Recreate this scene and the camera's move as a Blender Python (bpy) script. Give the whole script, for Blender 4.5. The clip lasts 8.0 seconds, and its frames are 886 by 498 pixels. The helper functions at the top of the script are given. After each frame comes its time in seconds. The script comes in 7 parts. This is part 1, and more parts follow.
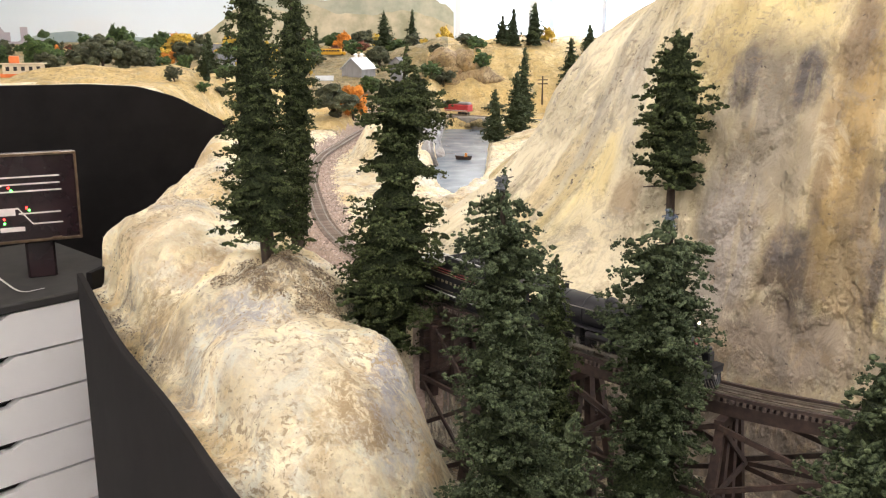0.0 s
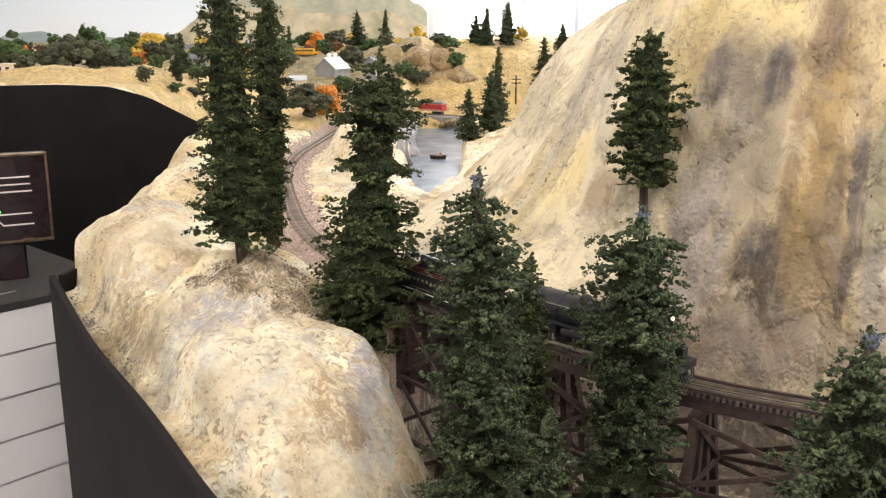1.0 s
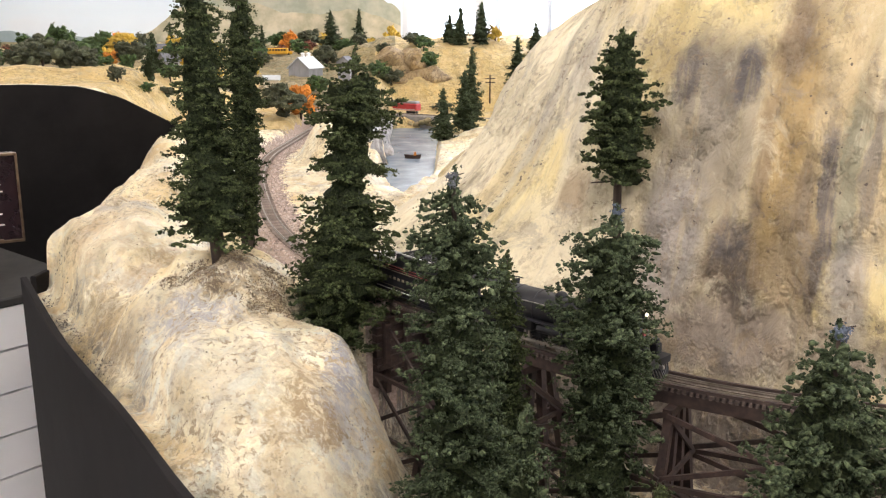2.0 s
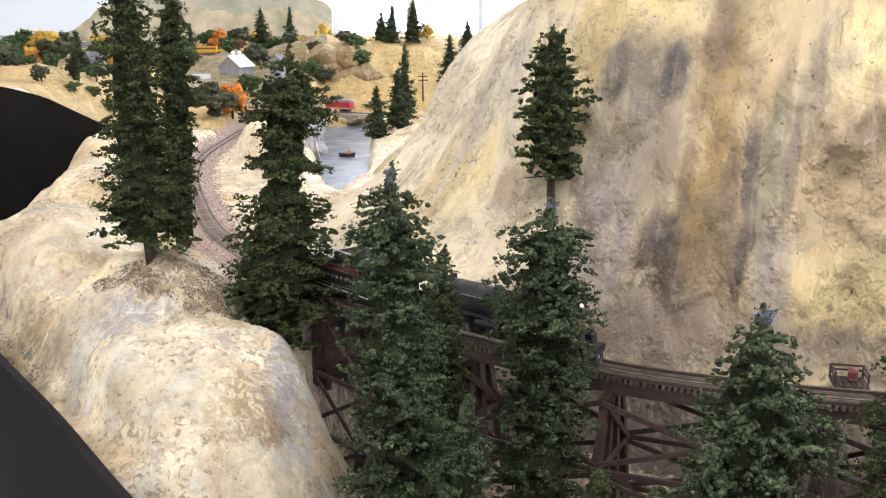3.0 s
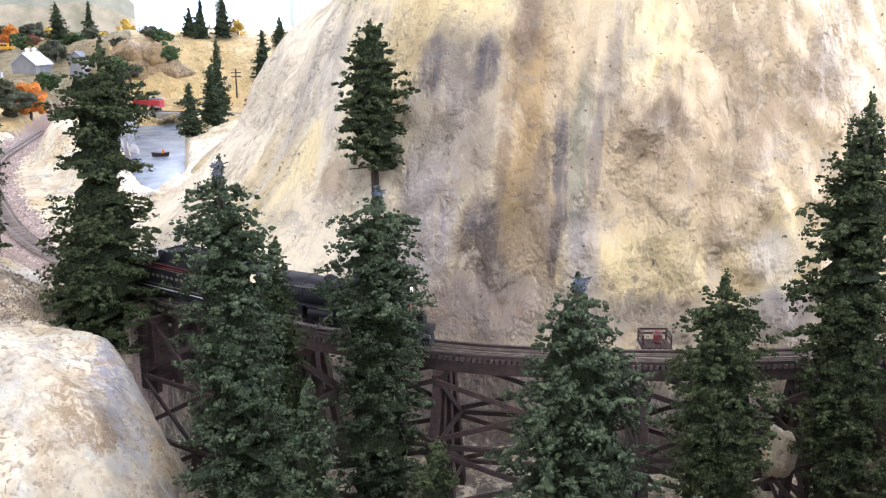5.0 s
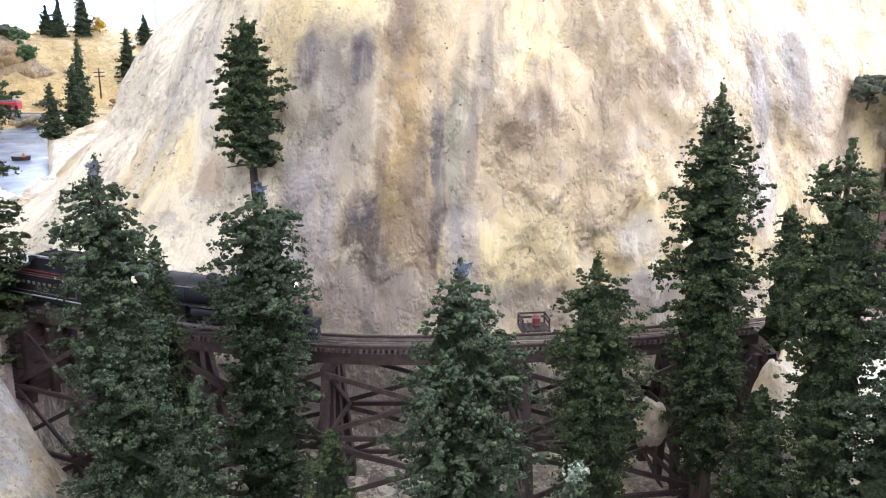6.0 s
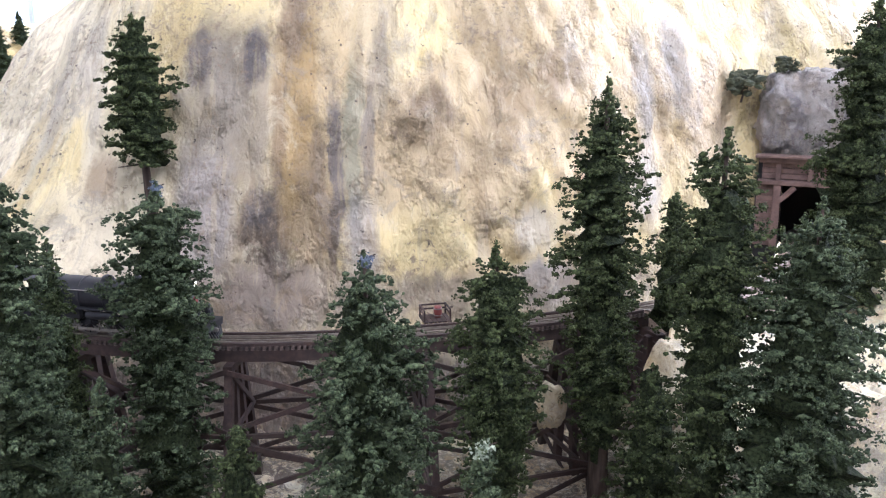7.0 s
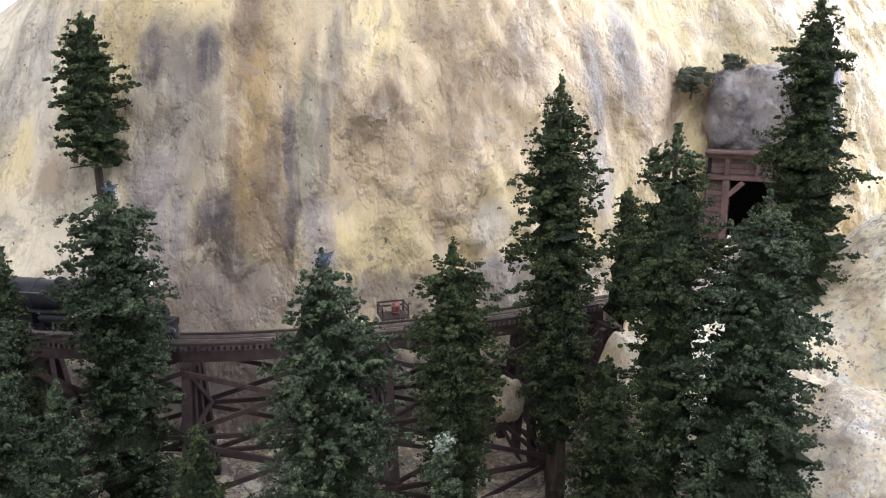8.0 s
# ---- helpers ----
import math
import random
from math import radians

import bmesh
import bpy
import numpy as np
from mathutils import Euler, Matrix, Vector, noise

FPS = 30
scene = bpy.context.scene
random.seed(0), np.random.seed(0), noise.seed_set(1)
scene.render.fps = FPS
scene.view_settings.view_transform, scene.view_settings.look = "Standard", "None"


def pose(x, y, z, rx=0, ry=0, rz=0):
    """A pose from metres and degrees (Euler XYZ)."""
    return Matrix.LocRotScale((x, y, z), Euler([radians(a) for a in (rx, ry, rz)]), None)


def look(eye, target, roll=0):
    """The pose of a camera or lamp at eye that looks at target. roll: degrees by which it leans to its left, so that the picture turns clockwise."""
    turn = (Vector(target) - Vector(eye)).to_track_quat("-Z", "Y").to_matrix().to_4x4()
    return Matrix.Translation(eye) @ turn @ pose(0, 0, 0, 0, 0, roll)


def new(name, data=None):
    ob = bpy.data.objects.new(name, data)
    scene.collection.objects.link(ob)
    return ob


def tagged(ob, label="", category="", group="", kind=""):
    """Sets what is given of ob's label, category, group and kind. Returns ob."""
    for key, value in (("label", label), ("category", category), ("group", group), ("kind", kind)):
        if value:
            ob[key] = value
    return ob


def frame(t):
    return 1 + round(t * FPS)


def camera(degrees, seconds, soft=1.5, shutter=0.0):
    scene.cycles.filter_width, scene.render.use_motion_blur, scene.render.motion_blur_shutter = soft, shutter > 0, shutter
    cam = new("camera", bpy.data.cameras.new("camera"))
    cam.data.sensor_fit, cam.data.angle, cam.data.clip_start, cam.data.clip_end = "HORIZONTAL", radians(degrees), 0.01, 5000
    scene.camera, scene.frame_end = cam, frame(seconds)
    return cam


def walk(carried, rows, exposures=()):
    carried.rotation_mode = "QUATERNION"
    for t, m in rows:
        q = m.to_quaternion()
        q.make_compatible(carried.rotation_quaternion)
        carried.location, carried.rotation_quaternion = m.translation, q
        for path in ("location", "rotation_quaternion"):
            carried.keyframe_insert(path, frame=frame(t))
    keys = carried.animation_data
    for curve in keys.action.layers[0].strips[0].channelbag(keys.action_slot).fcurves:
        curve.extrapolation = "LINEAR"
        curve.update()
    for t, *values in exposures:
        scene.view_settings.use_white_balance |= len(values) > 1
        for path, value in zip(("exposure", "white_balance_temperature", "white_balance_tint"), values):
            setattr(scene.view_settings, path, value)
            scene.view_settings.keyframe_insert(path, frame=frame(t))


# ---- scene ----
cam = camera(52.68, 8.0, soft=1.25)
PATH = [
    (0, (0, 0, 1.5), (0, 0.9724, 1.2666), 0),
    (0.5, (-0.0004, -0.0015, 1.5), (0.0142, 0.9707, 1.2664), -0.02),
    (1, (-0.0006, -0.0033, 1.4998), (0.0273, 0.9686, 1.266), -0.07),
    (2.5, (-0.0032, -0.01, 1.4992), (0.0811, 0.9583, 1.2642), -0.06),
    (3, (-0.005, -0.0154, 1.499), (0.1228, 0.9478, 1.2627), -0.11),
    (3.5, (-0.0068, -0.0209, 1.4989), (0.1668, 0.9348, 1.2611), -0.15),
    (4, (-0.0097, -0.026, 1.4983), (0.2067, 0.9206, 1.2597), -0.16),
    (5.5, (-0.0218, -0.0436, 1.4967), (0.3586, 0.8488, 1.254), -0.23),
    (6, (-0.0277, -0.0516, 1.4962), (0.4162, 0.8106, 1.252), -0.29),
    (6.5, (-0.0336, -0.0573, 1.4954), (0.4683, 0.7721, 1.2499), -0.25),
    (7, (-0.0383, -0.0614, 1.4946), (0.5049, 0.7412, 1.2482), -0.27),
    (7.5, (-0.0418, -0.0651, 1.4949), (0.5294, 0.7174, 1.247), -0.29),
    (8, (-0.043, -0.0663, 1.495), (0.5399, 0.7073, 1.2465), -0.29),
]
walk(cam, [(t, look(eye, target, roll)) for t, eye, target, roll in PATH],
     exposures=[(0.0, 0.05, 6650, 17), (2.5, 0.03, 6350, 19), (4.0, 0.18, 5600, 22), (5.5, 0.28, 5400, 23), (6.5, 0.36, 5300, 23), (8.0, -0.15, 5450, 21)])

# ---- light: a bright day behind window blinds, and ceiling light panels ----
RAIL = 1.200          # height of the rail heads
world = bpy.data.worlds.new("world")
scene.world = world
world.use_nodes = True
wn = world.node_tree.nodes
sky = wn.new("ShaderNodeTexSky")
sky.sky_type, sky.sun_disc = "NISHITA", False
sky.sun_elevation, sky.sun_rotation = radians(40), radians(70)
world.node_tree.links.new(sky.outputs[0], wn["Background"].inputs[0])
wn["Background"].inputs[1].default_value = 0.1


def area_lamp(name, m, sx, sy, power, colour):
    data = bpy.data.lights.new(name, "AREA")
    data.shape, data.size, data.size_y, data.energy, data.color = "RECTANGLE", sx, sy, power, colour
    ob = new(name, data)
    ob.matrix_world = m
    return ob


CEIL = 2.75
EAST = 2.2           # the window wall
PANELS = [(-1.6, 0.3, 34.0), (0.2, -0.4, 28.0), (1.55, -0.6, 2.5), (-1.6, 2.3, 8.5), (0.2, 2.3, 7.5), (-1.6, 4.1, 17.0), (0.4, 4.1, 4.0), (-1.6, -1.7, 34.0), (0.4, -1.7, 9.0)]
for px, py, watts in PANELS:
    area_lamp("panel_lamp", pose(px, py, CEIL - 0.03), 1.15, 0.55, watts, (1.0, 0.965, 0.91))
# daylight through the windows of the east and the north wall
area_lamp("window_lamp_east", look((EAST - 0.12, 0.42, 1.72), (0.7, 0.3, 1.2)), 0.9, 1.4, 41, (1.0, 0.98, 0.94))
area_lamp("window_lamp_north", look((1.15, 5.05, 1.85), (0.8, 0, 1.3)), 1.9, 1.3, 45, (0.95, 0.98, 1.0))


# ---- materials ----
def material(name, build, rough=0.7, metal=0.0):
    mat = bpy.data.materials.new(name)
    mat.use_nodes = True
    nt = mat.node_tree
    bsdf = nt.nodes["Principled BSDF"]
    bsdf.inputs["Roughness"].default_value = rough
    bsdf.inputs["Metallic"].default_value = metal
    build(nt, bsdf)
    return mat


def node(nt, kind, **values):
    n = nt.nodes.new(kind)
    for key, value in values.items():
        n.inputs[key].default_value = value
    return n


def coords(nt, scale=(1, 1, 1), which="Object"):
    tc = nt.nodes.new("ShaderNodeTexCoord")
    mp = nt.nodes.new("ShaderNodeMapping")
    mp.inputs["Scale"].default_value = scale
    nt.links.new(tc.outputs[which], mp.inputs["Vector"])
    return mp.outputs[0]


def noise_of(nt, vec, scale, detail=6.0, rough=0.55, distort=0.0):
    n = node(nt, "ShaderNodeTexNoise", Scale=scale, Detail=detail, Roughness=rough, Distortion=distort)
    nt.links.new(vec, n.inputs["Vector"])
    return n.outputs["Fac"]


def ramp(nt, fac, stops):
    r = nt.nodes.new("ShaderNodeValToRGB")
    while len(r.color_ramp.elements) < len(stops):
        r.color_ramp.elements.new(0.5)
    for e, (p, c) in zip(r.color_ramp.elements, stops):
        e.position = p
        e.color = (*c, 1) if len(c) == 3 else (c[0], c[0], c[0], 1)
    nt.links.new(fac, r.inputs[0])
    return r.outputs[0]


def mix(nt, fac, a, b, blend="MIX"):
    m = nt.nodes.new("ShaderNodeMix")
    m.data_type, m.blend_type = "RGBA", blend
    for sock, v in ((m.inputs[0], fac), (m.inputs[6], a), (m.inputs[7], b)):
        if isinstance(v, (int, float)):
            sock.default_value = v
        elif isinstance(v, tuple):
            sock.default_value = (*v, 1)
        else:
            nt.links.new(v, sock)
    return m.outputs[2]


def bump(nt, bsdf, height, strength=0.5, distance=0.002, under=None):
    b = node(nt, "ShaderNodeBump", Strength=strength, Distance=distance)
    nt.links.new(height, b.inputs["Height"])
    if under is not None:
        nt.links.new(under, b.inputs["Normal"])
    nt.links.new(b.outputs[0], bsdf.inputs["Normal"])
    return b.outputs[0]


def patch(nt, vec, base, centre, radii, colour, strength, core=0.42):
    """A soft-edged patch of another colour round a place."""
    sub = nt.nodes.new("ShaderNodeVectorMath")
    sub.operation = "SUBTRACT"
    sub.inputs[1].default_value = centre
    nt.links.new(vec, sub.inputs[0])
    div = nt.nodes.new("ShaderNodeVectorMath")
    div.operation = "DIVIDE"
    div.inputs[1].default_value = radii
    nt.links.new(sub.outputs[0], div.inputs[0])
    ln = nt.nodes.new("ShaderNodeVectorMath")
    ln.operation = "LENGTH"
    nt.links.new(div.outputs[0], ln.inputs[0])
    return mix(nt, ramp(nt, ln.outputs["Value"], [(core, (strength,)), (0.98, (0,))]), base, colour)


def plaster(name, light, warm, grey, dark, stretch=1.0, rough=0.6, grey_at=(0.50, 0.60), dark_at=(0.57, 0.68), patches=(), relief=1.0, streak=0.35, yel=0.35):
    """Cast plaster rock washed with thin paints: streaks down the slope, stains, scratches and specks."""
    def build(nt, bsdf):
        v = coords(nt, (1, 1, stretch))
        w = coords(nt)
        base = ramp(nt, noise_of(nt, v, 10, 5, 0.6, 0.5), [(0.36, warm), (0.48, light), (0.56, light), (0.64, tuple(0.5 * a + 0.5 * b for a, b in zip(light, warm)))])
        base = mix(nt, ramp(nt, noise_of(nt, v, 16, 7, 0.68, 0.4), [(grey_at[0], (0,)), (grey_at[1], (0.85,))]), base, grey)
        base = mix(nt, ramp(nt, noise_of(nt, v, 38, 8, 0.72, 0.7), [(dark_at[0], (0,)), (dark_at[1], (0.7,))]), base, dark)
        base = mix(nt, ramp(nt, noise_of(nt, v, 60, 8, 0.7, 0.5), [(0.52, (0,)), (0.60, (0.6,))]), base, warm)
        pale = tuple(min(0.86, c * 1.12 + 0.05) for c in light)
        base = mix(nt, ramp(nt, noise_of(nt, v, 27, 7, 0.7, 0.6), [(0.53, (0,)), (0.60, (0.7,))]), base, pale)
        yellow = tuple(a * b for a, b in zip(light, (1.0, 0.88, 0.60)))
        base = mix(nt, ramp(nt, noise_of(nt, v, 7, 9, 0.68, 0.3), [(0.53, (0,)), (0.58, (yel,))]), base, yellow)
        dull = tuple(0.55 * a + 0.45 * b for a, b in zip(grey, dark))
        base = mix(nt, ramp(nt, noise_of(nt, v, 11, 10, 0.74, 0.4), [(0.575, (0,)), (0.62, (streak,))]), base, dull)
        if patches:
            wob = node(nt, "ShaderNodeTexNoise", Scale=20.0, Detail=10.0, Roughness=0.78)
            nt.links.new(v, wob.inputs["Vector"])
            off = nt.nodes.new("ShaderNodeVectorMath")
            off.operation = "MULTIPLY_ADD"
            off.inputs[1].default_value = (0.16, 0.16, 0.20)
            nt.links.new(wob.outputs["Color"], off.inputs[0])
            nt.links.new(w, off.inputs[2])
            shift = nt.nodes.new("ShaderNodeVectorMath")
            shift.operation = "SUBTRACT"
            shift.inputs[1].default_value = (0.08, 0.08, 0.10)
            nt.links.new(off.outputs[0], shift.inputs[0])
            bare = base
            for centre, radii, colour, strength in patches:
                base = patch(nt, shift.outputs[0], base, centre, radii, colour, strength, 0.5)
            # the plaster's own tone breaks through the washes in brush streaks
            v2 = coords(nt, (2.2, 2.2, 0.7 * stretch))
            base = mix(nt, ramp(nt, noise_of(nt, v2, 44, 10, 0.80, 1.0), [(0.49, (0,)), (0.56, (0.75,))]), base, bare)
        base = mix(nt, ramp(nt, noise_of(nt, w, 210, 5, 0.75), [(0.63, (0,)), (0.69, (0.8,))]), base, dark)
        pit = ramp(nt, noise_of(nt, w, 120, 5, 0.68, 0.6), [(0.535, (0,)), (0.60, (1,))])
        zone = ramp(nt, noise_of(nt, w, 9, 5, 0.65), [(0.44, (0.05,)), (0.52, (1.0,))])
        pits = mix(nt, 1.0, pit, zone, "MULTIPLY")
        base = mix(nt, pits, base, tuple(0.55 * a + 0.45 * b for a, b in zip(dark, warm)))
        lines = noise_of(nt, coords(nt, (1, 1, 0.35 + 0.65 * stretch)), 15, 9, 0.66, 0.5)
        crack = mix(nt, 1.0, ramp(nt, lines, [(0.470, (0,)), (0.498, (0.5,)), (0.502, (0.5,)), (0.530, (0,))]), ramp(nt, noise_of(nt, w, 9, 5, 0.6), [(0.48, (0,)), (0.60, (1.0,))]), "MULTIPLY")
        base = mix(nt, crack, base, tuple(0.6 * a + 0.4 * b for a, b in zip(dark, warm)))
        nt.links.new(base, bsdf.inputs["Base Color"])
        v3 = coords(nt, (1, 1, 0.5 + 0.5 * stretch))
        n00 = bump(nt, bsdf, crack, -0.8 * relief, 0.0025)
        n0 = bump(nt, bsdf, pits, -0.9 * relief, 0.002, n00)
        n1 = bump(nt, bsdf, noise_of(nt, v3, 22, 9, 0.66, 0.3), 0.9 * relief, 0.016, n0)
        fine = mix(nt, 1.0, noise_of(nt, w, 120, 8, 0.72, 0.15), ramp(nt, noise_of(nt, v3, 12, 5, 0.65), [(0.42, (0.12,)), (0.62, (1.0,))]), "MULTIPLY")
        n2 = bump(nt, bsdf, fine, 0.9 * relief, 0.0075, n1)
        bump(nt, bsdf, noise_of(nt, w, 420, 4, 0.7), 0.5 * relief, 0.0012, n2)
        rr = ramp(nt, noise_of(nt, w, 26, 4), [(0.40, (rough - 0.2,)), (0.62, (rough + 0.2,))])
        nt.links.new(rr, bsdf.inputs["Roughness"])
    return material(name, build)


def mottled(name, a, b, scale, rough=0.7, metal=0.0, rel=0.3, dist=0.001, fine=4.0, per_object=0.0, per_island=0.0, stretch=(1, 1, 1)):
    """Two close tones over a noise, fine bump, and brightness that differs from piece to piece."""
    def build(nt, bsdf):
        v = coords(nt, stretch)
        col = ramp(nt, noise_of(nt, v, scale, 6, 0.6), [(0.35, a), (0.65, b)])
        if per_object or per_island:
            if per_object:
                src = nt.nodes.new("ShaderNodeObjectInfo").outputs["Random"]
            else:
                src = nt.nodes.new("ShaderNodeNewGeometry").outputs["Random Per Island"]
            k = per_object or per_island
            val = ramp(nt, src, [(0.0, (1 - k,)), (1.0, (1 + k,))])
            hsv = nt.nodes.new("ShaderNodeHueSaturation")
            nt.links.new(col, hsv.inputs["Color"])
            nt.links.new(val, hsv.inputs["Value"])
            col = hsv.outputs[0]
        nt.links.new(col, bsdf.inputs["Base Color"])
        bump(nt, bsdf, noise_of(nt, v, scale * fine, 5, 0.65), rel, dist)
    return material(name, build, rough, metal)


def glow(name, colour, strength):
    def build(nt, bsdf):
        bsdf.inputs["Base Color"].default_value = (*colour, 1)
        bsdf.inputs["Emission Color"].default_value = (*colour, 1)
        bsdf.inputs["Emission Strength"].default_value = strength
    return material(name, build)


GREYP, DARKGREY, BROWN, UMBER = (0.28, 0.24, 0.185), (0.15, 0.13, 0.12), (0.135, 0.100, 0.068), (0.24, 0.17, 0.10)
OCHRE, TAN, PINK, YELLOW_W, PALE, GREEN_W = (0.43, 0.30, 0.13), (0.37, 0.275, 0.155), (0.575, 0.445, 0.255), (0.74, 0.60, 0.285), (0.62, 0.55, 0.41), (0.30, 0.275, 0.18)
# washes and painted gorge shade on the mountain: along the face and height, half axes, colour, strength
CLIFF_WASHES_AND_SHADE = [
    (-0.52, 1.34, 0.19, 0.24, (0.80, 0.715, 0.51), 0.85), (-0.39, 1.24, 0.09, 0.10, (0.78, 0.68, 0.45), 0.75),
    (0.10, 1.42, 0.30, 0.17, PINK, 0.75), (-0.31, 1.25, 0.075, 0.12, PALE, 0.45), (0.006, 1.235, 0.055, 0.055, YELLOW_W, 0.55), (-0.235, 1.510, 0.060, 0.038, YELLOW_W, 0.75),
    (0.001, 1.480, 0.045, 0.042, YELLOW_W, 0.7), (-0.041, 1.480, 0.035, 0.065, (0.56, 0.47, 0.29), 0.6), (0.150, 1.300, 0.020, 0.032, YELLOW_W, 0.5),
    (-0.245, 1.385, 0.045, 0.120, GREYP, 0.6), (-0.205, 1.400, 0.050, 0.100, GREYP, 0.62), (-0.235, 1.430, 0.035, 0.035, GREYP, 0.5), (-0.192, 1.452, 0.018, 0.030, DARKGREY, 0.85), (-0.262, 1.452, 0.014, 0.040, DARKGREY, 0.7), (-0.250, 1.270, 0.035, 0.090, (0.38, 0.335, 0.285), 0.85),
    (-0.172, 1.258, 0.044, 0.050, BROWN, 0.95), (-0.185, 1.285, 0.022, 0.026, DARKGREY, 0.7), (-0.160, 1.235, 0.020, 0.024, (0.14, 0.11, 0.085), 0.7), (-0.178, 1.185, 0.065, 0.038, (0.235, 0.19, 0.145), 0.9),
    (-0.140, 1.400, 0.026, 0.150, OCHRE, 0.85), (-0.148, 1.500, 0.017, 0.055, UMBER, 0.8), (-0.158, 1.365, 0.009, 0.070, UMBER, 0.6), (-0.117, 1.270, 0.024, 0.068, TAN, 0.9), (-0.096, 1.250, 0.008, 0.045, BROWN, 0.85), (-0.108, 1.330, 0.010, 0.045, UMBER, 0.6),
    (-0.088, 1.333, 0.008, 0.085, DARKGREY, 0.8), (-0.070, 1.350, 0.012, 0.110, GREEN_W, 0.85), (-0.052, 1.381, 0.007, 0.080, GREYP, 0.8), (-0.060, 1.250, 0.020, 0.060, (0.40, 0.36, 0.32), 0.6), (-0.040, 1.450, 0.010, 0.060, GREYP, 0.6),
    (0.021, 1.392, 0.028, 0.026, UMBER, 0.75), (0.010, 1.375, 0.035, 0.018, TAN, 0.7), (0.055, 1.345, 0.040, 0.030, TAN, 0.5), (0.090, 1.478, 0.040, 0.030, TAN, 0.4),
    (0.135, 1.415, 0.060, 0.030, TAN, 0.75), (0.180, 1.440, 0.035, 0.030, UMBER, 0.5), (0.105, 1.380, 0.022, 0.040, TAN, 0.6), (0.080, 1.270, 0.012, 0.060, TAN, 0.5),
    (0.292, 1.415, 0.016, 0.075, GREYP, 0.8), (0.347, 1.445, 0.019, 0.075, GREYP, 0.85), (0.320, 1.385, 0.012, 0.060, TAN, 0.6), (0.281, 1.300, 0.022, 0.050, (0.44, 0.40, 0.35), 0.6), (0.225, 1.340, 0.018, 0.070, (0.55, 0.47, 0.35), 0.5),
    (0.149, 1.200, 0.040, 0.028, (0.30, 0.27, 0.24), 0.8), (0.139, 1.259, 0.026, 0.026, (0.52, 0.47, 0.37), 0.6), (0.055, 1.205, 0.020, 0.022, TAN, 0.6), (0.40, 1.36, 0.05, 0.10, (0.60, 0.46, 0.30), 0.6),
    (-0.432, 1.315, 0.024, 0.070, (0.84, 0.70, 0.36), 0.95), (-0.470, 1.300, 0.011, 0.085, (0.78, 0.64, 0.34), 0.85), (-0.505, 1.290, 0.014, 0.090, (0.76, 0.62, 0.34), 0.7), (-0.415, 1.260, 0.030, 0.050, (0.78, 0.68, 0.45), 0.7),
    (-0.430, 1.455, 0.030, 0.055, (0.52, 0.47, 0.38), 0.6), (-0.480, 1.390, 0.016, 0.070, (0.54, 0.49, 0.40), 0.5), (-0.395, 1.400, 0.012, 0.060, (0.48, 0.43, 0.36), 0.35), (-0.370, 1.315, 0.022, 0.028, (0.38, 0.28, 0.17), 0.7), (-0.335, 1.200, 0.030, 0.030, (0.44, 0.38, 0.30), 0.6),
    # dark low bands; the last puts the gorge's shade into the cliff foot's colour
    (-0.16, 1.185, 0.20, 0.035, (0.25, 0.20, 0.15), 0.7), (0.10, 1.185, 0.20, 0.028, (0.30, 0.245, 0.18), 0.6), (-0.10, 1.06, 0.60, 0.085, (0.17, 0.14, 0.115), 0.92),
]
CLIFF_WASHES_AND_SHADE = [(*q[:5], min(0.98, 1.15 * q[5])) for q in CLIFF_WASHES_AND_SHADE]


def math_node(nt, op, a, b):
    m = nt.nodes.new("ShaderNodeMath")
    m.operation = op
    for sock, v in ((m.inputs[0], a), (m.inputs[1], b)):
        if isinstance(v, (int, float)):
            sock.default_value = v
        else:
            nt.links.new(v, sock)
    return m.outputs[0]


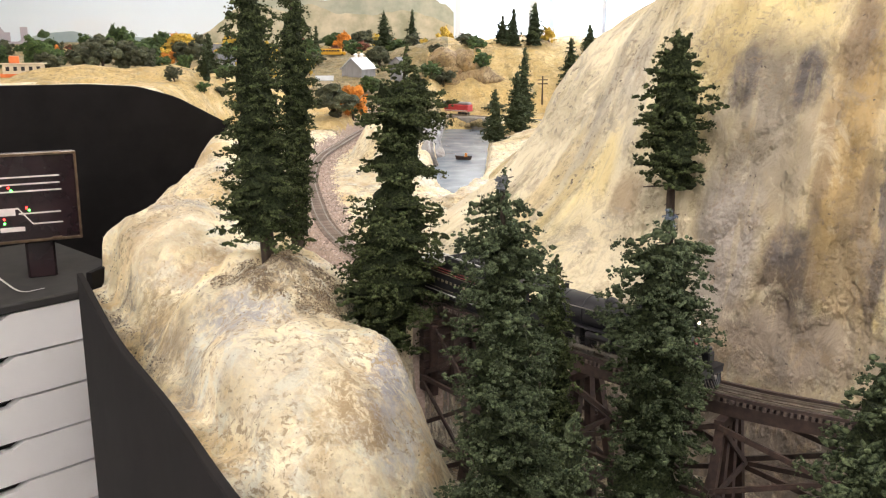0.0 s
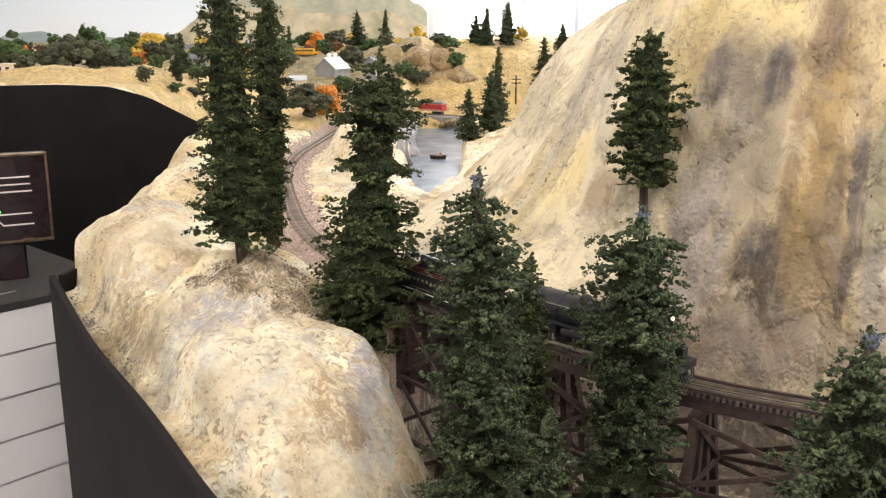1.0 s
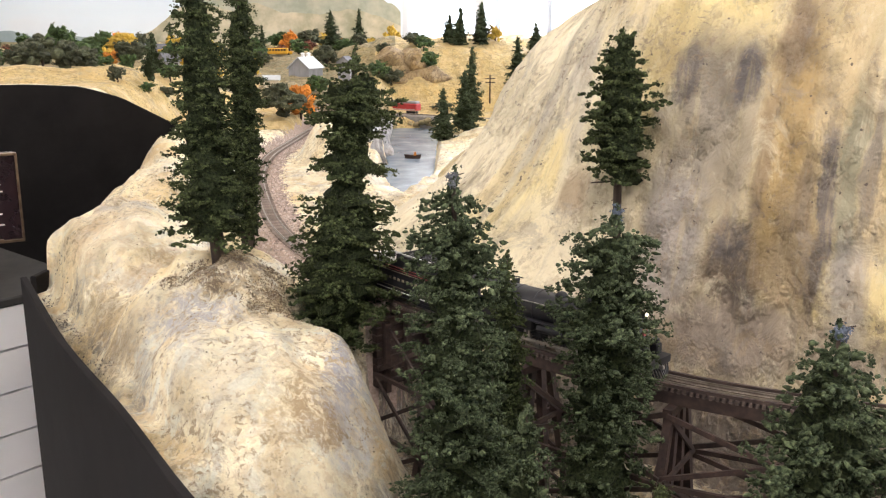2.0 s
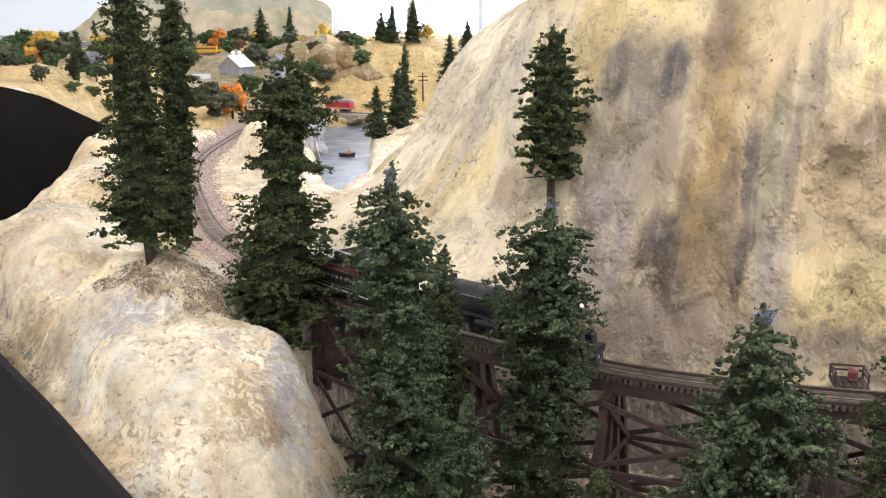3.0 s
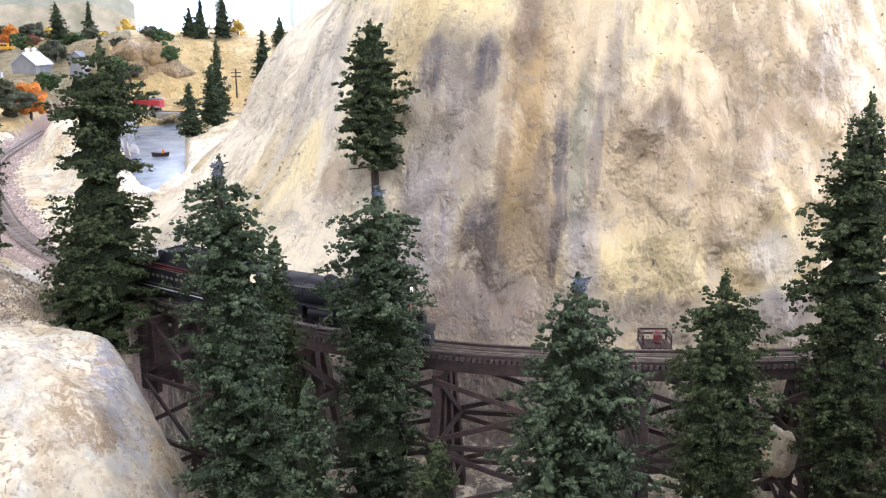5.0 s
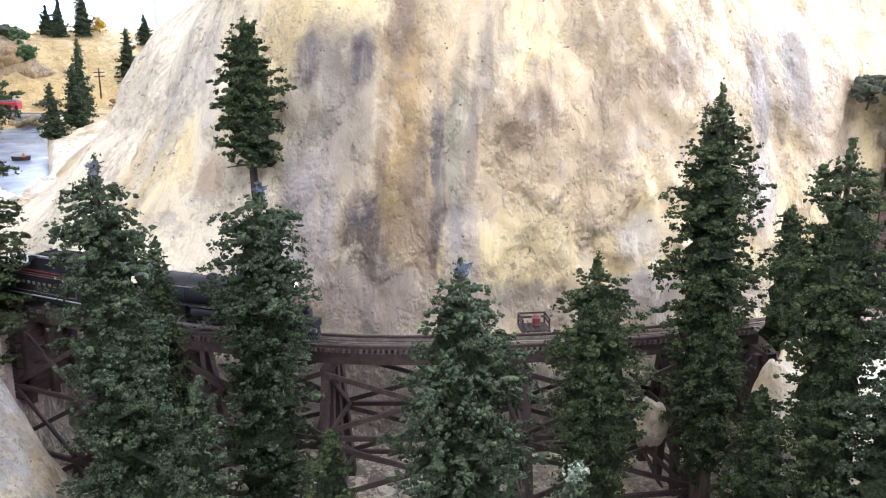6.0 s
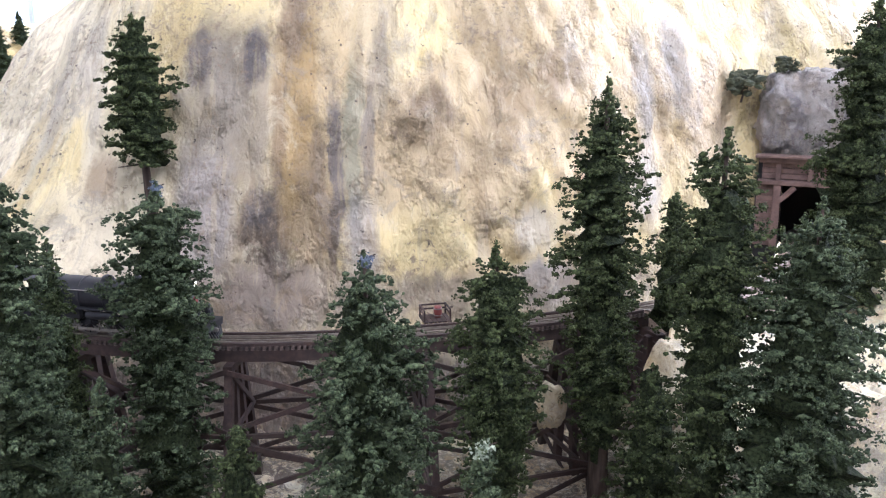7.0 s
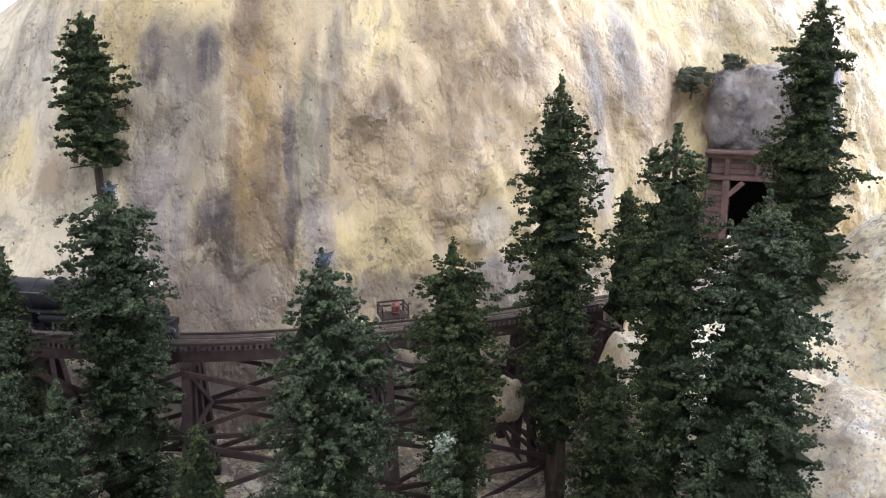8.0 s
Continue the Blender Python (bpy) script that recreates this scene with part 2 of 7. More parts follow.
def cliff_paint(nt, bsdf):
    """Plaster face in cream, with thin paints run down it, brush streaks, pits and flecks, and shade painted at its
    foot.
    """
    w = coords(nt)
    dot = nt.nodes.new("ShaderNodeVectorMath")
    dot.operation = "DOT_PRODUCT"
    dot.inputs[1].default_value = (0.845, -0.534, 0)
    nt.links.new(w, dot.inputs[0])
    sep = nt.nodes.new("ShaderNodeSeparateXYZ")
    nt.links.new(w, sep.inputs[0])
    along, up = dot.outputs["Value"], sep.outputs[2]
    # on the flared west flank the paint runs down the slope aslant
    mr = node(nt, "ShaderNodeMapRange")
    mr.inputs["From Min"].default_value, mr.inputs["From Max"].default_value = -0.36, -0.46
    nt.links.new(along, mr.inputs["Value"])
    slant = math_node(nt, "MULTIPLY", math_node(nt, "MULTIPLY", math_node(nt, "SUBTRACT", up, 1.30), 0.5), mr.outputs[0])
    comb = nt.nodes.new("ShaderNodeCombineXYZ")
    nt.links.new(math_node(nt, "SUBTRACT", along, slant), comb.inputs[0])
    nt.links.new(up, comb.inputs[1])

    def scaled(sx, sy):
        mp = nt.nodes.new("ShaderNodeMapping")
        mp.inputs["Scale"].default_value = (sx, sy, 1)
        nt.links.new(comb.outputs[0], mp.inputs["Vector"])
        return mp.outputs[0]

    def shifted(vec, noise_vec, scale, amount, detail=6.0, rough=0.6):
        n = node(nt, "ShaderNodeTexNoise", Scale=scale, Detail=detail, Roughness=rough)
        nt.links.new(noise_vec, n.inputs["Vector"])
        m = nt.nodes.new("ShaderNodeVectorMath")
        m.operation = "MULTIPLY_ADD"
        m.inputs[1].default_value = (amount[0], amount[1], 0)
        nt.links.new(n.outputs["Color"], m.inputs[0])
        sb = nt.nodes.new("ShaderNodeVectorMath")
        sb.operation = "SUBTRACT"
        sb.inputs[1].default_value = (amount[0] / 2, amount[1] / 2, 0)
        nt.links.new(vec, sb.inputs[0])
        nt.links.new(sb.outputs[0], m.inputs[2])
        return m.outputs[0]

    p = shifted(comb.outputs[0], scaled(1, 0.45), 16, (0.050, 0.075), 8, 0.68)
    p = shifted(p, scaled(1, 0.6), 75, (0.016, 0.024), 5, 0.7)
    cream, sand = (0.62, 0.505, 0.255), (0.51, 0.39, 0.18)
    base = ramp(nt, noise_of(nt, scaled(1, 0.4), 13, 7, 0.66, 0.5), [(0.36, sand), (0.47, cream), (0.56, (0.655, 0.55, 0.335)), (0.66, (0.50, 0.41, 0.27))])
    bare = base
    for ca, cz, ra, rz, colour, strength in CLIFF_WASHES_AND_SHADE:
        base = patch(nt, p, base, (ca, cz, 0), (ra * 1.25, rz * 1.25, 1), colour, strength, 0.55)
    # cream breaks through, and grey and umber run down in brush streaks
    st = noise_of(nt, scaled(1, 0.13), 62, 7, 0.66, 0.4)
    base = mix(nt, ramp(nt, st, [(0.56, (0,)), (0.64, (0.28,))]), base, bare)
    base = mix(nt, ramp(nt, noise_of(nt, scaled(1, 0.16), 40, 8, 0.7, 0.5), [(0.57, (0,)), (0.64, (0.32,))]), base, (0.34, 0.295, 0.235))
    base = mix(nt, ramp(nt, noise_of(nt, scaled(1, 0.5), 30, 9, 0.74, 0.8), [(0.555, (0,)), (0.60, (0.42,))]), base, (0.33, 0.24, 0.14))
    base = mix(nt, ramp(nt, noise_of(nt, scaled(1, 0.6), 24, 9, 0.72, 0.7), [(0.57, (0,)), (0.63, (0.38,))]), base, (0.68, 0.60, 0.42))
    base = mix(nt, ramp(nt, noise_of(nt, scaled(1, 0.8), 19, 10, 0.78, 1.2), [(0.55, (0,)), (0.60, (0.42,))]), base, (0.36, 0.285, 0.185))
    base = mix(nt, ramp(nt, noise_of(nt, scaled(0.9, 0.7), 15, 10, 0.76, 1.0), [(0.56, (0,)), (0.61, (0.4,))]), base, (0.30, 0.265, 0.225))
    # chipped and pitted places
    zone = ramp(nt, noise_of(nt, scaled(1, 0.7), 11, 5, 0.65), [(0.47, (0.06,)), (0.57, (1,))])
    chips = mix(nt, 1.0, ramp(nt, noise_of(nt, w, 105, 5, 0.65, 0.4), [(0.56, (0,)), (0.62, (0.8,))]), zone, "MULTIPLY")
    base = mix(nt, chips, base, (0.30, 0.225, 0.15))
    fleck = ramp(nt, noise_of(nt, w, 120, 2, 0.5), [(0.715, (0,)), (0.74, (0.9,))])
    base = mix(nt, fleck, base, (0.09, 0.065, 0.05))
    nt.links.new(base, bsdf.inputs["Base Color"])
    n0 = bump(nt, bsdf, chips, -0.8, 0.0022)
    n1 = bump(nt, bsdf, fleck, -0.7, 0.002, n0)
    n2 = bump(nt, bsdf, noise_of(nt, scaled(1, 0.6), 30, 9, 0.66, 0.6), 0.9, 0.014, n1)
    crag = mix(nt, 1.0, noise_of(nt, w, 70, 7, 0.66, 0.3), zone, "MULTIPLY")
    n3 = bump(nt, bsdf, crag, 0.95, 0.012, n2)
    bump(nt, bsdf, noise_of(nt, w, 260, 4, 0.6), 0.25, 0.0009, n3)
    nt.links.new(ramp(nt, noise_of(nt, w, 26, 4), [(0.40, (0.42,)), (0.62, (0.75,))]), bsdf.inputs["Roughness"])


ROCK_WASHES_AND_SHADE = [
    ((-0.40, 1.22, 1.25), (0.10, 0.16, 0.08), (0.74, 0.56, 0.34), 0.5), ((-0.24, 0.90, 1.21), (0.10, 0.030, 0.06), (0.55, 0.54, 0.55), 0.6), ((-0.10, 0.70, 1.15), (0.030, 0.08, 0.08), (0.56, 0.42, 0.24), 0.35),
    ((-0.33, 0.86, 1.14), (0.030, 0.12, 0.035), (0.36, 0.26, 0.16), 0.7), ((-0.04, 0.79, 1.14), (0.030, 0.08, 0.07), (0.62, 0.62, 0.66), 0.6), ((-0.17, 0.78, 1.20), (0.05, 0.07, 0.06), (0.80, 0.74, 0.60), 0.4),
    ((-0.105, 0.740, 1.175), (0.035, 0.05, 0.05), (0.60, 0.45, 0.24), 0.4), ((-0.37, 1.04, 1.19), (0.05, 0.09, 0.045), (0.36, 0.25, 0.14), 0.55), ((-0.31, 0.93, 1.165), (0.035, 0.08, 0.04), (0.38, 0.28, 0.17), 0.5),
    ((-0.115, 0.80, 1.20), (0.03, 0.05, 0.05), (0.50, 0.43, 0.34), 0.35), ((-0.20, 0.86, 1.205), (0.03, 0.05, 0.05), (0.48, 0.46, 0.46), 0.6), ((-0.42, 1.38, 1.25), (0.07, 0.10, 0.05), (0.72, 0.52, 0.28), 0.6),
    ((-0.053, 0.846, 1.178), (0.026, 0.10, 0.06), (0.40, 0.40, 0.44), 0.8), ((-0.22, 0.915, 1.212), (0.06, 0.05, 0.05), (0.46, 0.45, 0.46), 0.75), ((-0.076, 0.765, 1.165), (0.026, 0.06, 0.05), (0.40, 0.26, 0.12), 0.75),
    ((-0.185, 0.975, 1.235), (0.075, 0.035, 0.05), (0.17, 0.12, 0.08), 0.85), ((-0.135, 0.945, 1.208), (0.05, 0.022, 0.04), (0.22, 0.18, 0.13), 0.75), ((-0.30, 1.12, 1.22), (0.05, 0.06, 0.05), (0.62, 0.43, 0.24), 0.6),
    ((-0.378, 1.299, 1.258), (0.06, 0.05, 0.05), (0.46, 0.44, 0.43), 0.6), ((-0.43, 1.10, 1.17), (0.040, 0.08, 0.05), (0.15, 0.13, 0.12), 0.85), ((-0.36, 1.0, 1.145), (0.05, 0.12, 0.022), (0.22, 0.18, 0.14), 0.8), ((-0.26, 0.82, 1.15), (0.025, 0.08, 0.04), (0.34, 0.31, 0.30), 0.6),
    # first three darken the gorge's floor and west wall: shade put in the colour
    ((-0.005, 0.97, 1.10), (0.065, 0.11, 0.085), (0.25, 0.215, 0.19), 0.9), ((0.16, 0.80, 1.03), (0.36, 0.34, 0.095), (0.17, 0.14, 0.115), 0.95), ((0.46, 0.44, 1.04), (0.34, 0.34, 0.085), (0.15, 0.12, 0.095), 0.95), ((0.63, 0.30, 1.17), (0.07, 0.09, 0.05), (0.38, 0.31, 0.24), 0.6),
]
ROCK_WASHES_AND_SHADE = [(c, tuple(1.1 * q for q in r), tuple(0.9 * q for q in k), min(0.96, 1.08 * w)) for c, r, k, w in ROCK_WASHES_AND_SHADE]
ROCK = plaster("plaster_rock", (0.94, 0.85, 0.61), (0.70, 0.54, 0.30), (0.60, 0.545, 0.45), (0.24, 0.18, 0.12), 0.9, 0.55, (0.545, 0.66), (0.575, 0.69), ROCK_WASHES_AND_SHADE, 1.3)
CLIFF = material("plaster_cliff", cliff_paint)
BANKROCK = plaster("bank_plaster", (0.60, 0.52, 0.35), (0.50, 0.38, 0.20), (0.34, 0.30, 0.26), (0.20, 0.15, 0.10), 0.8, 0.7)
BOULDER = plaster("grey_boulder", (0.36, 0.33, 0.30), (0.30, 0.25, 0.20), (0.19, 0.175, 0.18), (0.09, 0.08, 0.08), 0.7, 0.7, (0.48, 0.58), (0.54, 0.64), (), 1.3)
WHITE_CLIFF = plaster("white_cliff", (0.38, 0.38, 0.39), (0.33, 0.30, 0.28), (0.20, 0.21, 0.25), (0.09, 0.09, 0.12), 0.35, 0.6)
SAND = plaster("sand_ground", (0.60, 0.45, 0.20), (0.47, 0.33, 0.13), (0.36, 0.30, 0.17), (0.20, 0.17, 0.08), 1.0, 0.75, (0.53, 0.64), (0.56, 0.68))
MEADOW = plaster("scrub_ground", (0.34, 0.27, 0.14), (0.26, 0.19, 0.10), (0.17, 0.17, 0.09), (0.09, 0.09, 0.05), 1.0, 0.85, (0.48, 0.58), (0.52, 0.62))
BALLAST = mottled("ballast", (0.36, 0.27, 0.22), (0.55, 0.435, 0.365), 300, 0.9, 0, 0.8, 0.002)
STONE = mottled("ballast_stone", (0.38, 0.295, 0.25), (0.62, 0.53, 0.47), 90, 0.9, 0, 0.4, 0.0006, 4, 0, 0.45)
TIE = mottled("tie_wood", (0.050, 0.036, 0.030), (0.135, 0.100, 0.082), 160, 0.75, 0, 0.4, 0.0005, 3, 0.3, 0, (1, 1, 4))
TIMBER = mottled("trestle_timber", (0.020, 0.0115, 0.0095), (0.050, 0.029, 0.0225), 120, 0.7, 0, 0.4, 0.0005, 3, 0.25)
RAILMETAL = mottled("rail_metal", (0.24, 0.21, 0.18), (0.42, 0.38, 0.33), 90, 0.42, 0.9, 0.2, 0.0002)
GUARDMETAL = mottled("guard_rail_metal", (0.16, 0.13, 0.11), (0.30, 0.26, 0.22), 90, 0.45, 0.8, 0.2, 0.0002)
LANDTIE = mottled("weathered_tie", (0.14, 0.11, 0.09), (0.27, 0.215, 0.18), 160, 0.8, 0, 0.4, 0.0005, 3, 0.3, 0, (1, 1, 4))
FOLIAGE = mottled("conifer_foam", (0.007, 0.012, 0.005), (0.086, 0.106, 0.040), 330, 0.85, 0, 0.7, 0.0014, 3, 0, 0.35)
FOLIAGE_BLUE = mottled("blue_green_foam", (0.008, 0.016, 0.008), (0.096, 0.120, 0.060), 330, 0.85, 0, 0.7, 0.0014, 3, 0, 0.35)
# core green is darkened to stand for the shade deep in the crowns
FOLIAGE_CORE_SHADE = mottled("shaded_foam_core", (0.004, 0.007, 0.003), (0.040, 0.052, 0.020), 380, 0.9, 0, 1.0, 0.003, 2)
BARK = mottled("bark", (0.030, 0.022, 0.018), (0.085, 0.062, 0.048), 150, 0.85, 0, 0.7, 0.001, 3, 0, 0, (1, 1, 0.2))
BLACKPAINT = mottled("black_fascia_paint", (0.0062, 0.0054, 0.0054), (0.0115, 0.010, 0.010), 14, 0.8, 0, 0.15, 0.0006, 12)
LOCO = mottled("loco_black", (0.007, 0.007, 0.009), (0.016, 0.016, 0.019), 70, 0.46, 0.0, 0.2, 0.0003)
LOCO.node_tree.nodes["Principled BSDF"].inputs["Specular IOR Level"].default_value = 0.3
# foam, bark and dull paint shine very little
for mat in (FOLIAGE, FOLIAGE_BLUE, FOLIAGE_CORE_SHADE, BARK, BLACKPAINT):
    mat.node_tree.nodes["Principled BSDF"].inputs["Specular IOR Level"].default_value = 0.15


# ---- mesh helpers ----
def mesh_object(name, verts, faces, mat, parent=None, smooth=True, label=""):
    me = bpy.data.meshes.new(name)
    me.from_pydata([tuple(map(float, v)) for v in verts], [], faces)
    me.materials.append(mat)
    if smooth:
        me.polygons.foreach_set("use_smooth", [True] * len(me.polygons))
    me.update()
    ob = new(name, me)
    if parent is not None:
        ob.parent = parent
    if label:
        ob["label"] = label
    return ob


def part(name, bm, mat, parent=None, label="", smooth=False):
    me = bpy.data.meshes.new(name)
    bm.to_mesh(me)
    bm.free()
    me.materials.append(mat)
    if smooth:
        me.polygons.foreach_set("use_smooth", [True] * len(me.polygons))
    ob = new(name, me)
    if parent is not None:
        ob.parent = parent
    if label:
        ob["label"] = label
    return ob


def thing(name, label, category, at=(0, 0, 0), turn=0.0, group="", kind=""):
    ob = new(name)
    ob.empty_display_size = 0.02
    ob.matrix_world = pose(*at, 0, 0, turn)
    return tagged(ob, label, category, group, kind)


def box(bm, c, s, m=None, bevel=0.0):
    r = bmesh.ops.create_cube(bm, size=1, matrix=Matrix.Translation(c) @ Matrix.Diagonal((*s, 1)))
    vs = r["verts"]
    if bevel:
        es = list({e for v in vs for e in v.link_edges})
        vs = bmesh.ops.bevel(bm, geom=es, offset=bevel, segments=1, affect="EDGES", profile=0.5)["verts"]
    if m is not None:
        bmesh.ops.transform(bm, matrix=m, verts=vs)
    return vs


def tube(bm, a, b, r1, r2=None, seg=10, caps=True):
    a, b = Vector(a), Vector(b)
    d = b - a
    m = Matrix.Translation((a + b) / 2) @ d.to_track_quat("Z", "Y").to_matrix().to_4x4()
    return bmesh.ops.create_cone(bm, cap_ends=caps, segments=seg, radius1=r1, radius2=r1 if r2 is None else r2, depth=d.length, matrix=m)["verts"]


def beam(bm, a, b, w, h):
    """A squared timber from a to b, w wide and h high."""
    a, b = Vector(a), Vector(b)
    d = b - a
    m = Matrix.Translation((a + b) / 2) @ d.to_track_quat("Y", "Z").to_matrix().to_4x4()
    return box(bm, (0, 0, 0), (w, d.length, h), m)


def curve_points(ctrl, step):
    """Catmull-Rom through the control points, resampled to even steps."""
    p = np.array([(*c, 0) if len(c) == 2 else c for c in ctrl], float)
    p = np.vstack([2 * p[0] - p[1], p, 2 * p[-1] - p[-2]])
    out = []
    for i in range(1, len(p) - 2):
        for t in np.linspace(0, 1, 60, endpoint=False):
            a, b, c, d = p[i - 1:i + 3]
            out.append(0.5 * (2 * b + (c - a) * t + (2 * a - 5 * b + 4 * c - d) * t * t + (3 * b - a - 3 * c + d) * t ** 3))
    out = np.array(out + [p[-2]])
    s = np.r_[0, np.cumsum(np.linalg.norm(np.diff(out, axis=0), axis=1))]
    n = max(2, int(s[-1] / step))
    q = np.linspace(0, s[-1], n)
    return np.stack([np.interp(q, s, out[:, k]) for k in range(3)], 1)


def grid_faces(nu, nv):
    a = np.arange(nu * nv).reshape(nu, nv)
    return np.stack([a[:-1, :-1], a[1:, :-1], a[1:, 1:], a[:-1, 1:]], -1).reshape(-1, 4).tolist()


# a lattice noise on whole arrays, for terrain and foliage
_tab = np.random.RandomState(7).rand(64, 64, 64).astype(np.float32)


def vnoise(x, y, z=0.0, octaves=4, gain=0.5):
    x, y, z = np.broadcast_arrays(np.asarray(x, float), np.asarray(y, float), np.asarray(z, float))
    total, amp, norm, f = np.zeros(x.shape), 1.0, 0.0, 1.0
    for o in range(octaves):
        X, Y, Z = x * f + 17.3 * o, y * f + 5.1 * o, z * f + 31.7 * o
        i, j, k = np.floor(X).astype(int), np.floor(Y).astype(int), np.floor(Z).astype(int)
        u, v, w = X - i, Y - j, Z - k
        u, v, w = u * u * (3 - 2 * u), v * v * (3 - 2 * v), w * w * (3 - 2 * w)
        g = lambda a, b, c: _tab[(i + a) % 64, (j + b) % 64, (k + c) % 64]  # noqa: E731
        lo = (g(0, 0, 0) * (1 - u) + g(1, 0, 0) * u) * (1 - v) + (g(0, 1, 0) * (1 - u) + g(1, 1, 0) * u) * v
        hi = (g(0, 0, 1) * (1 - u) + g(1, 0, 1) * u) * (1 - v) + (g(0, 1, 1) * (1 - u) + g(1, 1, 1) * u) * v
        total += amp * (lo * (1 - w) + hi * w)
        norm += amp
        amp *= gain
        f *= 2.03
    return total / norm * 2 - 1


def smoothstep(a, b, x):
    t = np.clip((np.asarray(x, float) - a) / (b - a), 0, 1)
    return t * t * (3 - 2 * t)


# ---- plan: the railway line, the layout's edge, the foot of the mountain ----
TRACK = curve_points([(-0.12, 3.55), (-0.205, 3.25), (-0.255, 2.95), (-0.29, 2.57), (-0.31, 2.27), (-0.289, 1.944), (-0.23, 1.607), (-0.181, 1.398),
                      (-0.116, 1.22), (-0.045, 1.08), (0.040, 0.953), (0.135, 0.834), (0.231, 0.741), (0.31, 0.688), (0.422, 0.636),
                      (0.543, 0.597), (0.663, 0.572), (0.78, 0.562), (0.90, 0.580), (1.02, 0.635), (1.16, 0.725)], 0.004)
TRACK[:, 2] = RAIL
ARC = np.r_[0, np.cumsum(np.linalg.norm(np.diff(TRACK, axis=0), axis=1))]
DIR = np.gradient(TRACK, axis=0)
DIR /= np.linalg.norm(DIR, axis=1, keepdims=True)
SIDE = np.stack([-DIR[:, 1], DIR[:, 0], 0 * DIR[:, 0]], 1)     # to the mountain's side


def track_at(s, off=0.0, z=0.0):
    p = np.array([np.interp(s, ARC, TRACK[:, k] + off * SIDE[:, k]) for k in range(3)])
    return p + (0, 0, z)


def track_turn(s):
    d = [np.interp(s, ARC, DIR[:, k]) for k in range(2)]
    return math.degrees(math.atan2(d[1], d[0]))


def arc_near(x, y):
    return float(ARC[np.argmin((TRACK[:, 0] - x) ** 2 + (TRACK[:, 1] - y) ** 2)])


S_WEST, S_EAST = arc_near(0.018, 1.0), arc_near(0.64, 0.585)    # abutments of the trestle
EDGE = curve_points([(-0.514, 1.235), (-0.43, 1.08), (-0.36, 0.955), (-0.256, 0.784), (-0.15, 0.60), (-0.04, 0.44), (0.10, 0.24), (0.28, 0.08), (0.6, -0.06), (1.1, -0.12)], 0.01)


def to_line(x, y, line):
    """Distance to a line of points, and the index of its nearest point."""
    shape = np.shape(x)
    p = np.stack([np.ravel(x), np.ravel(y)], 1)
    best, at = np.full(len(p), 1e9), np.zeros(len(p), int)
    for lo in range(0, len(p), 20000):
        d = ((p[lo:lo + 20000, None, :] - line[None, :, :2]) ** 2).sum(-1)
        at[lo:lo + 20000] = d.argmin(1)
        best[lo:lo + 20000] = np.sqrt(d.min(1))
    return best.reshape(shape), at.reshape(shape)


# mounds of the plaster land: x, y, height, half widths at which they have sunk by 0.1 m, turn in degrees
MOUNDS = [
    (-0.205, 1.03, 1.245, 0.13, 0.15, 0),       # knoll of the tall tree
    (-0.150, 0.85, 1.215, 0.14, 0.18, 8),       # long spur before it
    (-0.070, 0.90, 1.185, 0.08, 0.10, 0),
    (-0.030, 1.01, 1.165, 0.05, 0.06, -35),     # west side of the gorge
    (-0.385, 1.27, 1.262, 0.13, 0.22, 25),      # outer hump by the edge
    (-0.400, 1.62, 1.270, 0.13, 0.25, 0),
    (-0.445, 1.95, 1.290, 0.10, 0.16, 0),
    (-0.435, 1.76, 1.292, 0.07, 0.07, 20),      # pale hump behind the outer one
    (-0.155, 2.28, 1.288, 0.075, 0.22, 6),      # hill between line and river
    (-0.090, 1.95, 1.240, 0.065, 0.22, 10),
    (0.000, 1.42, 1.218, 0.12, 0.26, 0),        # saddle at the mountain's toe
    (-0.420, 2.55, 1.215, 0.22, 0.35, 0),
    (0.760, 0.43, 1.195, 0.15, 0.12, 0),        # east bank
    (0.900, 0.47, 1.200, 0.14, 0.09, 15),
    (0.960, 0.36, 1.290, 0.15, 0.13, 20),
    (0.680, 0.27, 1.175, 0.12, 0.14, 0),
    (0.560, 0.55, 1.120, 0.07, 0.07, 0),
    (0.660, 0.47, 1.200, 0.07, 0.09, -40),
    (0.330, 4.05, 1.475, 0.55, 0.33, 0),        # tan hill far off
    (0.020, 4.00, 1.470, 0.30, 0.30, 0),
    (0.330, 2.60, 1.215, 0.20, 0.35, 0),
    (-0.970, 2.42, 1.415, 0.20, 0.14, 20),      # sandy hummocks behind the far board
    (-0.780, 2.50, 1.412, 0.17, 0.14, 20),
]


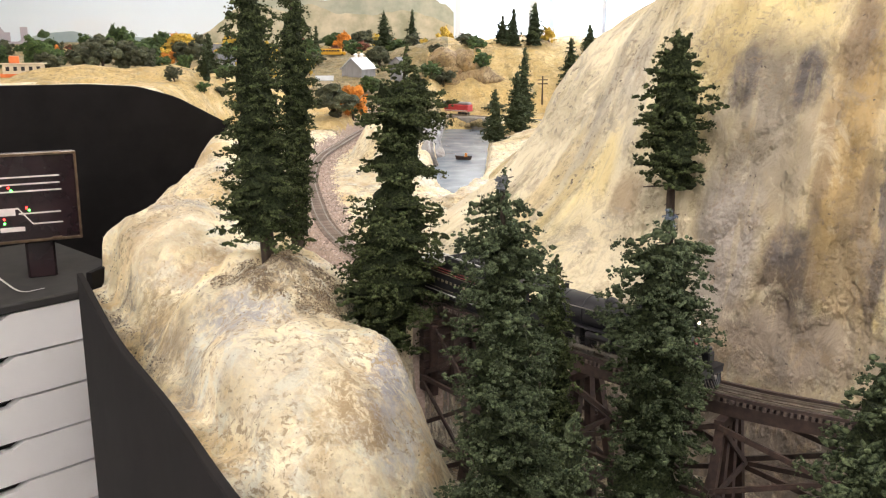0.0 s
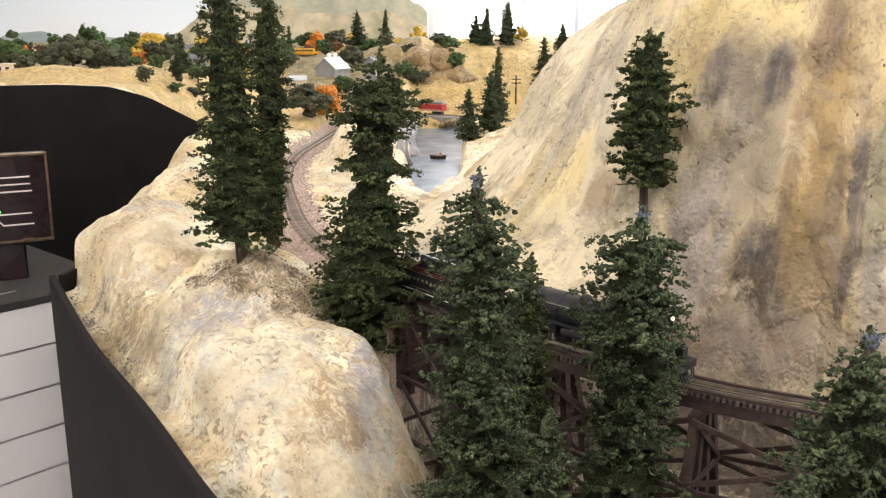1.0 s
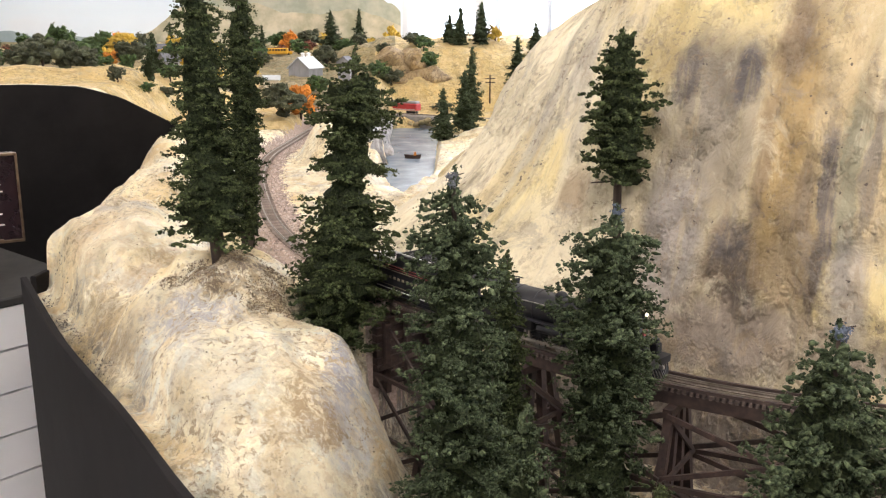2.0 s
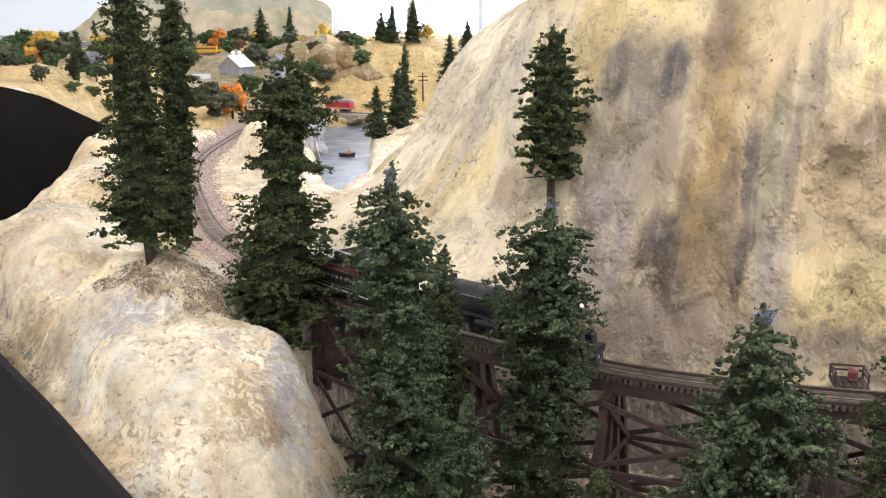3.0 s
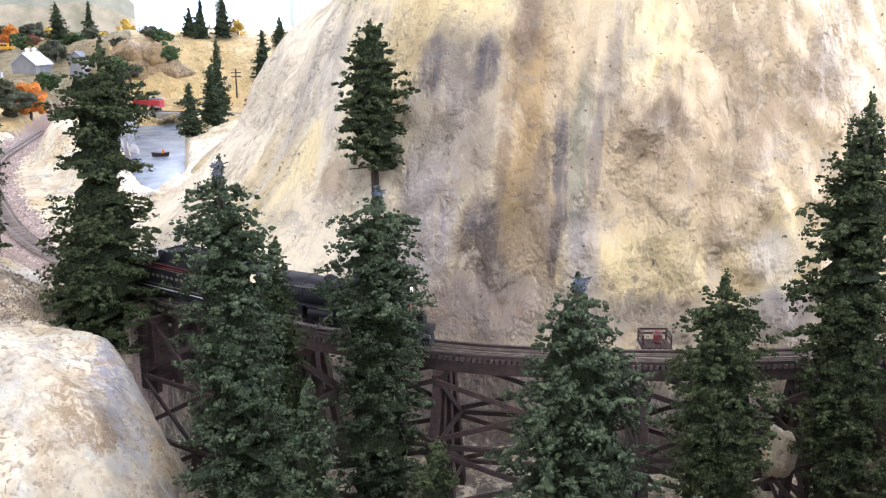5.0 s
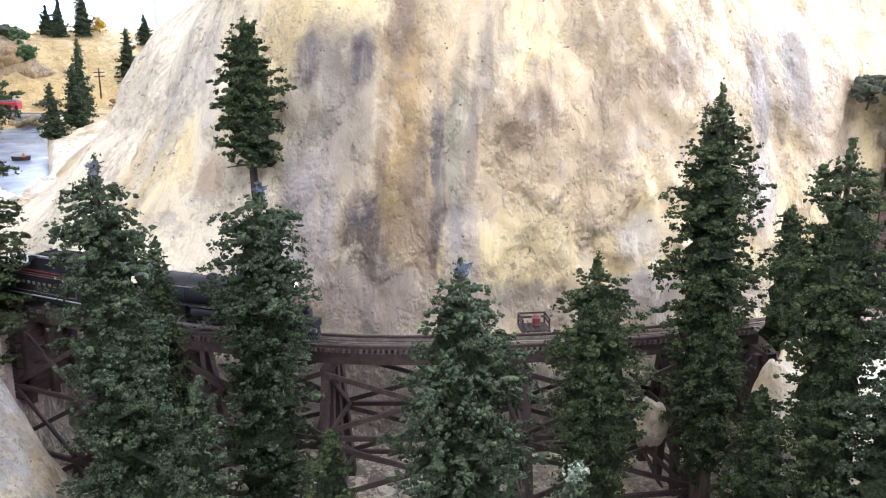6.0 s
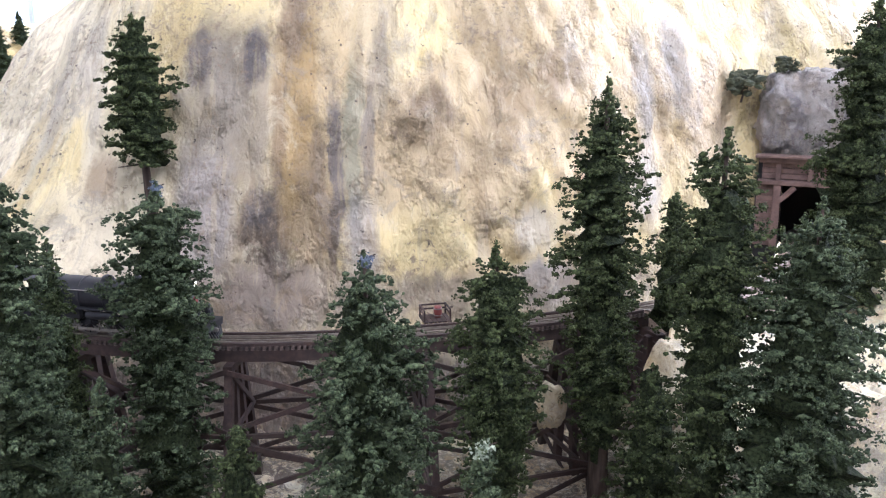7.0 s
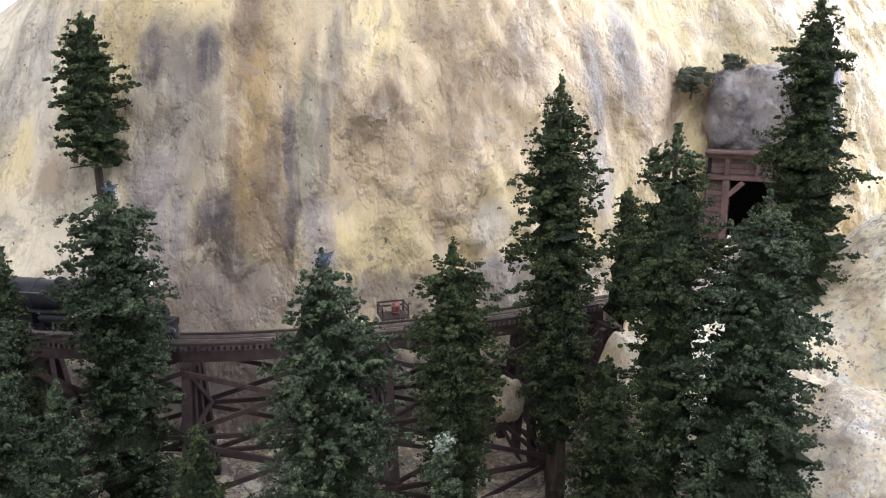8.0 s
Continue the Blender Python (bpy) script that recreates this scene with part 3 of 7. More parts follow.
def land(x, y):
    x, y = np.asarray(x, float), np.asarray(y, float)
    floor_z = 1.03 + 0.0 * x
    # far country: rises away from the river towards the painted wall
    rise = np.interp(y, [2.0, 2.5, 3.0, 3.6, 4.2, 5.0], [0.0, 0.06, 0.125, 0.212, 0.282, 0.32])
    east = smoothstep(-0.14, -0.02, x - 0.09 * smoothstep(3.2, 3.45, y))
    plain = 1.12 + rise * (1 - east) + 0.31 * (smoothstep(3.6, 4.15, y) * east) + 0.05 * east * smoothstep(0.16, 0.3, x) * smoothstep(1.9, 2.3, y)
    plateau = smoothstep(-0.50, -0.70, x) * smoothstep(1.6, 1.9, y + 0.35 * (x + 0.6))
    plain = plain * (1 - plateau) + np.maximum(plain, 1.375) * plateau
    plain = np.maximum(plain, 1.192)
    mid = np.interp(y, [1.8, 2.0, 2.33, 2.82, 3.35], [0.022, 0.030, 0.043, 0.066, 0.092])
    half = np.interp(y, [1.72, 1.8, 1.9, 2.03, 2.33, 2.82, 3.35], [-0.05, 0.0, 0.02, 0.040, 0.055, 0.064, 0.080])
    river = (1 - smoothstep(half - 0.02, half + 0.03, np.abs(x - mid))) * (1 - smoothstep(3.25, 3.4, y)) * (y > 1.7)
    plain = np.where(y > 1.4, plain, floor_z)
    gorge = smoothstep(1.15, 1.5, y)
    z = floor_z * (1 - gorge) + plain * gorge
    z = z * (1 - river) + 1.08 * river
    k = 0.022
    acc = np.exp((z - 1.2) / k)
    for mx, my, mz, rx, ry, turn in MOUNDS:
        c, s = math.cos(radians(turn)), math.sin(radians(turn))
        dx, dy = (x - mx) * c + (y - my) * s, -(x - mx) * s + (y - my) * c
        q = (dx / rx) ** 2 + (dy / ry) ** 2
        acc = acc + np.exp((mz - 0.1 * q ** 1.15 - 1.2) / k)
    z = 1.2 + k * np.log(acc)
    z = z * (1 - river) + np.minimum(z, 1.10) * river
    # relief
    z = z + 0.012 * vnoise(x * 8, y * 8, 0, 4) - 0.019 * np.abs(vnoise(x * 12, y * 12, 3.3, 3)) - 0.008 * np.abs(vnoise(x * 27 + 3 * y, y * 20, 1.3, 3)) + 0.005 * np.abs(vnoise(x * 38, y * 38, 5.1, 3)) + 0.009
    fold = vnoise(x * 15 + 2.5 * vnoise(x * 6, y * 6, 9.0, 2), y * 9, 6.6, 4)
    z = z + (y < 1.7) * (0.010 * fold - 0.007 * np.exp(-(vnoise(x * 11 + 1.5 * y, y * 7, 12.4, 3) / 0.07) ** 2))
    z = z + smoothstep(3.4, 3.8, y) * (0.035 * np.abs(vnoise(x * 5, y * 5, 2.2, 4)) - 0.012)
    # bed of the line
    d, at = to_line(x, y, TRACK[::3])
    s = ARC[::3][at]
    on_land = 1 - smoothstep(S_WEST - 0.02, S_WEST + 0.01, s) * (1 - smoothstep(S_EAST - 0.01, S_EAST + 0.02, s))
    bed = (1 - smoothstep(0.024, 0.062, d)) * on_land
    z = z * (1 - bed) + (RAIL - 0.0085) * bed
    # gorge under the trestle
    under = (1 - smoothstep(0.06, 0.13, d)) * (1 - on_land)
    z = np.minimum(z, z * (1 - under) + 1.03 * under)
    # the land falls away behind the edge board
    d, _ = to_line(x, y, EDGE)
    rag = 0.014 * vnoise(x * 22, y * 22, 8.8, 3)
    near = (1 - smoothstep(0.030 + rag, 0.056 + rag, d)) * (y < 1.5) * (1 - 0.55 * (1 - smoothstep(0.60, 0.76, y)))
    z = z * (1 - near) + np.minimum(z, 1.140 + 0.012 * vnoise(x * 60, y * 60, 4.4, 2)) * near
    return z


def land_z(x, y):
    return float(land(np.array([x]), np.array([y]))[0])


def axis_lines(*spans):
    out = []
    for a, b, step in spans:
        out += list(np.arange(a, b, step))
    return np.array(out)


gx = axis_lines((-3.6, -0.7, 0.05), (-0.7, 1.15, 0.007), (1.15, 2.16, 0.05))
gy = axis_lines((-0.2, 0.42, 0.012), (0.42, 1.7, 0.007), (1.7, 3.0, 0.012), (3.0, 5.1, 0.025))
GX, GY = np.meshgrid(gx, gy, indexing="ij")
GZ = land(GX, GY)
faces = np.array(grid_faces(len(gx), len(gy)))
cx, cy = GX.ravel()[faces].mean(1), GY.ravel()[faces].mean(1)
# the layout ends at the aisle
AISLE = [tuple(q[:2]) for q in EDGE[::-4]] + [(-0.490, 1.38), (-0.50, 1.6), (-0.52, 1.9), (-0.53, 2.06), (-0.58, 2.16), (-0.69, 2.135), (-0.95, 2.03), (-1.6, 1.78), (-3.7, 0.98), (-3.7, -3.0), (1.1, -3.0)]


def inside(px, py, poly):
    hit = np.zeros(np.shape(px), bool)
    for (x0, y0), (x1, y1) in zip(poly, poly[1:] + poly[:1]):
        cross = (y0 > py) != (y1 > py)
        hit ^= cross & (px < (x1 - x0) * (py - y0) / (y1 - y0 + 1e-12) + x0)
    return hit


keep = ~inside(cx, cy, AISLE)
used = np.unique(faces[keep])
remap = np.full(GX.size, -1)
remap[used] = np.arange(len(used))
verts = np.stack([GX.ravel(), GY.ravel(), GZ.ravel()], 1)[used]
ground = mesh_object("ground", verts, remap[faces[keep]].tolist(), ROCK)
tagged(ground, "cream and tan painted plaster land of the model railway", "ground", kind="structure")
ground.data.materials.append(SAND)
ground.data.materials.append(BALLAST)
ground.data.materials.append(MEADOW)
fx, fy = cx[keep], cy[keep]
d, at = to_line(fx, fy, TRACK[::3])
s_at = ARC[::3][at]
bal = (d < 0.044 + 0.010 * vnoise(fx * 40, fy * 40)) & ((s_at < S_WEST) | (s_at > S_EAST))
idx = np.where(bal, 2, np.where(fy > 2.72 + 0.1 * vnoise(fx * 6, fy * 6) - 0.5 * smoothstep(-0.45, -0.6, fx), 1, 0))
idx = np.where((idx == 1) & (vnoise(fx * 3.1, fy * 3.1, 7.7, 4) + 0.5 * smoothstep(2.9, 3.6, fy) - 0.25 > 0) & (fx < 0.02), 3, idx)
ground.data.polygons.foreach_set("material_index", idx.astype(np.int32))

# ---- the mountain: a steep plaster face along its foot ----
FOOT = curve_points([(0.20, 2.35), (0.115, 2.02), (0.068, 1.76), (0.020, 1.565), (-0.020, 1.41), (-0.036, 1.26), (-0.005, 1.13), (0.05, 1.045), (0.13, 0.99), (0.26, 0.925), (0.37, 0.848), (0.46, 0.765), (0.55, 0.71),
                     (0.66, 0.672), (0.77, 0.658), (0.87, 0.662), (0.96, 0.668), (1.03, 0.655), (1.09, 0.60), (1.18, 0.55), (1.5, 0.55)], 0.006)
FD = np.gradient(FOOT, axis=0)
FD /= np.linalg.norm(FD, axis=1, keepdims=True)
bell = np.exp(-0.5 * (np.arange(-60, 61) * 0.006 / 0.13) ** 2)
FD = np.stack([np.convolve(np.pad(FD[:, k], 60, mode="edge"), bell / bell.sum(), "valid") for k in range(3)], 1)
FD /= np.linalg.norm(FD, axis=1, keepdims=True)
FN = np.stack([-FD[:, 1], FD[:, 0], 0 * FD[:, 0]], 1)          # into the mountain
# the last two levels add an unseen plateau to block light from above
LEVELS = np.r_[np.linspace(0.98, 1.78, 160), 1.785, 1.79]
run = np.interp(LEVELS, [0.98, 1.15, 1.22, 1.30, 1.40, 1.48, 1.54, 1.60, 1.66, 1.78, 1.79], [-0.03, 0.0, 0.02, 0.045, 0.085, 0.140, 0.20, 0.27, 0.36, 0.62, 1.7])
# the west flank flares out to a long toe
flare = np.interp(LEVELS, [0.98, 1.15, 1.20, 1.231, 1.262, 1.32, 1.36, 1.40, 1.442, 1.492, 1.534, 1.60, 1.66, 1.78, 1.79], [-0.06, -0.03, 0.0, 0.041, 0.088, 0.143, 0.176, 0.194, 0.214, 0.255, 0.318, 0.44, 0.57, 0.9, 1.9])
for _ in range(4):
    run[1:-1] = (run[:-2] + 2 * run[1:-1] + run[2:]) / 4
    flare[1:-1] = (flare[:-2] + 2 * flare[1:-1] + flare[2:]) / 4
U = np.arange(len(FOOT))[:, None] * 0.006
V = LEVELS[None, :] + 0 * U
u0, u1 = (0.006 * int(np.argmin(np.hypot(FOOT[:, 0] - fx, FOOT[:, 1] - fy))) for fx, fy in ((0.03, 1.07), (0.27, 0.92)))
WEST = 1 - smoothstep(u0, u1, U)
R = run[None, :] * (1 - WEST) + flare[None, :] * WEST
push = 0.026 * vnoise(U * 5, V * 3.0, 1.5, 3) + 0.014 * vnoise(U * 17, V * 9, 4.2, 4) + 0.009 * vnoise(U * 45, V * 32, 3.1, 3) - 0.010 * np.abs(vnoise(U * 34, V * 12, 6.2, 3)) + 0.005 * vnoise(U * 80, V * 40, 9.1, 3)
R = R + push * smoothstep(1.0, 1.2, V) * (1 - 0.5 * WEST)
DP = np.hypot(FOOT[:, 0] - 1.03, FOOT[:, 1] - 0.655)[:, None]
R = R + 0.028 * (1 - smoothstep(0.05, 0.12, DP)) * (1 - smoothstep(1.34, 1.44, V))
KNOB = np.hypot((FOOT[:, 0] - 0.475)[:, None] / 0.845, V - 1.395)
R = R - 0.015 * np.exp(-(KNOB / 0.026) ** 2) * (1 + 0.9 * vnoise(U * 70, V * 70, 2.7, 3))
MX = np.minimum(FOOT[:, 0:1] + FN[:, 0:1] * R, EAST - 0.06)
MY = FOOT[:, 1:2] + FN[:, 1:2] * R
MZ = V + 0.006 * vnoise(U * 18, V * 18, 2.0, 3)
PORTAL_AT, PORTAL_T, PORTAL_K = (1.020, 0.635, RAIL - 0.006), 33.0, 1.1
mfaces = np.array(grid_faces(*MZ.shape))
mid = np.stack([MX.ravel(), MY.ravel(), MZ.ravel()], 1)[mfaces].mean(1) - np.array(PORTAL_AT)
ca, sa = math.cos(radians(PORTAL_T)), math.sin(radians(PORTAL_T))
lx, ly = mid[:, 0] * ca + mid[:, 1] * sa, -mid[:, 0] * sa + mid[:, 1] * ca
hole = (np.abs(ly) < 0.0350 * PORTAL_K) & (mid[:, 2] > -0.02) & (mid[:, 2] < 0.081 * PORTAL_K) & (lx > -0.025) & (lx < 0.14)
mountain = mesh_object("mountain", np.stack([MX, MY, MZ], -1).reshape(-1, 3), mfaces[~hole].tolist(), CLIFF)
tagged(mountain, "steep painted plaster mountainside streaked cream, grey and ochre", "mountain", kind="structure")

# ---- the river ----
def water_build(nt, bsdf):
    v = coords(nt)
    col = ramp(nt, noise_of(nt, v, 14, 5), [(0.35, (0.13, 0.17, 0.215)), (0.6, (0.22, 0.265, 0.31)), (0.75, (0.36, 0.40, 0.44))])
    nt.links.new(col, bsdf.inputs["Base Color"])
    bump(nt, bsdf, noise_of(nt, v, 60, 4), 0.35, 0.002)


WATER = material("river_resin", water_build, 0.25)
WATER.node_tree.nodes["Principled BSDF"].inputs["Specular IOR Level"].default_value = 0.2
rx, ry = np.meshgrid(np.linspace(-0.12, 0.30, 40), np.linspace(1.70, 3.42, 80), indexing="ij")
river = mesh_object("water", np.stack([rx, ry, 1.155 + 0.0012 * vnoise(rx * 30, ry * 30)], -1).reshape(-1, 3), grid_faces(40, 80), WATER)
tagged(river, "grey-blue resin river with small ripples", "water", kind="structure")


# ---- railway line ----
def strip(name, s0, s1, off, z0, profile, mat, parent):
    """A profile (across, up) swept along the line at an offset."""
    ss = np.arange(s0, s1, 0.006)
    rings = []
    for s in ss:
        c = track_at(s)
        n = np.array([np.interp(s, ARC, SIDE[:, k]) for k in range(3)])
        rings.append([c + n * (off + a) + (0, 0, z0 + b) for a, b in profile])
    rings = np.array(rings)
    n, m = rings.shape[:2]
    f = []
    for i in range(n - 1):
        for j in range(m):
            f.append((i * m + j, i * m + (j + 1) % m, (i + 1) * m + (j + 1) % m, (i + 1) * m + j))
    f += [tuple(range(m))[::-1], tuple((n - 1) * m + j for j in range(m))]
    return mesh_object(name, rings.reshape(-1, 3), f, mat, parent, False)


RAILPROFILE = [(-0.0011, -0.0021), (-0.0004, -0.0017), (-0.0004, -0.0006), (-0.0005, 0), (0.0005, 0), (0.0004, -0.0006), (0.0004, -0.0017), (0.0011, -0.0021)]
END = float(ARC[-1]) - 0.02
line = thing("railway_track", "brown model railway track on wooden ties, curving", "railway track")
for off in (-0.00825, 0.00825):
    strip("rail", 0.0, END, off, 0, RAILPROFILE, RAILMETAL, line)
for off in (-0.0036, 0.0036):
    strip("guard_rail", S_WEST - 0.05, S_EAST + 0.05, off, -0.0002, RAILPROFILE, GUARDMETAL, line)
bm = bmesh.new()
box(bm, (0, 0, 0), (0.0034, 0.030, 0.0026), None, 0.0003)
tie_mesh = bpy.data.meshes.new("tie")
bm.to_mesh(tie_mesh)
bm.free()
tie_mesh.materials.append(LANDTIE)
rng = random.Random(3)


def put_piece(name, mesh, parent, m):
    ob = new(name, mesh)
    ob.parent = parent
    ob.matrix_basis = m
    return ob


s = arc_near(-0.26, 2.9)
while s < S_WEST - 0.004:
    p = track_at(s, rng.uniform(-0.0006, 0.0006), -0.0034)
    put_piece("tie", tie_mesh, line, pose(*p, 0, 0, track_turn(s) + rng.uniform(-1.2, 1.2)))
    s += 0.0075
s = S_EAST + 0.01
while s < END:
    p = track_at(s, 0, -0.0034)
    put_piece("tie", tie_mesh, line, pose(*p, 0, 0, track_turn(s) + rng.uniform(-1.2, 1.2)))
    s += 0.0075

# ---- trestle ----
trestle = thing("trestle_bridge", "dark brown timber trestle bridge with cross-braced bents", "trestle bridge")
bm = bmesh.new()
box(bm, (0, 0, 0), (0.0029, 0.0345, 0.0042), None, 0.0003)
btie_mesh = bpy.data.meshes.new("bridge_tie")
bm.to_mesh(btie_mesh)
bm.free()
btie_mesh.materials.append(TIE)
s = S_WEST
while s < S_EAST:
    p = track_at(s, rng.uniform(-0.0008, 0.0008), -0.0043)
    put_piece("bridge_tie", btie_mesh, trestle, pose(*p, 0, 0, track_turn(s) + rng.uniform(-0.8, 0.8)))
    s += 0.0053
for off in (-0.0148, 0.0148):
    strip("guard_timber", S_WEST, S_EAST, off, -0.0022, [(-0.0016, 0), (-0.0016, 0.0030), (0.0016, 0.0030), (0.0016, 0)], TIMBER, trestle)
for off in (-0.0125, -0.0085, 0.0085, 0.0125):
    strip("stringer", S_WEST - 0.01, S_EAST + 0.01, off, -0.0184, [(-0.0019, 0), (-0.0019, 0.0118), (0.0019, 0.0118), (0.0019, 0)], TIMBER, trestle)
bents = []
for bx, by in ((0.065, 0.918), (0.14, 0.828), (0.252, 0.727), (0.412, 0.640), (0.56, 0.592)):
    s = arc_near(bx, by)
    c, turn = track_at(s), track_turn(s)
    n = np.array([np.interp(s, ARC, SIDE[:, k]) for k in range(3)])
    top = RAIL - 0.0190
    foot = 0.995
    bents.append((s, c, n))
    bm = bmesh.new()
    beam(bm, tuple(c - n * 0.027 + (0, 0, top - 0.004 - RAIL)), tuple(c + n * 0.027 + (0, 0, top - 0.004 - RAIL)), 0.0085, 0.008)
    part("bent_cap", bm, TIMBER, trestle)
    for k, lean in ((-0.021, -0.045), (-0.0075, -0.015), (0.0075, 0.015), (0.021, 0.045)):
        bm = bmesh.new()
        a = c + n * k + (0, 0, top - 0.008 - RAIL)
        b = c + n * (k + lean) + (0, 0, foot - RAIL)
        beam(bm, tuple(a), tuple(b), 0.0078, 0.0078)
        part("post", bm, TIMBER, trestle)
    d = np.array([math.cos(radians(turn)), math.sin(radians(turn)), 0]) * 0.0052
    levels = [top - 0.010, 1.118, 1.055, foot + 0.003]
    for z0, z1 in zip(levels[:-1], levels[1:]):
        f0, f1 = (top - z0) / (top - foot), (top - z1) / (top - foot)
        w0, w1 = 0.023 + 0.045 * f0, 0.023 + 0.045 * f1
        for sgn, dd in ((1, d), (-1, -d)):
            bm = bmesh.new()
            beam(bm, tuple(c - sgn * n * w0 + dd + (0, 0, z0 - RAIL)), tuple(c + sgn * n * w1 + dd + (0, 0, z1 - RAIL)), 0.0022, 0.0046)
            part("sway_brace", bm, TIMBER, trestle)
    for z1 in levels[1:3]:
        f1 = (top - z1) / (top - foot)
        w1 = 0.027 + 0.045 * f1
        for dd in (d, -d):
            bm = bmesh.new()
            beam(bm, tuple(c - n * w1 + dd + (0, 0, z1 - RAIL)), tuple(c + n * w1 + dd + (0, 0, z1 - RAIL)), 0.0024, 0.0050)
            part("girt", bm, TIMBER, trestle)
# braces along the bridge, between the bents
ends = [(S_WEST, track_at(S_WEST), None)] + bents + [(S_EAST, track_at(S_EAST), None)]
for (s0, c0, n0), (s1, c1, n1) in zip(ends[:-1], ends[1:]):
    m0 = np.array([np.interp(s0, ARC, SIDE[:, k]) for k in range(3)])
    m1 = np.array([np.interp(s1, ARC, SIDE[:, k]) for k in range(3)])
    for side in (-1, 1):
        for z0, z1 in ((RAIL - 0.024, 1.120), (1.112, 1.058), (1.050, 1.0)):
            w0 = 0.024 + 0.045 * (RAIL - 0.019 - z0) / 0.19
            w1 = 0.024 + 0.045 * (RAIL - 0.019 - z1) / 0.19
            for a, b in ((z0, z1), (z1, z0)):
                wa, wb = (w0, w1) if a == z0 else (w1, w0)
                bm = bmesh.new()
                lift = 0.0026 if a == z0 else -0.0006
                beam(bm, tuple(c0 + m0 * side * (wa + lift) + (0, 0, a - RAIL)), tuple(c1 + m1 * side * (wb + lift) + (0, 0, b - RAIL)), 0.0024, 0.0046)
                part("long_brace", bm, TIMBER, trestle)
        for z0 in (1.116, 1.054):
            w0 = 0.026 + 0.045 * (RAIL - 0.019 - z0) / 0.19
            bm = bmesh.new()
            beam(bm, tuple(c0 + m0 * side * w0 + (0, 0, z0 - RAIL)), tuple(c1 + m1 * side * w0 + (0, 0, z0 - RAIL)), 0.0036, 0.0046)
            part("long_girt", bm, TIMBER, trestle)
# abutments of stacked timbers
for s_ab, sign in ((S_WEST, -1), (S_EAST, 1)):
    c, turn = track_at(s_ab), track_turn(s_ab)
    for k in range(9):
        bm = bmesh.new()
        box(bm, (sign * 0.004, 0, -0.024 - 0.0092 * k), (0.010, 0.082, 0.0086), pose(*c, 0, 0, turn), 0.0006)
        part("abutment_timber", bm, TIMBER, trestle)
    for w in (-0.03, 0.0, 0.03):
        bm = bmesh.new()
        box(bm, (-sign * 0.005, w, -0.065), (0.007, 0.008, 0.085), pose(*c, 0, 0, turn), 0.0006)
        part("abutment_post", bm, TIMBER, trestle)


# ---- conifers of wire and ground foam ----
def crumbs(points, sizes, seed):
    """One small uneven foam crumb at each point."""
    rs = np.random.RandomState(seed)
    n = len(points)
    base = np.array([(0, 0, 1.0), (0.94, 0, -0.33), (-0.47, 0.82, -0.33), (-0.47, -0.82, -0.33)])
    tri = np.array([(0, 1, 2), (0, 2, 3), (0, 3, 1), (1, 3, 2)])
    q = rs.normal(0, 1, (n, 4))
    q /= np.linalg.norm(q, axis=1, keepdims=True)
    w, x, y, z = q.T
    rot = np.stack([1 - 2 * (y * y + z * z), 2 * (x * y - z * w), 2 * (x * z + y * w), 2 * (x * y + z * w), 1 - 2 * (x * x + z * z), 2 * (y * z - x * w),
                    2 * (x * z - y * w), 2 * (y * z + x * w), 1 - 2 * (x * x + y * y)], 1).reshape(n, 3, 3)
    v = base[None] * (sizes[:, None, None] * rs.uniform(0.65, 1.35, (n, 4, 1)))
    v = np.einsum("nij,nvj->nvi", rot, v) + points[:, None, :]
    f = tri[None] + (np.arange(n) * 4)[:, None, None]
    return v.reshape(-1, 3), f.reshape(-1, 3)


def ico_template(sub):
    bm = bmesh.new()
    bmesh.ops.create_icosphere(bm, subdivisions=sub, radius=1)
    v = np.array([q.co for q in bm.verts])
    f = np.array([[q.index for q in p.verts] for p in bm.faces])
    bm.free()
    return v, f


ICO = {1: ico_template(1), 2: ico_template(2)}


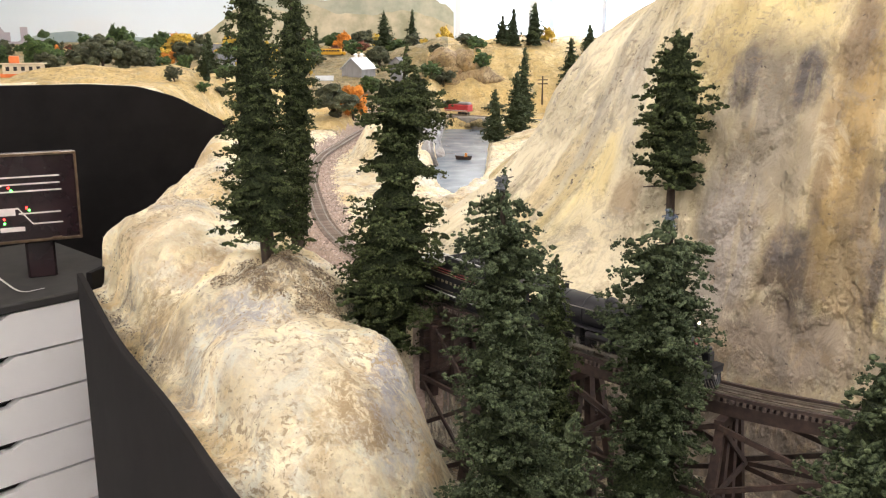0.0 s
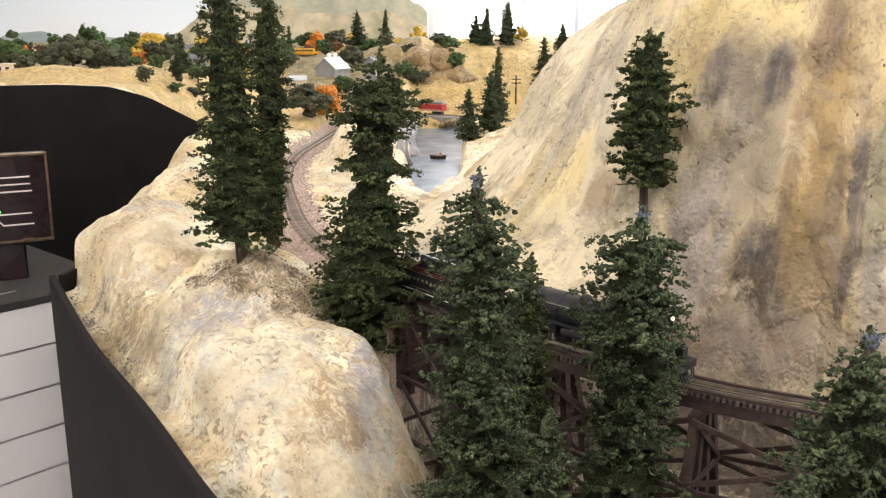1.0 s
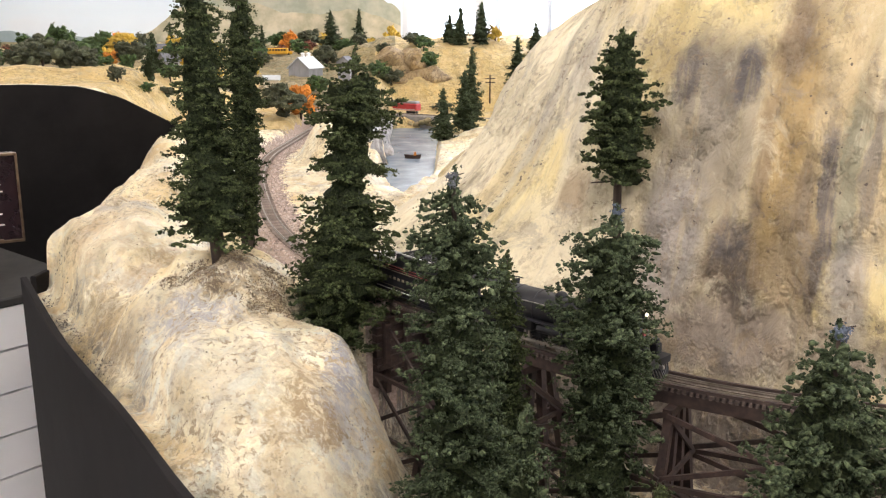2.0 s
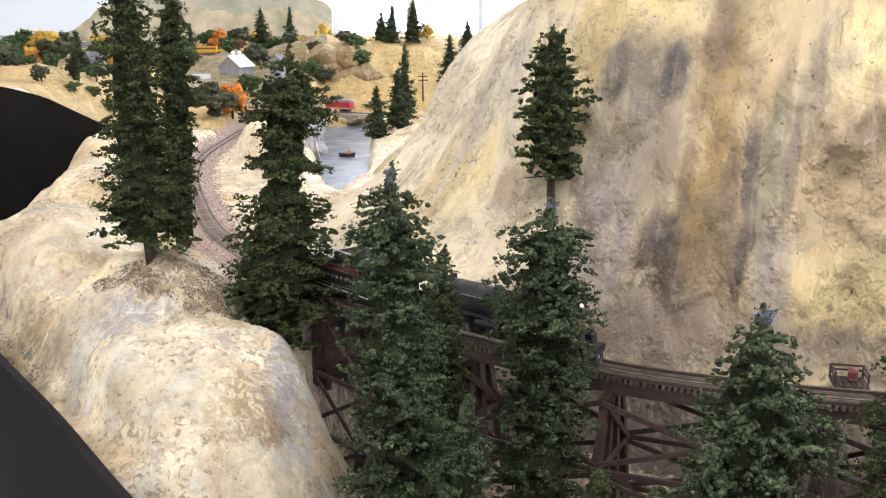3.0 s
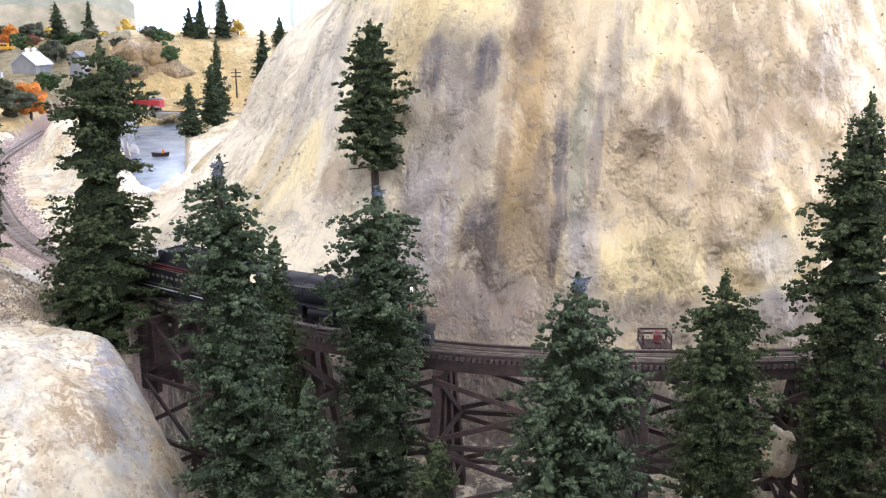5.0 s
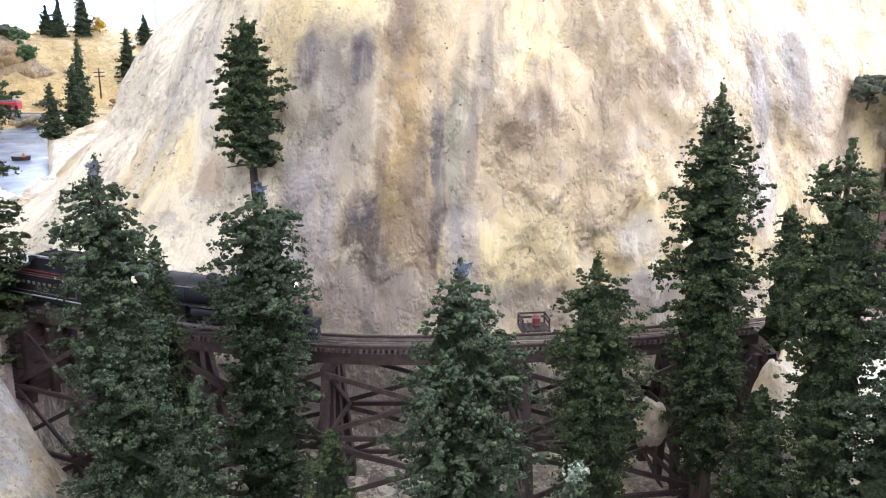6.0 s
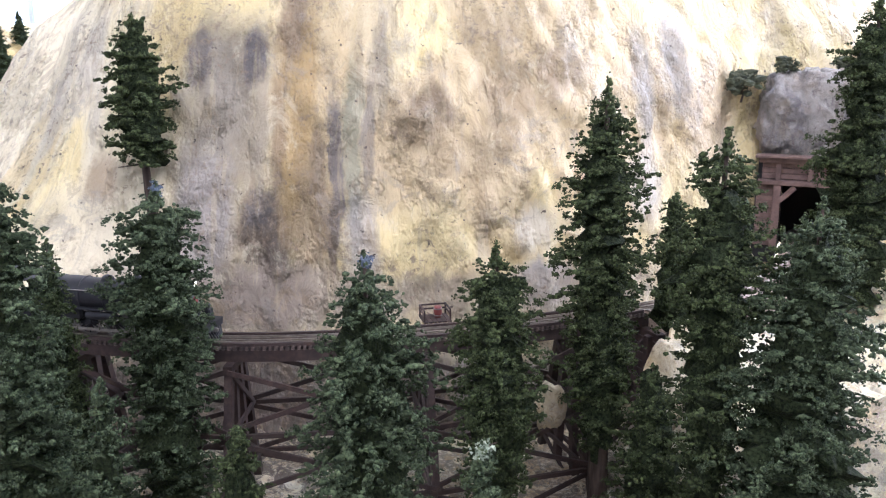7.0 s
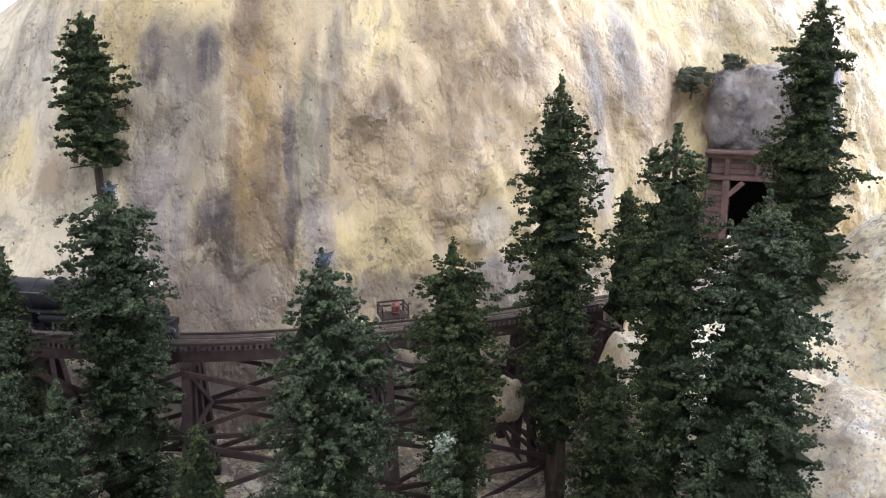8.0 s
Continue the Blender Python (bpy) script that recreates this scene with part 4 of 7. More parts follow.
def pads_mesh(pads, count, crumb, seed, rough=0.5, grain=130.0, core=0.0):
    """Lumpy pads (centre, three half axes, detail), with clusters of crumbs over their outer sides."""
    rs = np.random.RandomState(seed)
    V, F, C, base = [], [], [], 0
    for level in (1, 2):
        some = [p for p in pads if p[4] == level]
        if not some:
            continue
        iv, fi = ICO[level]
        c = np.array([p[0] for p in some])
        axes = np.array([p[1:4] for p in some])
        v = np.einsum("vk,nkx->nvx", iv, axes)
        w = v + c[:, None, :]
        lump = 1 + rough * 1.2 * vnoise(w[..., 0] * grain, w[..., 1] * grain, w[..., 2] * grain, 2) + 0.3 * vnoise(w[..., 0] * grain * 3.3, w[..., 1] * grain * 3.3, w[..., 2] * grain * 3.3, 1)
        w = c[:, None, :] + v * lump[..., None]
        V.append(w.reshape(-1, 3))
        C.append(np.repeat(c, len(iv), 0))
        F.append((fi[None] + (np.arange(len(some)) * len(iv))[:, None, None] + base).reshape(-1, 3))
        base += len(V[-1])
    V, F, C = np.vstack(V), np.vstack(F), np.vstack(C)
    out = np.hypot(V[:, 0], V[:, 1]) - 0.92 * np.hypot(C[:, 0], C[:, 1]) + 0.35 * (V[:, 2] - C[:, 2])
    weight = np.clip(out - out.min() * 0.35, 0, None) ** 1.3
    pick = rs.choice(len(V), size=max(8, count // 7), p=weight / weight.sum())
    far = rs.uniform(0.0, 0.12, len(pick)) * (rs.rand(len(pick)) < 0.3)
    heart = V[pick] + (V[pick] - C[pick]) * far[:, None]
    p = np.repeat(heart, 7, 0) + rs.normal(0, 1, (len(pick) * 7, 3)) * crumb * np.array([1.35, 1.35, 0.95])
    cv, cf = crumbs(p, crumb * rs.uniform(0.5, 1.25, len(p)), seed + 5)
    return np.vstack([V, cv]), np.vstack([F, cf + len(V)]), len(F)


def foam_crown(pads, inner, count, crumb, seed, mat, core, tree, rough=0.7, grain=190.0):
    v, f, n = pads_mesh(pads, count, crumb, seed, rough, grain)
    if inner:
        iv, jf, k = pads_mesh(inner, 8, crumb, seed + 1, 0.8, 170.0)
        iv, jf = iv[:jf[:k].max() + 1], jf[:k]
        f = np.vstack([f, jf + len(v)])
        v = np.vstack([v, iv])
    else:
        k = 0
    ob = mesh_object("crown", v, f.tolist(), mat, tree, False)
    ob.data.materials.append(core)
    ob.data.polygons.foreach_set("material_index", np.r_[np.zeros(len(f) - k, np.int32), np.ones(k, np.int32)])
    return ob


PROFILES = {
    "cone": [(0, 1), (0.5, 0.62), (1, 0.14)],
    "blunt": [(0, 0.92), (0.3, 1), (0.55, 0.82), (0.8, 0.55), (1, 0.26)],
    "spire": [(0, 1), (0.3, 0.9), (0.55, 0.58), (0.8, 0.34), (1, 0.10)],
    "column": [(0, 0.74), (0.2, 1), (0.55, 0.92), (0.8, 0.58), (1, 0.12)],
}


def trunk_mesh(name, path, radii, mat, parent, seg=9):
    """A tapered round stem along a path, in one piece."""
    rings = []
    for q, r in zip(path, radii):
        rings += [(q[0] + r * math.cos(6.2832 * k / seg), q[1] + r * math.sin(6.2832 * k / seg), q[2]) for k in range(seg)]
    n = len(path)
    f = [(i * seg + k, i * seg + (k + 1) % seg, (i + 1) * seg + (k + 1) % seg, (i + 1) * seg + k) for i in range(n - 1) for k in range(seg)]
    f += [tuple(range(seg))[::-1], tuple((n - 1) * seg + k for k in range(seg))]
    return mesh_object(name, rings, f, mat, parent)


def conifer(name, label, at, height, radius, seed, crumb=0.00115, crumbs_k=0.8, bare=0.05, tip=0.010, form="blunt", mat=None, lean=(0, 0), gaps=0.07, group="model conifers", trunk_r=None, dead=False, frost=None, shelves=0.30, lump=1.0, widths=None):
    """A tapered trunk, and lumpy pads of foam in uneven drooping tiers."""
    rs = np.random.RandomState(seed)
    tree = thing(name, label, "tree", at, 0, group)
    lx, ly = lean
    tr = trunk_r or max(0.0035, height * 0.024)

    def axis(h):
        return np.array([lx * h + 0.003 * math.sin(9 * h + seed), ly * h + 0.003 * math.cos(7 * h + seed), h])

    hs = np.linspace(-0.03, height * 0.98, 14)
    trunk_mesh("trunk", [axis(h) for h in hs], [tr * (1 - 0.86 * max(h, 0) / height) * (1 + 0.08 * math.sin(40 * h)) for h in hs], BARK, tree)
    pads, inner = [], []
    prof_f, prof_r = zip(*(widths or PROFILES[form]))
    period = rs.uniform(0.034, 0.046)
    step = 0.0100
    h = height * bare + 0.004
    tier = 0
    while h < height * 0.955:
        f = (h / height - bare) / (1 - bare)
        env = radius * np.interp(h / height if widths else f, prof_f, prof_r)
        saw = ((h + 0.01 * rs.uniform(-1, 1)) / period) % 1.0
        shelf = 1 + shelves * (0.5 - 1.0 * saw)
        m = int(np.clip(round(4.0 + 125 * env), 5, 11))
        phase = rs.rand() * 6.28
        for j in range(m):
            if rs.rand() < gaps * (1 + saw) and f < 0.85:
                continue
            a = phase + 6.283 * (j + rs.uniform(-0.35, 0.35)) / m
            swing = float(vnoise(np.array([1.3 * math.cos(a) + seed]), np.array([1.3 * math.sin(a)]), np.array([h * 22.0]), 2)[0])
            reach = max(0.005, 0.92 * env * shelf * (1 + 0.30 * swing) * rs.uniform(0.84, 1.10))
            if rs.rand() < 0.03:
                reach *= 1.2
            droop = rs.uniform(-0.42, 0.02)
            bend = rs.uniform(-0.25, 0.25)
            big = rs.uniform(0.0020, 0.0031) * (0.75 + 0.35 * min(1, reach / 0.05)) * lump
            q = 0.30 * reach
            root = axis(h + rs.uniform(-0.005, 0.005))
            while q < reach:
                s = q / reach
                a1 = a + bend * s
                p = root + np.array([math.cos(a1) * q, math.sin(a1) * q, droop * q + 0.10 * q * s]) + rs.normal(0, 0.0014, 3)
                k = big * (1.12 - 0.42 * s) * rs.uniform(0.75, 1.25)
                e = rs.normal(0, 0.35, 3)
                fwd = np.array([math.cos(a1) + e[0], math.sin(a1) + e[1], 0.3 * e[2] + 0.4 * droop])
                sid = np.array([-math.sin(a1) + e[1], math.cos(a1) - e[0], 0.25 * e[2]])
                pads.append((p, fwd * k * 1.15, sid * k, np.array([0.25 * e[0], 0.25 * e[1], 0.78]) * k, 1))
                if s > 0.35:
                    for side in (-1, 1):
                        if rs.rand() < 0.62:
                            w = rs.uniform(0.9, 1.9) * k + 0.10 * q * rs.rand()
                            kk = k * rs.uniform(0.5, 0.85)
                            pads.append((p + sid * side * w + np.array([0, 0, rs.uniform(-0.004, 0.0025)]), fwd * kk, sid * kk, np.array([0, 0, kk * 0.8]), 1))
                q += k * 1.65
        h += step * rs.uniform(0.7, 1.25) * (0.8 + 0.35 * (1 - f))
    # inner foam round the trunk, darkened for the shade inside the crown, and the leader
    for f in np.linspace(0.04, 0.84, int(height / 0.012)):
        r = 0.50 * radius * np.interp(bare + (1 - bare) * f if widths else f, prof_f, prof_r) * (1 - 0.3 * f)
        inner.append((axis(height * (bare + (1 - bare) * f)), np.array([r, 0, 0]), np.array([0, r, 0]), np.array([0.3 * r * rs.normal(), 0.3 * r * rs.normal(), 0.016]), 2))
    for k in range(26):
        f = 0.925 + 0.078 * k / 25
        r = tip * (0.62 - 0.50 * k / 25)
        a = rs.rand() * 6.283
        c = axis(height * f) + np.array([math.cos(a) * r, math.sin(a) * r, rs.uniform(-0.002, 0.002)]) * rs.uniform(0.2, 1.0)
        q = r * rs.uniform(0.30, 0.55) + 0.0006
        pads.append((c, np.array([q, 0, 0.3 * q]), np.array([0, q, 0]), np.array([0, 0, q * 1.1]), 1))
    foam_crown(pads, inner, int(crumbs_k * 760000 * height * (1 - bare) * radius * (1.25 * max(prof_r) if widths else 1)), crumb, seed, mat or FOLIAGE, FOLIAGE_CORE_SHADE, tree)
    if frost is not None:
        q = [(axis(height * 0.975), np.array([tip * 0.30, 0, 0]), np.array([0, tip * 0.30, 0]), np.array([0, 0, 0.005]), 1)]
        v, f, _ = pads_mesh(q, 160, crumb, seed + 3)
        mesh_object("frosted_tip", v, f.tolist(), frost, tree, False, "pale frosted wire tip")
        q = axis(height * 0.985)
        bm = bmesh.new()
        tube(bm, tuple(q), tuple(q + np.array([0.0075, -0.003, 0.0025])), 0.0007, 0.0004, 5)
        part("twig", bm, BARK, tree)
    if dead:
        for a, ln in ((0.3, 0.024), (2.9, 0.030), (4.4, 0.018), (1.6, 0.015)):
            q = axis(height * bare * 0.86)
            e = q + np.array([math.cos(a) * ln, math.sin(a) * ln, -0.003])
            bm = bmesh.new()
            tube(bm, tuple(q), tuple(e), 0.0012, 0.0007, 5)
            part("dead_limb", bm, BARK, tree)
    return tree


FROST_BLUE = mottled("blue_frost", (0.04, 0.055, 0.08), (0.13, 0.16, 0.21), 300, 0.7)
FROST_WHITE = mottled("white_frost", (0.09, 0.12, 0.07), (0.34, 0.38, 0.28), 260, 0.7)
FROST_GREY = mottled("grey_frost", (0.06, 0.065, 0.07), (0.16, 0.17, 0.19), 260, 0.7)
DARK = "dark green foam conifer with drooping tiers"
BLUE = "blue-green foam conifer with frosted tips before the trestle"
# half widths of the crown over the share of the tree's height
KNOLL = [(0.11, 0.048), (0.15, 0.056), (0.30, 0.049), (0.49, 0.044), (0.67, 0.036), (0.86, 0.026), (1, 0.008)]
BEHIND = [(0.06, 0.016), (0.30, 0.026), (0.60, 0.033), (0.80, 0.027), (0.92, 0.015), (1, 0.005)]
NECKED = [(0.02, 0.060), (0.13, 0.076), (0.283, 0.066), (0.417, 0.060), (0.493, 0.056), (0.545, 0.020), (0.575, 0.022), (0.61, 0.058), (0.65, 0.038), (0.694, 0.022), (0.73, 0.044), (0.78, 0.058), (0.857, 0.048), (0.93, 0.026), (1, 0.006)]
GORGE = [(0.05, 0.046), (0.30, 0.053), (0.42, 0.053), (0.50, 0.047), (0.58, 0.053), (0.66, 0.043), (0.75, 0.037), (0.83, 0.039), (0.87, 0.035), (0.92, 0.027), (0.97, 0.014), (1, 0.005)]
HIGH = [(0.21, 0.031), (0.31, 0.043), (0.40, 0.038), (0.53, 0.046), (0.66, 0.046), (0.74, 0.036), (0.815, 0.032), (0.91, 0.019), (1, 0.007)]
TRESTLE = [(0.05, 0.044), (0.35, 0.047), (0.50, 0.044), (0.62, 0.046), (0.70, 0.058), (0.76, 0.044), (0.84, 0.042), (0.89, 0.044), (0.94, 0.034), (0.98, 0.018), (1, 0.008)]
FROSTED = [(0.05, 0.047), (0.58, 0.051), (0.68, 0.049), (0.75, 0.048), (0.83, 0.040), (0.90, 0.028), (0.95, 0.018), (1, 0.007)]
SLIM = [(0.05, 0.028), (0.25, 0.037), (0.42, 0.045), (0.60, 0.051), (0.76, 0.039), (0.825, 0.037), (0.925, 0.022), (1, 0.006)]
TALL = [(0.14, 0.020), (0.25, 0.034), (0.34, 0.040), (0.44, 0.042), (0.51, 0.036), (0.556, 0.041), (0.64, 0.046), (0.70, 0.041), (0.757, 0.047), (0.82, 0.033), (0.89, 0.028), (0.947, 0.014), (1, 0.004)]
BANK = [(0.05, 0.022), (0.25, 0.028), (0.42, 0.038), (0.516, 0.036), (0.59, 0.034), (0.69, 0.050), (0.786, 0.048), (0.86, 0.029), (0.908, 0.034), (0.957, 0.018), (1, 0.008)]
BRIGHT = [(0.05, 0.0627), (0.32, 0.0707), (0.46, 0.0627), (0.55, 0.0547), (0.67, 0.0559), (0.8, 0.0399), (0.904, 0.0331), (0.963, 0.0137), (1, 0.0057)]
SPARSE = [(0.05, 0.055), (0.18, 0.068), (0.33, 0.051), (0.40, 0.048), (0.51, 0.064), (0.61, 0.040), (0.71, 0.036), (0.79, 0.048), (0.865, 0.026), (1, 0.006)]
conifer("conifer", DARK + " on a rock knoll", (-0.199, 1.009, 1.235), 0.36, 1, 11, lean=(-0.055, 0), widths=KNOLL, shelves=0.22, bare=0.12, trunk_r=0.0085)
conifer("conifer", "slim dark green foam conifer behind a taller one", (-0.183, 1.105, 1.225), 0.345, 1, 12, widths=BEHIND, shelves=0.22)
conifer("conifer", DARK + " beside the trestle's end", (-0.072, 0.985, 1.150), 0.337, 1, 13, lean=(0.10, 0), widths=NECKED, bare=0.02, shelves=0.25, gaps=0.05)
conifer("conifer", DARK + " in the gorge", (0.048, 0.665, 1.040), 0.360, 1, 14, widths=GORGE, shelves=0.22, mat=FOLIAGE_BLUE, frost=FROST_GREY)
conifer("conifer", "slim dark green foam conifer in the gorge", (0.100, 0.745, 1.040), 0.275, 0.032, 15)
conifer("conifer", "foam conifer with a long bare trunk, high on the cliff", (0.255, 0.985, 1.300), 0.205, 1, 16, widths=HIGH, bare=0.21, gaps=0.0, dead=True, shelves=0.10, lump=1.35)
conifer("conifer", DARK + " before the trestle", (0.180, 0.705, 1.040), 0.322, 1, 17, widths=TRESTLE, mat=FOLIAGE_BLUE, frost=FROST_BLUE, shelves=0.25)
conifer("conifer", "short pale-tipped foam conifer in the gorge", (0.082, 0.53, 1.050), 0.212, 0.045, 18, form="cone", mat=FOLIAGE_BLUE)
conifer("conifer", BLUE, (0.243, 0.452, 1.045), 0.300, 1, 19, widths=FROSTED, shelves=0.25, mat=FOLIAGE_BLUE, frost=FROST_BLUE)
conifer("conifer", "slim dark green foam conifer before the trestle", (0.405, 0.515, 1.050), 0.265, 1, 20, widths=SLIM, shelves=0.25)
conifer("conifer", "tall dark green foam conifer with a slim pointed top", (0.510, 0.495, 1.050), 0.400, 1, 21, bare=0.14, widths=TALL, shelves=0.25)
conifer("conifer", DARK + " on the bank", (0.500, 0.360, 1.060), 0.356, 1, 22, widths=BANK, shelves=0.25)
conifer("conifer", "low dark green foam conifer beside a taller one's trunk", (0.505, 0.425, 1.050), 0.165, 0.040, 28, form="column")
conifer("conifer", "small slim foam conifer beside the line", (0.640, 0.525, 1.190), 0.140, 0.032, 23)
conifer("conifer", "bright green foam conifer on the bank", (0.530, 0.300, 1.080), 0.292, 1, 24, widths=BRIGHT, mat=FOLIAGE_BLUE, shelves=0.25)
conifer("conifer", "tall sparse foam conifer beside the tunnel", (0.815, 0.445, 1.195), 0.325, 1, 25, widths=SPARSE, gaps=0.3, shelves=0.3)
conifer("conifer", "short dark green foam conifer under the trestle", (0.170, 0.52, 1.050), 0.160, 0.034, 26)
conifer("conifer", "small foam conifer with a frosted white tip", (0.224, 0.291, 1.100), 0.177, 0.032, 27, form="cone", mat=FOLIAGE_BLUE, frost=FROST_WHITE)


# ---- the room ----
WALLPAINT = mottled("wall_paint", (0.72, 0.71, 0.69), (0.80, 0.79, 0.77), 3, 0.85, 0, 0.1, 0.0005, 30)
CEILPAINT = mottled("ceiling_paint", (0.78, 0.78, 0.76), (0.84, 0.84, 0.82), 2, 0.9, 0, 0.1, 0.0005, 40)
FLOORVINYL = mottled("floor_vinyl", (0.30, 0.29, 0.27), (0.38, 0.36, 0.34), 6, 0.45, 0, 0.05, 0.0004, 30)


def slab(name, lo, hi, mat, label, category):
    bm = bmesh.new()
    lo, hi = Vector(lo), Vector(hi)
    box(bm, (lo + hi) / 2, hi - lo)
    return tagged(part(name, bm, mat), label, category, kind="structure")


slab("floor", (-4.2, -3.2, -0.1), (EAST + 0.1, 5.4, 0), FLOORVINYL, "worn grey vinyl floor of the club room", "floor")
slab("ceiling", (-4.2, -3.2, CEIL), (EAST + 0.1, 5.4, CEIL + 0.1), CEILPAINT, "white painted ceiling", "ceiling")
slab("wall_west", (-4.3, -3.2, 0), (-4.2, 5.4, CEIL), WALLPAINT, "white painted wall", "wall")
slab("wall_south", (-4.2, -3.3, 0), (EAST + 0.1, -3.2, CEIL), WALLPAINT, "white painted wall", "wall")
slab("wall_north", (-4.2, 5.3, 0), (0.10, 5.4, CEIL), WALLPAINT, "white painted wall", "wall")


def sky_paint(nt, bsdf):
    tc = nt.nodes.new("ShaderNodeTexCoord")
    sep = nt.nodes.new("ShaderNodeSeparateXYZ")
    nt.links.new(tc.outputs["Object"], sep.inputs[0])
    mr = node(nt, "ShaderNodeMapRange")
    mr.inputs["From Min"].default_value, mr.inputs["From Max"].default_value = 1.3, 2.3
    nt.links.new(sep.outputs[2], mr.inputs["Value"])
    col = ramp(nt, mr.outputs[0], [(0.0, (0.87, 0.92, 0.94)), (0.3, (0.80, 0.89, 0.95)), (1.0, (0.58, 0.75, 0.89))])
    cloud = ramp(nt, noise_of(nt, coords(nt, (1, 1, 3)), 1.6, 5), [(0.5, (0,)), (0.7, (0.5,))])
    nt.links.new(mix(nt, cloud, col, (0.85, 0.87, 0.88)), bsdf.inputs["Base Color"])


MURAL = material("painted_sky", sky_paint, 0.8)
slab("backdrop", (-4.0, 5.19, 1.2), (0.07, 5.20, 2.45), MURAL, "painted sky backdrop with hazy blue", "backdrop")


# ---- edge boards of the layout, and the aisle ----
def board(name, line, z0, tops, thick, mat, label):
    """An upright board along a line, its top height given along it."""
    line = np.asarray(line)[:, :2]
    d = np.gradient(line, axis=0)
    d /= np.linalg.norm(d, axis=1, keepdims=True)
    nrm = np.stack([-d[:, 1], d[:, 0]], 1) * thick
    n = len(line)
    v = []
    for p, q, t in zip(line, nrm, tops):
        a, b = p, p + q
        v += [(*a, z0), (*a, t - 0.0012), (*(a + 0.15 * q), t), (*(b - 0.15 * q), t), (*b, t - 0.0012), (*b, z0)]
    f = [(i * 6 + k, i * 6 + (k + 1) % 6, (i + 1) * 6 + (k + 1) % 6, (i + 1) * 6 + k) for i in range(n - 1) for k in range(6)]
    f += [tuple(range(6))[::-1], tuple((n - 1) * 6 + k for k in range(6))]
    ob = mesh_object(name, v, f, mat, None, False)
    return tagged(ob, label, "fascia", kind="structure")


board("fascia_near", EDGE[::-1], 0.25, np.full(len(EDGE), 1.166) + 0.003 * np.sin(np.arange(len(EDGE)) * 0.09), 0.009, BLACKPAINT, "black painted board along the layout's edge, scuffed")
back_line = curve_points([(-0.52, 2.13), (-0.515, 2.0), (-0.497, 1.7), (-0.488, 1.5), (-0.488, 1.36), (-0.506, 1.245)], 0.01)
board("fascia_back", back_line[::-1], 0.25, np.full(len(back_line), 1.166), 0.009, BLACKPAINT, "black painted board along the layout's back edge")
far_line = curve_points([(-3.4, 1.02), (-1.6, 1.70), (-1.2, 1.87), (-0.95, 1.975), (-0.78, 2.05), (-0.69, 2.085), (-0.61, 2.112), (-0.55, 2.135), (-0.50, 2.16)], 0.02)
far_top = np.interp(far_line[:, 0], [-3.4, -1.2, -0.80, -0.70, -0.62, -0.56, -0.50], [1.392, 1.392, 1.391, 1.384, 1.358, 1.322, 1.285])
board("fascia_far", far_line, 0.25, far_top, 0.012, BLACKPAINT, "black painted curved board at the aisle's end")

# ---- white drawer cabinet under the far board ----
WHITE = mottled("white_laminate", (0.80, 0.79, 0.79), (0.86, 0.85, 0.85), 5, 0.4, 0, 0.05, 0.0003, 40)
GAPDARK = mottled("dark_gap", (0.02, 0.02, 0.02), (0.035, 0.033, 0.03), 30, 0.8)
cab_at, cab_turn = (-0.555, 1.605, 0.0), 226.0
cabinet = thing("drawer_cabinet", "white laminate cabinet with a stack of shallow drawers", "cabinet", cab_at, cab_turn)
CW = 1.05
bm = bmesh.new()
box(bm, (CW / 2, -0.22, 0.53), (CW, 0.40, 1.04), None, 0.002)
part("carcass", bm, GAPDARK, cabinet)
bm = bmesh.new()
box(bm, (CW / 2, -0.21, 1.056), (CW + 0.01, 0.44, 0.016), None, 0.003)
part("cabinet_top", bm, GAPDARK, cabinet)
bm = bmesh.new()
box(bm, (CW / 2, -0.003, 1.0555), (CW, 0.016, 0.0135), None, 0.002)
part("top_rail", bm, WHITE, cabinet)
for k in range(12):
    z = 1.010 - 0.0765 * k
    bm = bmesh.new()
    notch = 0.245
    w0 = 0.004
    outline = [(w0, 0.0365), (w0, -0.0355), (CW - w0, -0.0355), (CW - w0, 0.0365), (notch + 0.09, 0.0365), (notch + 0.075, 0.026), (notch + 0.02, 0.026), (notch, 0.0365)]
    vs = [bm.verts.new((x, -0.012, z + zz)) for x, zz in outline]
    fc = bm.faces.new(vs)
    ex = bmesh.ops.extrude_face_region(bm, geom=[fc])
    bmesh.ops.translate(bm, vec=(0, 0.018, 0), verts=[g for g in ex["geom"] if isinstance(g, bmesh.types.BMVert)])
    bmesh.ops.recalc_face_normals(bm, faces=bm.faces)
    part("drawer_front", bm, WHITE, cabinet)

# ---- control panel on the far board ----
PANELBLACK = mottled("panel_face", (0.014, 0.008, 0.010), (0.026, 0.014, 0.016), 20, 0.22, 0, 0.05, 0.0002)
BRASS = mottled("brass", (0.14, 0.095, 0.06), (0.24, 0.17, 0.11), 60, 0.4, 0.8)
LINE = mottled("panel_line", (0.70, 0.62, 0.58), (0.80, 0.72, 0.68), 40, 0.5)
panel = thing("control_panel", "black track control panel with white lines and lit lamps", "control panel", (-0.668, 1.612, 1.062), 206.0)
tilt = pose(0, 0, 0.075, -6)
bm = bmesh.new()
box(bm, (0.26, -0.012, 0.080), (0.52, 0.022, 0.158), tilt, 0.002)
part("panel_box", bm, PANELBLACK, panel)
